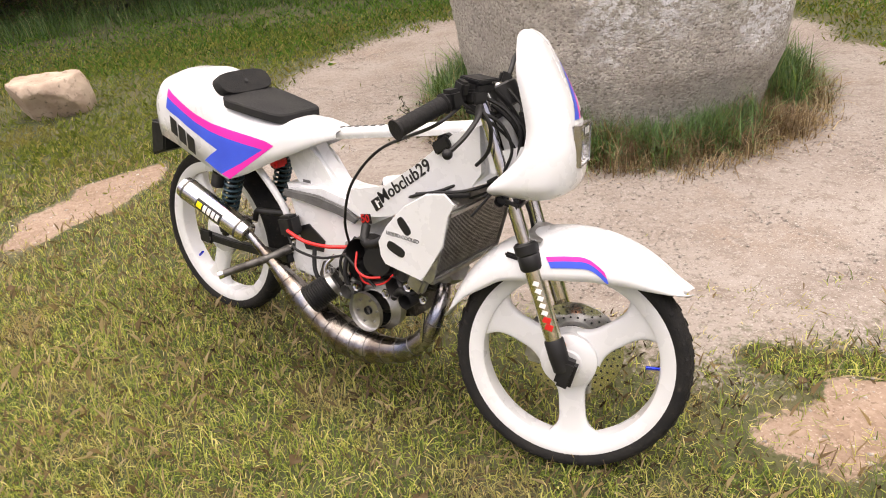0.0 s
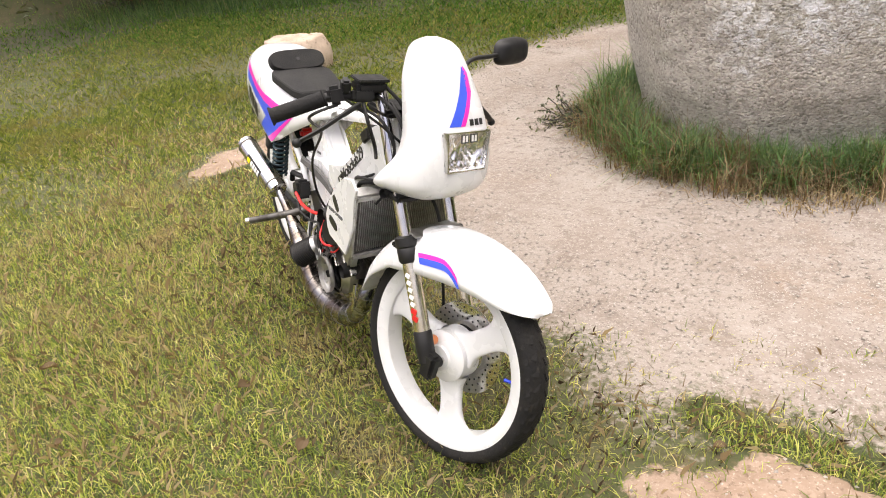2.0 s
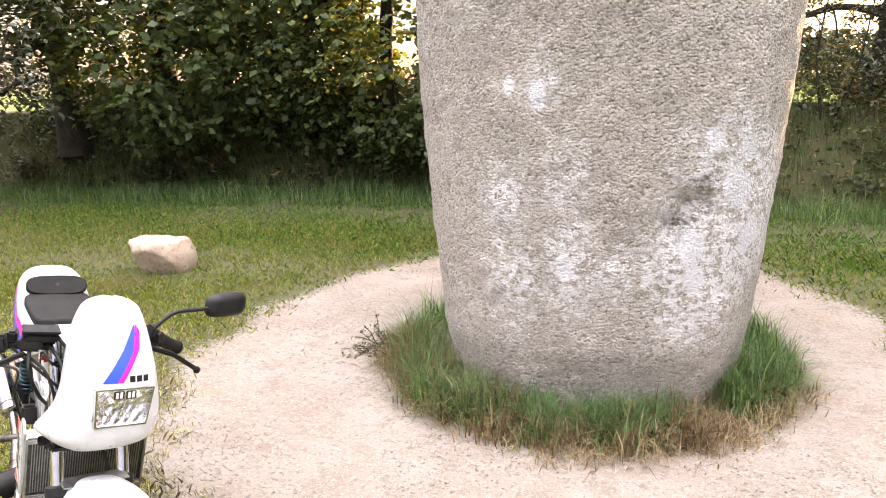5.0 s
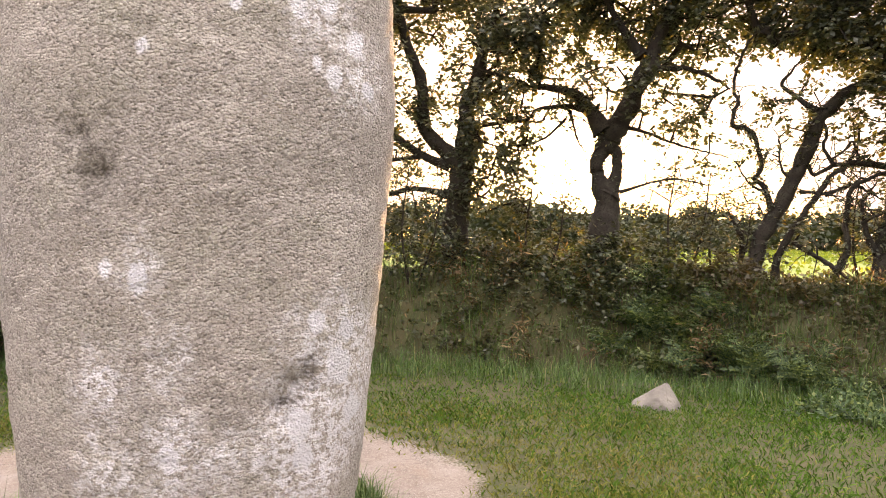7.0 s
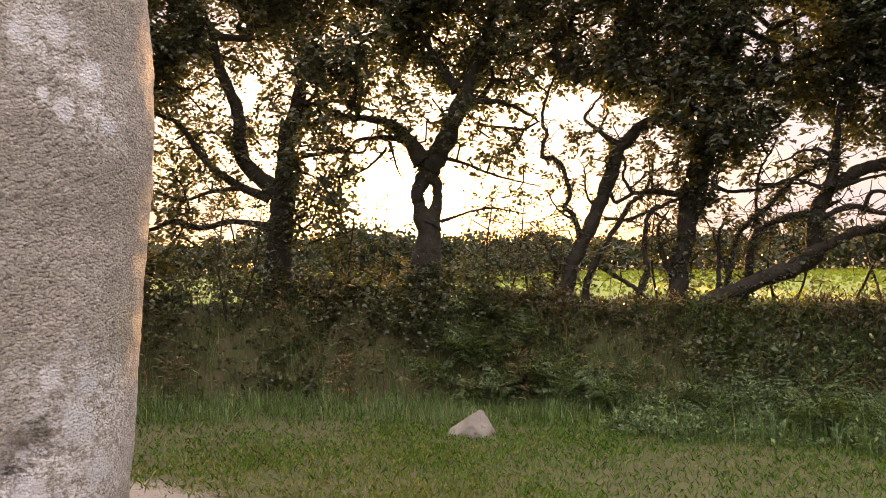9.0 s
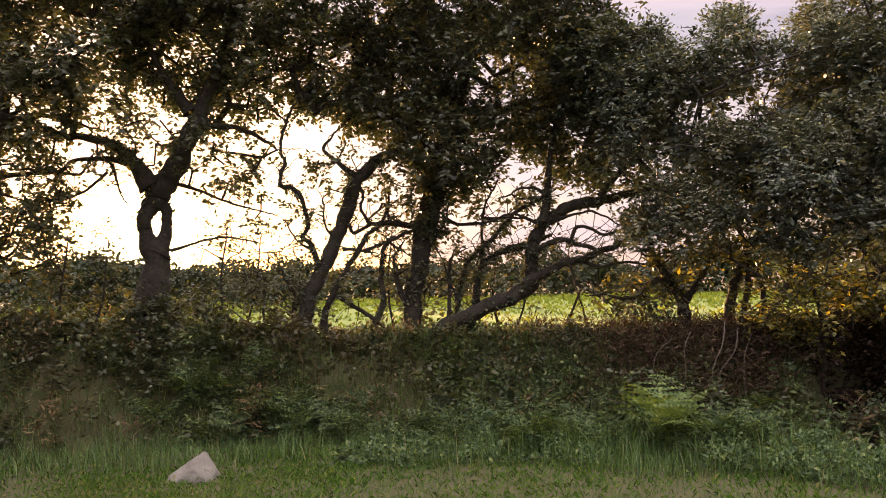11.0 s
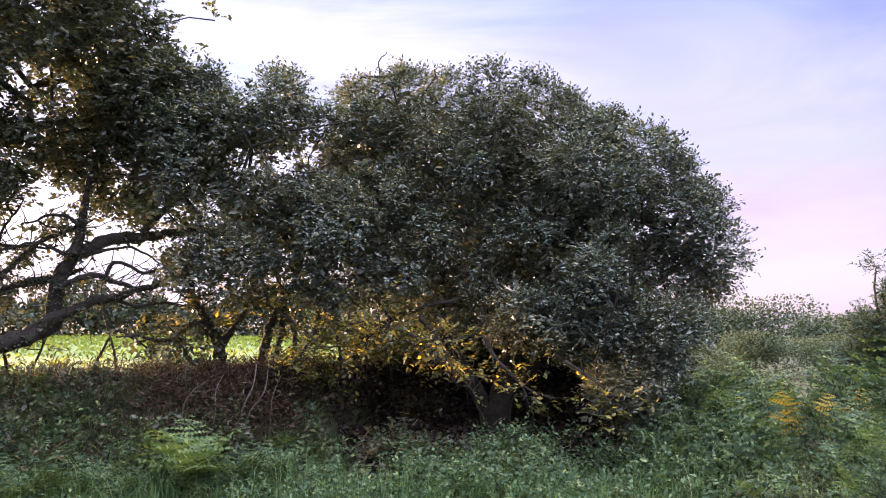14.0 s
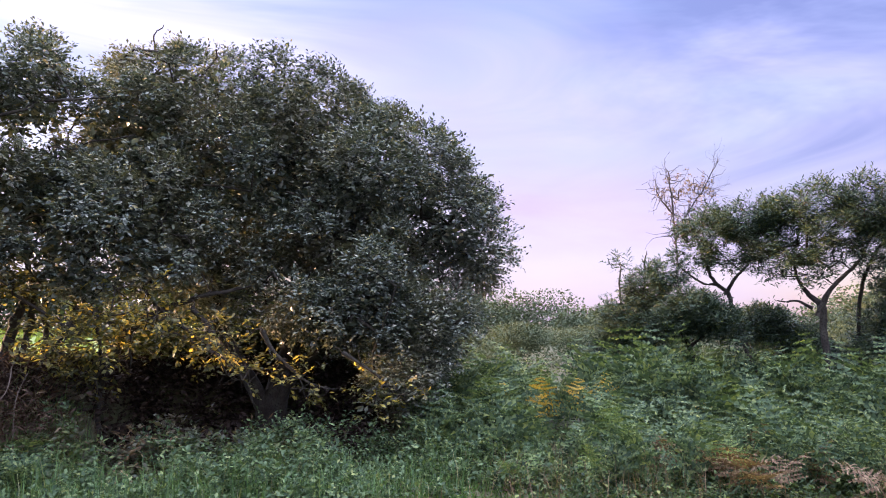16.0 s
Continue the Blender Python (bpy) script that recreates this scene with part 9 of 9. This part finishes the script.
for k in range(165):
    x, y = 9.8 + 5.2 * frng.uniform(0, 1) ** 1.4, frng.uniform(-5.5, 1.2)
    if beyond_hedge(np.array([x]), np.array([y]))[0][0] > (-0.2 if y > 0 else -1.3):
        fern((x, y), int(frng.integers(3, 6)), frng.uniform(0.8, 1.4) * min(1.5, 0.8 + 0.25 * (x - 9.8)), 100 + k, "tall bracken in the thicket", lean=-30)
FROND_DEAD = frond_mesh("frond", 0.8, 13, random, M_LEAF_DRY)
for k in range(26):
    x, y = frng.uniform(9.5, 11.0), frng.uniform(-4.6, -1.6)
    if beyond_hedge(np.array([x]), np.array([y]))[0][0] > -1.8:
        fern((x, y), int(frng.integers(3, 5)), frng.uniform(0.6, 1.0), 500 + k, "dead tan bracken before the thicket", FROND_DEAD)
for k in range(70):
    u = frng.uniform(0, 1)
    x, y = 5.2 + 4.6 * u + frng.uniform(-0.2, 0.5), 9.3 - 5.5 * u + frng.uniform(-0.2, 0.5)
    fern((x, y), int(frng.integers(3, 6)), frng.uniform(0.5, 1.0), 300 + k, "small bracken on the hedge bank")

# gorse and thin trees east of the sallow
tree("gorse_bush", "dark pointed gorse bush standing in the bracken", "gorse",
     [rooted((-12.8, 12.00, 0.61, 0.034), (-12.5, 12.00, 1.21, 0.028), (-12.7, 12.00, 1.73, 0.022), (-13.4, 12.00, 2.26, 0.017), (-13.6, 12.00, 2.69, 0.011)),
      stem((-12.6, 12.00, 1.38, 0.017), (-11.7, 12.00, 1.91, 0.017), (-11.7, 12.00, 2.44, 0.011))],
     [puff(-11.80, 12.00, 2.54, 0.27, 0.14, 0.13), puff(-13.60, 12.00, 2.19, 0.45, 0.39, 0.30), puff(-12.30, 12.00, 1.63, 0.54, 0.44, 0.39), puff(-15.00, 12.00, 2.37, 0.36, 0.26, 0.24), puff(-11.30, 12.00, 1.15, 0.45, 0.49, 0.27), puff(-14.10, 12.00, 1.67, 0.36, 0.30, 0.31)],
     260, 80, (0.05, 0.1), 0.085, M_GORSE, 40, narrow=0.2, droop=-0.9, gap=0.1, r0=0.007)
tree("gorse_bush", "low spreading gorse on a bent bare stem", "gorse",
     [rooted((-17.2, 11.60, 0.59, 0.038), (-16.9, 11.60, 0.99, 0.033), (-16.6, 11.60, 1.30, 0.033), (-16.0, 11.60, 1.52, 0.022), (-15.2, 11.60, 1.73, 0.016)),
      stem((-16.6, 11.60, 1.30, 0.022), (-17.3, 11.60, 1.42, 0.022), (-18.2, 11.60, 1.57, 0.016), (-19.0, 11.60, 1.65, 0.011))],
     [puff(-15.50, 11.60, 1.63, 0.36, 0.34, 0.18), puff(-18.30, 11.60, 1.63, 0.36, 0.33, 0.16), puff(-16.90, 11.60, 1.83, 0.36, 0.38, 0.17), puff(-19.20, 11.60, 1.47, 0.27, 0.20, 0.11)],
     260, 80, (0.05, 0.1), 0.085, M_GORSE, 41, narrow=0.2, droop=-0.9, gap=0.1, r0=0.007)
tree("gorse_bush", "tall gorse with a flat dark head on a leaning stem", "gorse",
     [rooted((-21.6, 12.20, 0.57, 0.046), (-20.7, 12.20, 1.02, 0.046), (-20.0, 12.20, 1.44, 0.040), (-19.4, 12.20, 1.86, 0.034), (-19.0, 12.20, 2.08, 0.034), (-18.2, 12.20, 2.25, 0.029), (-17.6, 12.20, 2.52, 0.023), (-17.2, 12.20, 2.78, 0.017)),
      stem((-19.0, 12.20, 2.06, 0.029), (-19.6, 12.20, 2.29, 0.023), (-20.4, 12.20, 2.50, 0.017), (-21.0, 12.20, 2.84, 0.014)),
      stem((-18.5, 12.20, 2.21, 0.017), (-17.4, 12.20, 2.25, 0.017), (-16.4, 12.20, 2.43, 0.012))],
     [puff(-18.00, 12.20, 3.02, 0.54, 0.45, 0.25), puff(-20.20, 12.20, 3.22, 0.54, 0.50, 0.29), puff(-16.90, 12.20, 2.64, 0.36, 0.33, 0.17), puff(-21.60, 12.20, 2.82, 0.45, 0.36, 0.27), puff(-19.10, 12.20, 2.62, 0.36, 0.40, 0.15), puff(-22.80, 12.20, 3.19, 0.36, 0.27, 0.23), puff(-21.90, 12.20, 2.52, 0.27, 0.22, 0.12)],
     260, 80, (0.05, 0.1), 0.085, M_GORSE, 42, narrow=0.2, droop=-0.9, gap=0.1, r0=0.007)
tree("gorse_bush", "old gorse with layered dark heads on forked bare stems", "gorse",
     [rooted((-25.8, 11.90, 0.56, 0.050), (-25.3, 11.90, 1.02, 0.050), (-25.0, 11.90, 1.45, 0.050), (-24.8, 11.90, 1.80, 0.056), (-24.0, 11.90, 2.04, 0.033), (-23.2, 11.90, 2.22, 0.022), (-22.8, 11.90, 2.47, 0.017)),
      stem((-24.9, 11.90, 1.73, 0.039), (-25.6, 11.90, 2.05, 0.033), (-26.6, 11.90, 2.28, 0.028), (-27.5, 11.90, 2.45, 0.022), (-28.4, 11.90, 2.74, 0.017)),
      stem((-24.6, 11.90, 1.85, 0.022), (-23.6, 11.90, 1.93, 0.017), (-22.7, 11.90, 1.89, 0.011))],
     [puff(-24.90, 11.90, 3.33, 0.54, 0.49, 0.24), puff(-23.40, 11.90, 2.69, 0.45, 0.44, 0.28), puff(-26.20, 11.90, 2.95, 0.54, 0.53, 0.28), puff(-28.50, 11.90, 3.27, 0.54, 0.44, 0.40), puff(-23.80, 11.90, 2.34, 0.36, 0.35, 0.13), puff(-25.80, 11.90, 2.55, 0.36, 0.39, 0.20), puff(-28.70, 11.90, 2.68, 0.45, 0.30, 0.22)],
     260, 80, (0.05, 0.1), 0.085, M_GORSE, 43, narrow=0.2, droop=-0.9, gap=0.1, r0=0.007)
tree("gorse_bush", "tall dark gorse with thin upright stems", "gorse",
     [rooted((-27.4, 12.40, 0.53, 0.035), (-27.3, 12.40, 1.25, 0.029), (-27.5, 12.40, 1.90, 0.029), (-28.1, 12.40, 2.38, 0.024), (-29.1, 12.40, 2.78, 0.017)),
      rooted((-28.4, 12.40, 0.62, 0.029), (-28.7, 12.40, 1.42, 0.029), (-29.3, 12.40, 2.06, 0.023))],
     [puff(-30.50, 12.40, 3.03, 0.63, 0.60, 0.52), puff(-29.40, 12.40, 2.32, 0.45, 0.32, 0.33), puff(-28.50, 12.40, 1.36, 0.45, 0.41, 0.51), puff(-30.50, 12.40, 1.68, 0.54, 0.50, 0.70)],
     260, 80, (0.05, 0.1), 0.085, M_GORSE, 44, narrow=0.2, droop=-0.9, gap=0.1, r0=0.007)
tree("gorse_bush", "half-dead gorse with a stout dark trunk", "gorse",
     [rooted((-22.3, 12.60, 0.54, 0.060), (-22.2, 12.60, 1.05, 0.059), (-22.2, 12.60, 1.48, 0.047), (-21.8, 12.60, 1.74, 0.030)),
      rooted((-20.8, 12.60, 0.53, 0.024), (-20.6, 12.60, 1.21, 0.018), (-21.2, 12.60, 1.65, 0.012))],
     [puff(-24.20, 12.60, 1.17, 0.36, 0.32, 0.29), puff(-21.20, 12.60, 1.59, 0.36, 0.42, 0.20, 0.80)],
     260, 80, (0.05, 0.1), 0.085, M_GORSE, 45, narrow=0.2, droop=-0.9, gap=0.1, r0=0.007)
tree("bare_tree", "thin half-bare tree with fine twigs behind the gorse", "tree",
     [rooted((-15.8, 14.00, 1.35, 0.021), (-15.7, 14.00, 2.55, 0.018), (-15.6, 14.00, 3.17, 0.016), (-15.5, 14.00, 3.78, 0.013), (-15.3, 14.00, 4.31, 0.011)),
      stem((-15.6, 14.00, 3.06, 0.013), (-16.4, 14.00, 3.52, 0.011), (-17.7, 14.00, 4.06, 0.009), (-18.6, 14.00, 4.46, 0.006)),
      stem((-15.5, 14.00, 3.58, 0.011), (-14.7, 14.00, 3.90, 0.008), (-14.5, 14.00, 4.21, 0.005)),
      stem((-16.0, 14.00, 3.37, 0.009), (-17.2, 14.00, 3.46, 0.007), (-18.2, 14.00, 3.85, 0.005))],
     [puff(-15.50, 14.00, 4.03, 0.36, 0.24, 0.25), puff(-17.50, 14.00, 4.01, 0.36, 0.26, 0.27), puff(-16.30, 14.00, 3.51, 0.27, 0.21, 0.22)],
     110, 8, (0.03, 0.05), 0.07, M_LEAF_DRY, 50, r0=0.004, twigs=160)

# ---- the field and the far trees ----
FRNG = np.random.default_rng(77)
fx, fy = FRNG.uniform(5, 150, 26000), FRNG.uniform(5, 150, 26000)
fd, _ = beyond_hedge(fx, fy)
k = (fd > 3.6) & (np.hypot(fx, fy) < 130)
fx, fy = fx[k], fy[k]
fv, ff = blades(fx, fy, ground_z(fx, fy), 0.06 + 0.003 * np.hypot(fx, fy), 0.03 + 0.004 * np.hypot(fx, fy), 0.3, 0.4, FRNG)
tagged(new("field_grass", mesh_of("field_grass", fv, ff, M_FIELD)), "sunlit green pasture behind the hedge", "grass", kind="stuff")
field = sheet("field", grid_coords(2, 60, 1.0, 160), grid_coords(2, 60, 1.0, 160), lambda x, y: ground_z(x, y) + 0.02, lambda x, y: (beyond_hedge(x, y)[0] > 4.4) & (np.hypot(x, y) < 170) & (y > 2),
              material("pasture", (0.15, 0.21, 0.035), 0.9, color2=(0.2, 0.245, 0.05), scale=0.3, color3=(0.115, 0.17, 0.03), scale3=3.0))
tagged(field, "bright green pasture beyond the hedge bank", "field", kind="structure")


M_BUSHES = leafy("middle_bushes", [(0.0, (0.045, 0.066, 0.042)), (1.0, (0.1, 0.13, 0.075))], 0.1, 0.8, 0.1)


def far_wood(name, label, rows, mat, seed, leaf, per):
    """Distant trees: a trunk line and heaps of leaf clumps, row by row (bearing, distance, height, width)."""
    rng = np.random.default_rng(seed)
    vs, fs, n0 = [], [], 0
    for az, d, h, w in rows:
        x, y = polar(az, d)
        b = []
        for _ in range(7):
            b.append(((x + rng.normal(0, w * 0.35), y + rng.normal(0, w * 0.35), h * rng.uniform(0.35, 0.75)), (w * 0.4, w * 0.4, h * 0.25)))
        c = in_blobs(b, per, rng, 0.15)
        c = np.concatenate([c, np.stack([x + rng.normal(0, w * 0.5, per // 4), y + rng.normal(0, w * 0.5, per // 4), rng.uniform(0, h * 0.5, per // 4)], -1)])
        v, f = leaves(c, rng.uniform(leaf * 0.6, leaf * 1.3, len(c)), rng, 0.0, 0.8)
        vs.append(v), fs.append(f + n0)
        n0 += len(v)
    return tagged(new(name, mesh_of(name, np.concatenate(vs), np.concatenate(fs), mat)), label, "trees", kind="stuff")


WRNG = np.random.default_rng(91)
far_wood("far_trees", "distant tree line beyond the pasture", [(a, 118 + WRNG.uniform(-8, 14), WRNG.uniform(4.5, 8.5), WRNG.uniform(5, 9)) for a in np.arange(30, 100, 1.9)], M_FAR, 61, 0.8, 1000)
far_wood("far_trees", "round dark tree standing in the pasture", [(76.5, 60, 6.6, 4.4), (79.2, 60, 4.6, 3.6), (74.6, 61, 4.6, 3.0), (70.5, 62, 4.2, 3.4), (65.2, 60, 4.8, 3.6)], M_FAR, 65, 0.3, 3500)
far_wood("far_trees", "wooded skyline east of the thicket", [(a, 62 + WRNG.uniform(-6, 10), WRNG.uniform(2.6, 4.8), WRNG.uniform(4, 7)) for a in np.arange(-45, 8, 3.6)], M_BUSHES, 62, 0.2, 5000)
far_wood("mid_bushes", "rounded bushes in the middle distance", [(a, 26 + WRNG.uniform(-4, 6), WRNG.uniform(1.1, 2.5), WRNG.uniform(2.0, 3.2)) for a in np.arange(-45, 6, 4.6)], M_BUSHES, 63, 0.065, 11000)
far_wood("near_wood", "wood that closes the clearing behind the camera", [(a, 15 + WRNG.uniform(-1, 3), WRNG.uniform(3.0, 4.5), WRNG.uniform(3.5, 4.5)) for a in np.arange(160, 322, 13.0)], M_LEAF_OAK, 64, 0.3, 600)


def a_frame():
    """Two old poles leaning together on the bank, grown with ivy."""
    x, y = polar(42.4, 10.7)
    z, top = ground_at(x, y), 1.53
    root = new("pole_frame")
    root.location = (x, y, z)
    v = Vector((0.67, -0.74, 0)).normalized()
    rng = np.random.default_rng(9)
    for sd, w in ((-1, 0.3), (1, 0.2)):
        foot, tip = v * sd * w + Vector((0, 0, -0.05)), v * sd * -0.02 + Vector((0, 0, top - z))
        _, _, tv, tf = bough([(*foot, 0.02), (*foot.lerp(tip, 0.5), 0.017), (*tip, 0.014)], rng, 8)
        pole = child(new("pole", mesh_of("pole", tv, tf, M_BARK, True)), root)
        t = rng.uniform(0, 1, 70)
        c = np.array([tuple(foot.lerp(tip, k)) for k in t]) + rng.normal(0, 0.012, (70, 3))
        lv, lf = leaves(c, rng.uniform(0.03, 0.055, 70), rng, narrow=0.7)
        child(new("ivy", mesh_of("ivy", lv, lf, M_LEAF_BANK)), pole)
    return tagged(root, "two thin old poles leaning together with ivy", "pole frame")


a_frame()
# pale dead stems hanging down the worn bank
for rows in ([(34.6, 8.6, 1.13, 0.011), (34.8, 8.5, 0.95, 0.012), (35.2, 8.4, 0.7, 0.009), (35.3, 8.3, 0.35, 0.007)],
             [(32.0, 8.65, 1.24, 0.014), (32.5, 8.5, 1.0, 0.015), (33.1, 8.4, 0.75, 0.012), (33.5, 8.3, 0.35, 0.009)],
             [(31.2, 8.65, 1.18, 0.013), (31.8, 8.5, 0.94, 0.013), (32.5, 8.4, 0.68, 0.011), (32.7, 8.3, 0.3, 0.008)],
             [(30.6, 8.7, 1.1, 0.01), (30.9, 8.5, 0.85, 0.01), (31.2, 8.4, 0.4, 0.008)],
             [(36.0, 8.65, 1.05, 0.009), (36.9, 8.5, 0.85, 0.009), (37.2, 8.35, 0.4, 0.007)]):
    line = curve([(*polar(a + 0.22 * math.sin(11 * z + 40 * rows[0][3] + rows[0][0]), d), z) for a, d, z, _ in rows], 5)
    thick = np.interp(np.linspace(0, 1, len(line)), np.linspace(0, 1, len(rows)), [0.45 * r[3] for r in rows])
    ob = part("dead_bramble", bm_sweep(line, list(thick), 6), M_STEM, None)
    tagged(ob, "pale dead bramble hanging down the worn bank", "bramble", "brambles on the bank")


def bank_face(x, y):
    d, _ = beyond_hedge(x, y)
    return (d > -0.15) & (d < 1.4) & (fbm(x * 1.4, y * 1.4, 97) > 0.4) & ~hollow_under(x, y)


turf("bank_grass", "long hanging grass on the face of the hedge bank", [(-8, 10, 4.5, 12, 330)], bank_face, (0.2, 0.5), (0.004, 0.008), M_GRASS_LONG, 0.7, 1.0)
turf("bank_straw", "dead pale grass stems hanging on the hedge bank", [(-8, 10, 4.5, 12, 110)], bank_face, (0.2, 0.55), (0.003, 0.006), M_LEAF_DRY, 0.8, 1.0)


def dry_stems(x, y):
    d, _ = beyond_hedge(x, y)
    return (d > -1.7) & (d < 0.6) & (fbm(x * 1.3, y * 1.3, 95) > 0.5)


turf("tall_grass", "tall rank grass standing among the scrub", [(6.8, 11.2, -4.5, 6.5, 170)], verge, (0.25, 0.6), (0.004, 0.008), M_GRASS_LONG, 0.35, 0.6)
turf("dry_stems", "tan dead grass stems before the thicket", [(9.0, 11.6, -5.0, 0.6, 170)], dry_stems, (0.25, 0.6), (0.003, 0.006), M_LEAF_DRY, 0.75, 0.7)

clump, segs, tips = debris()
tv, tf = tubes(segs, 6)
child(new("twig_tangle", mesh_of("twig_tangle", tv, tf, M_BARK, True)), clump)
tips = np.repeat(np.array(tips), 5, 0) + RNG.normal(0, 0.012, (len(tips) * 5, 3)) * [1, 1, 0.5]
tips[:, 2] = np.maximum(tips[:, 2], 0.01)
tv, tf = leaves(tips, RNG.uniform(0.012, 0.03, len(tips)), RNG)
child(new("foliage", mesh_of("foliage", tv, tf, M_LEAF_BANK)), clump)
tagged(clump, "dark uprooted heather clump lying on the gravel", "heather")
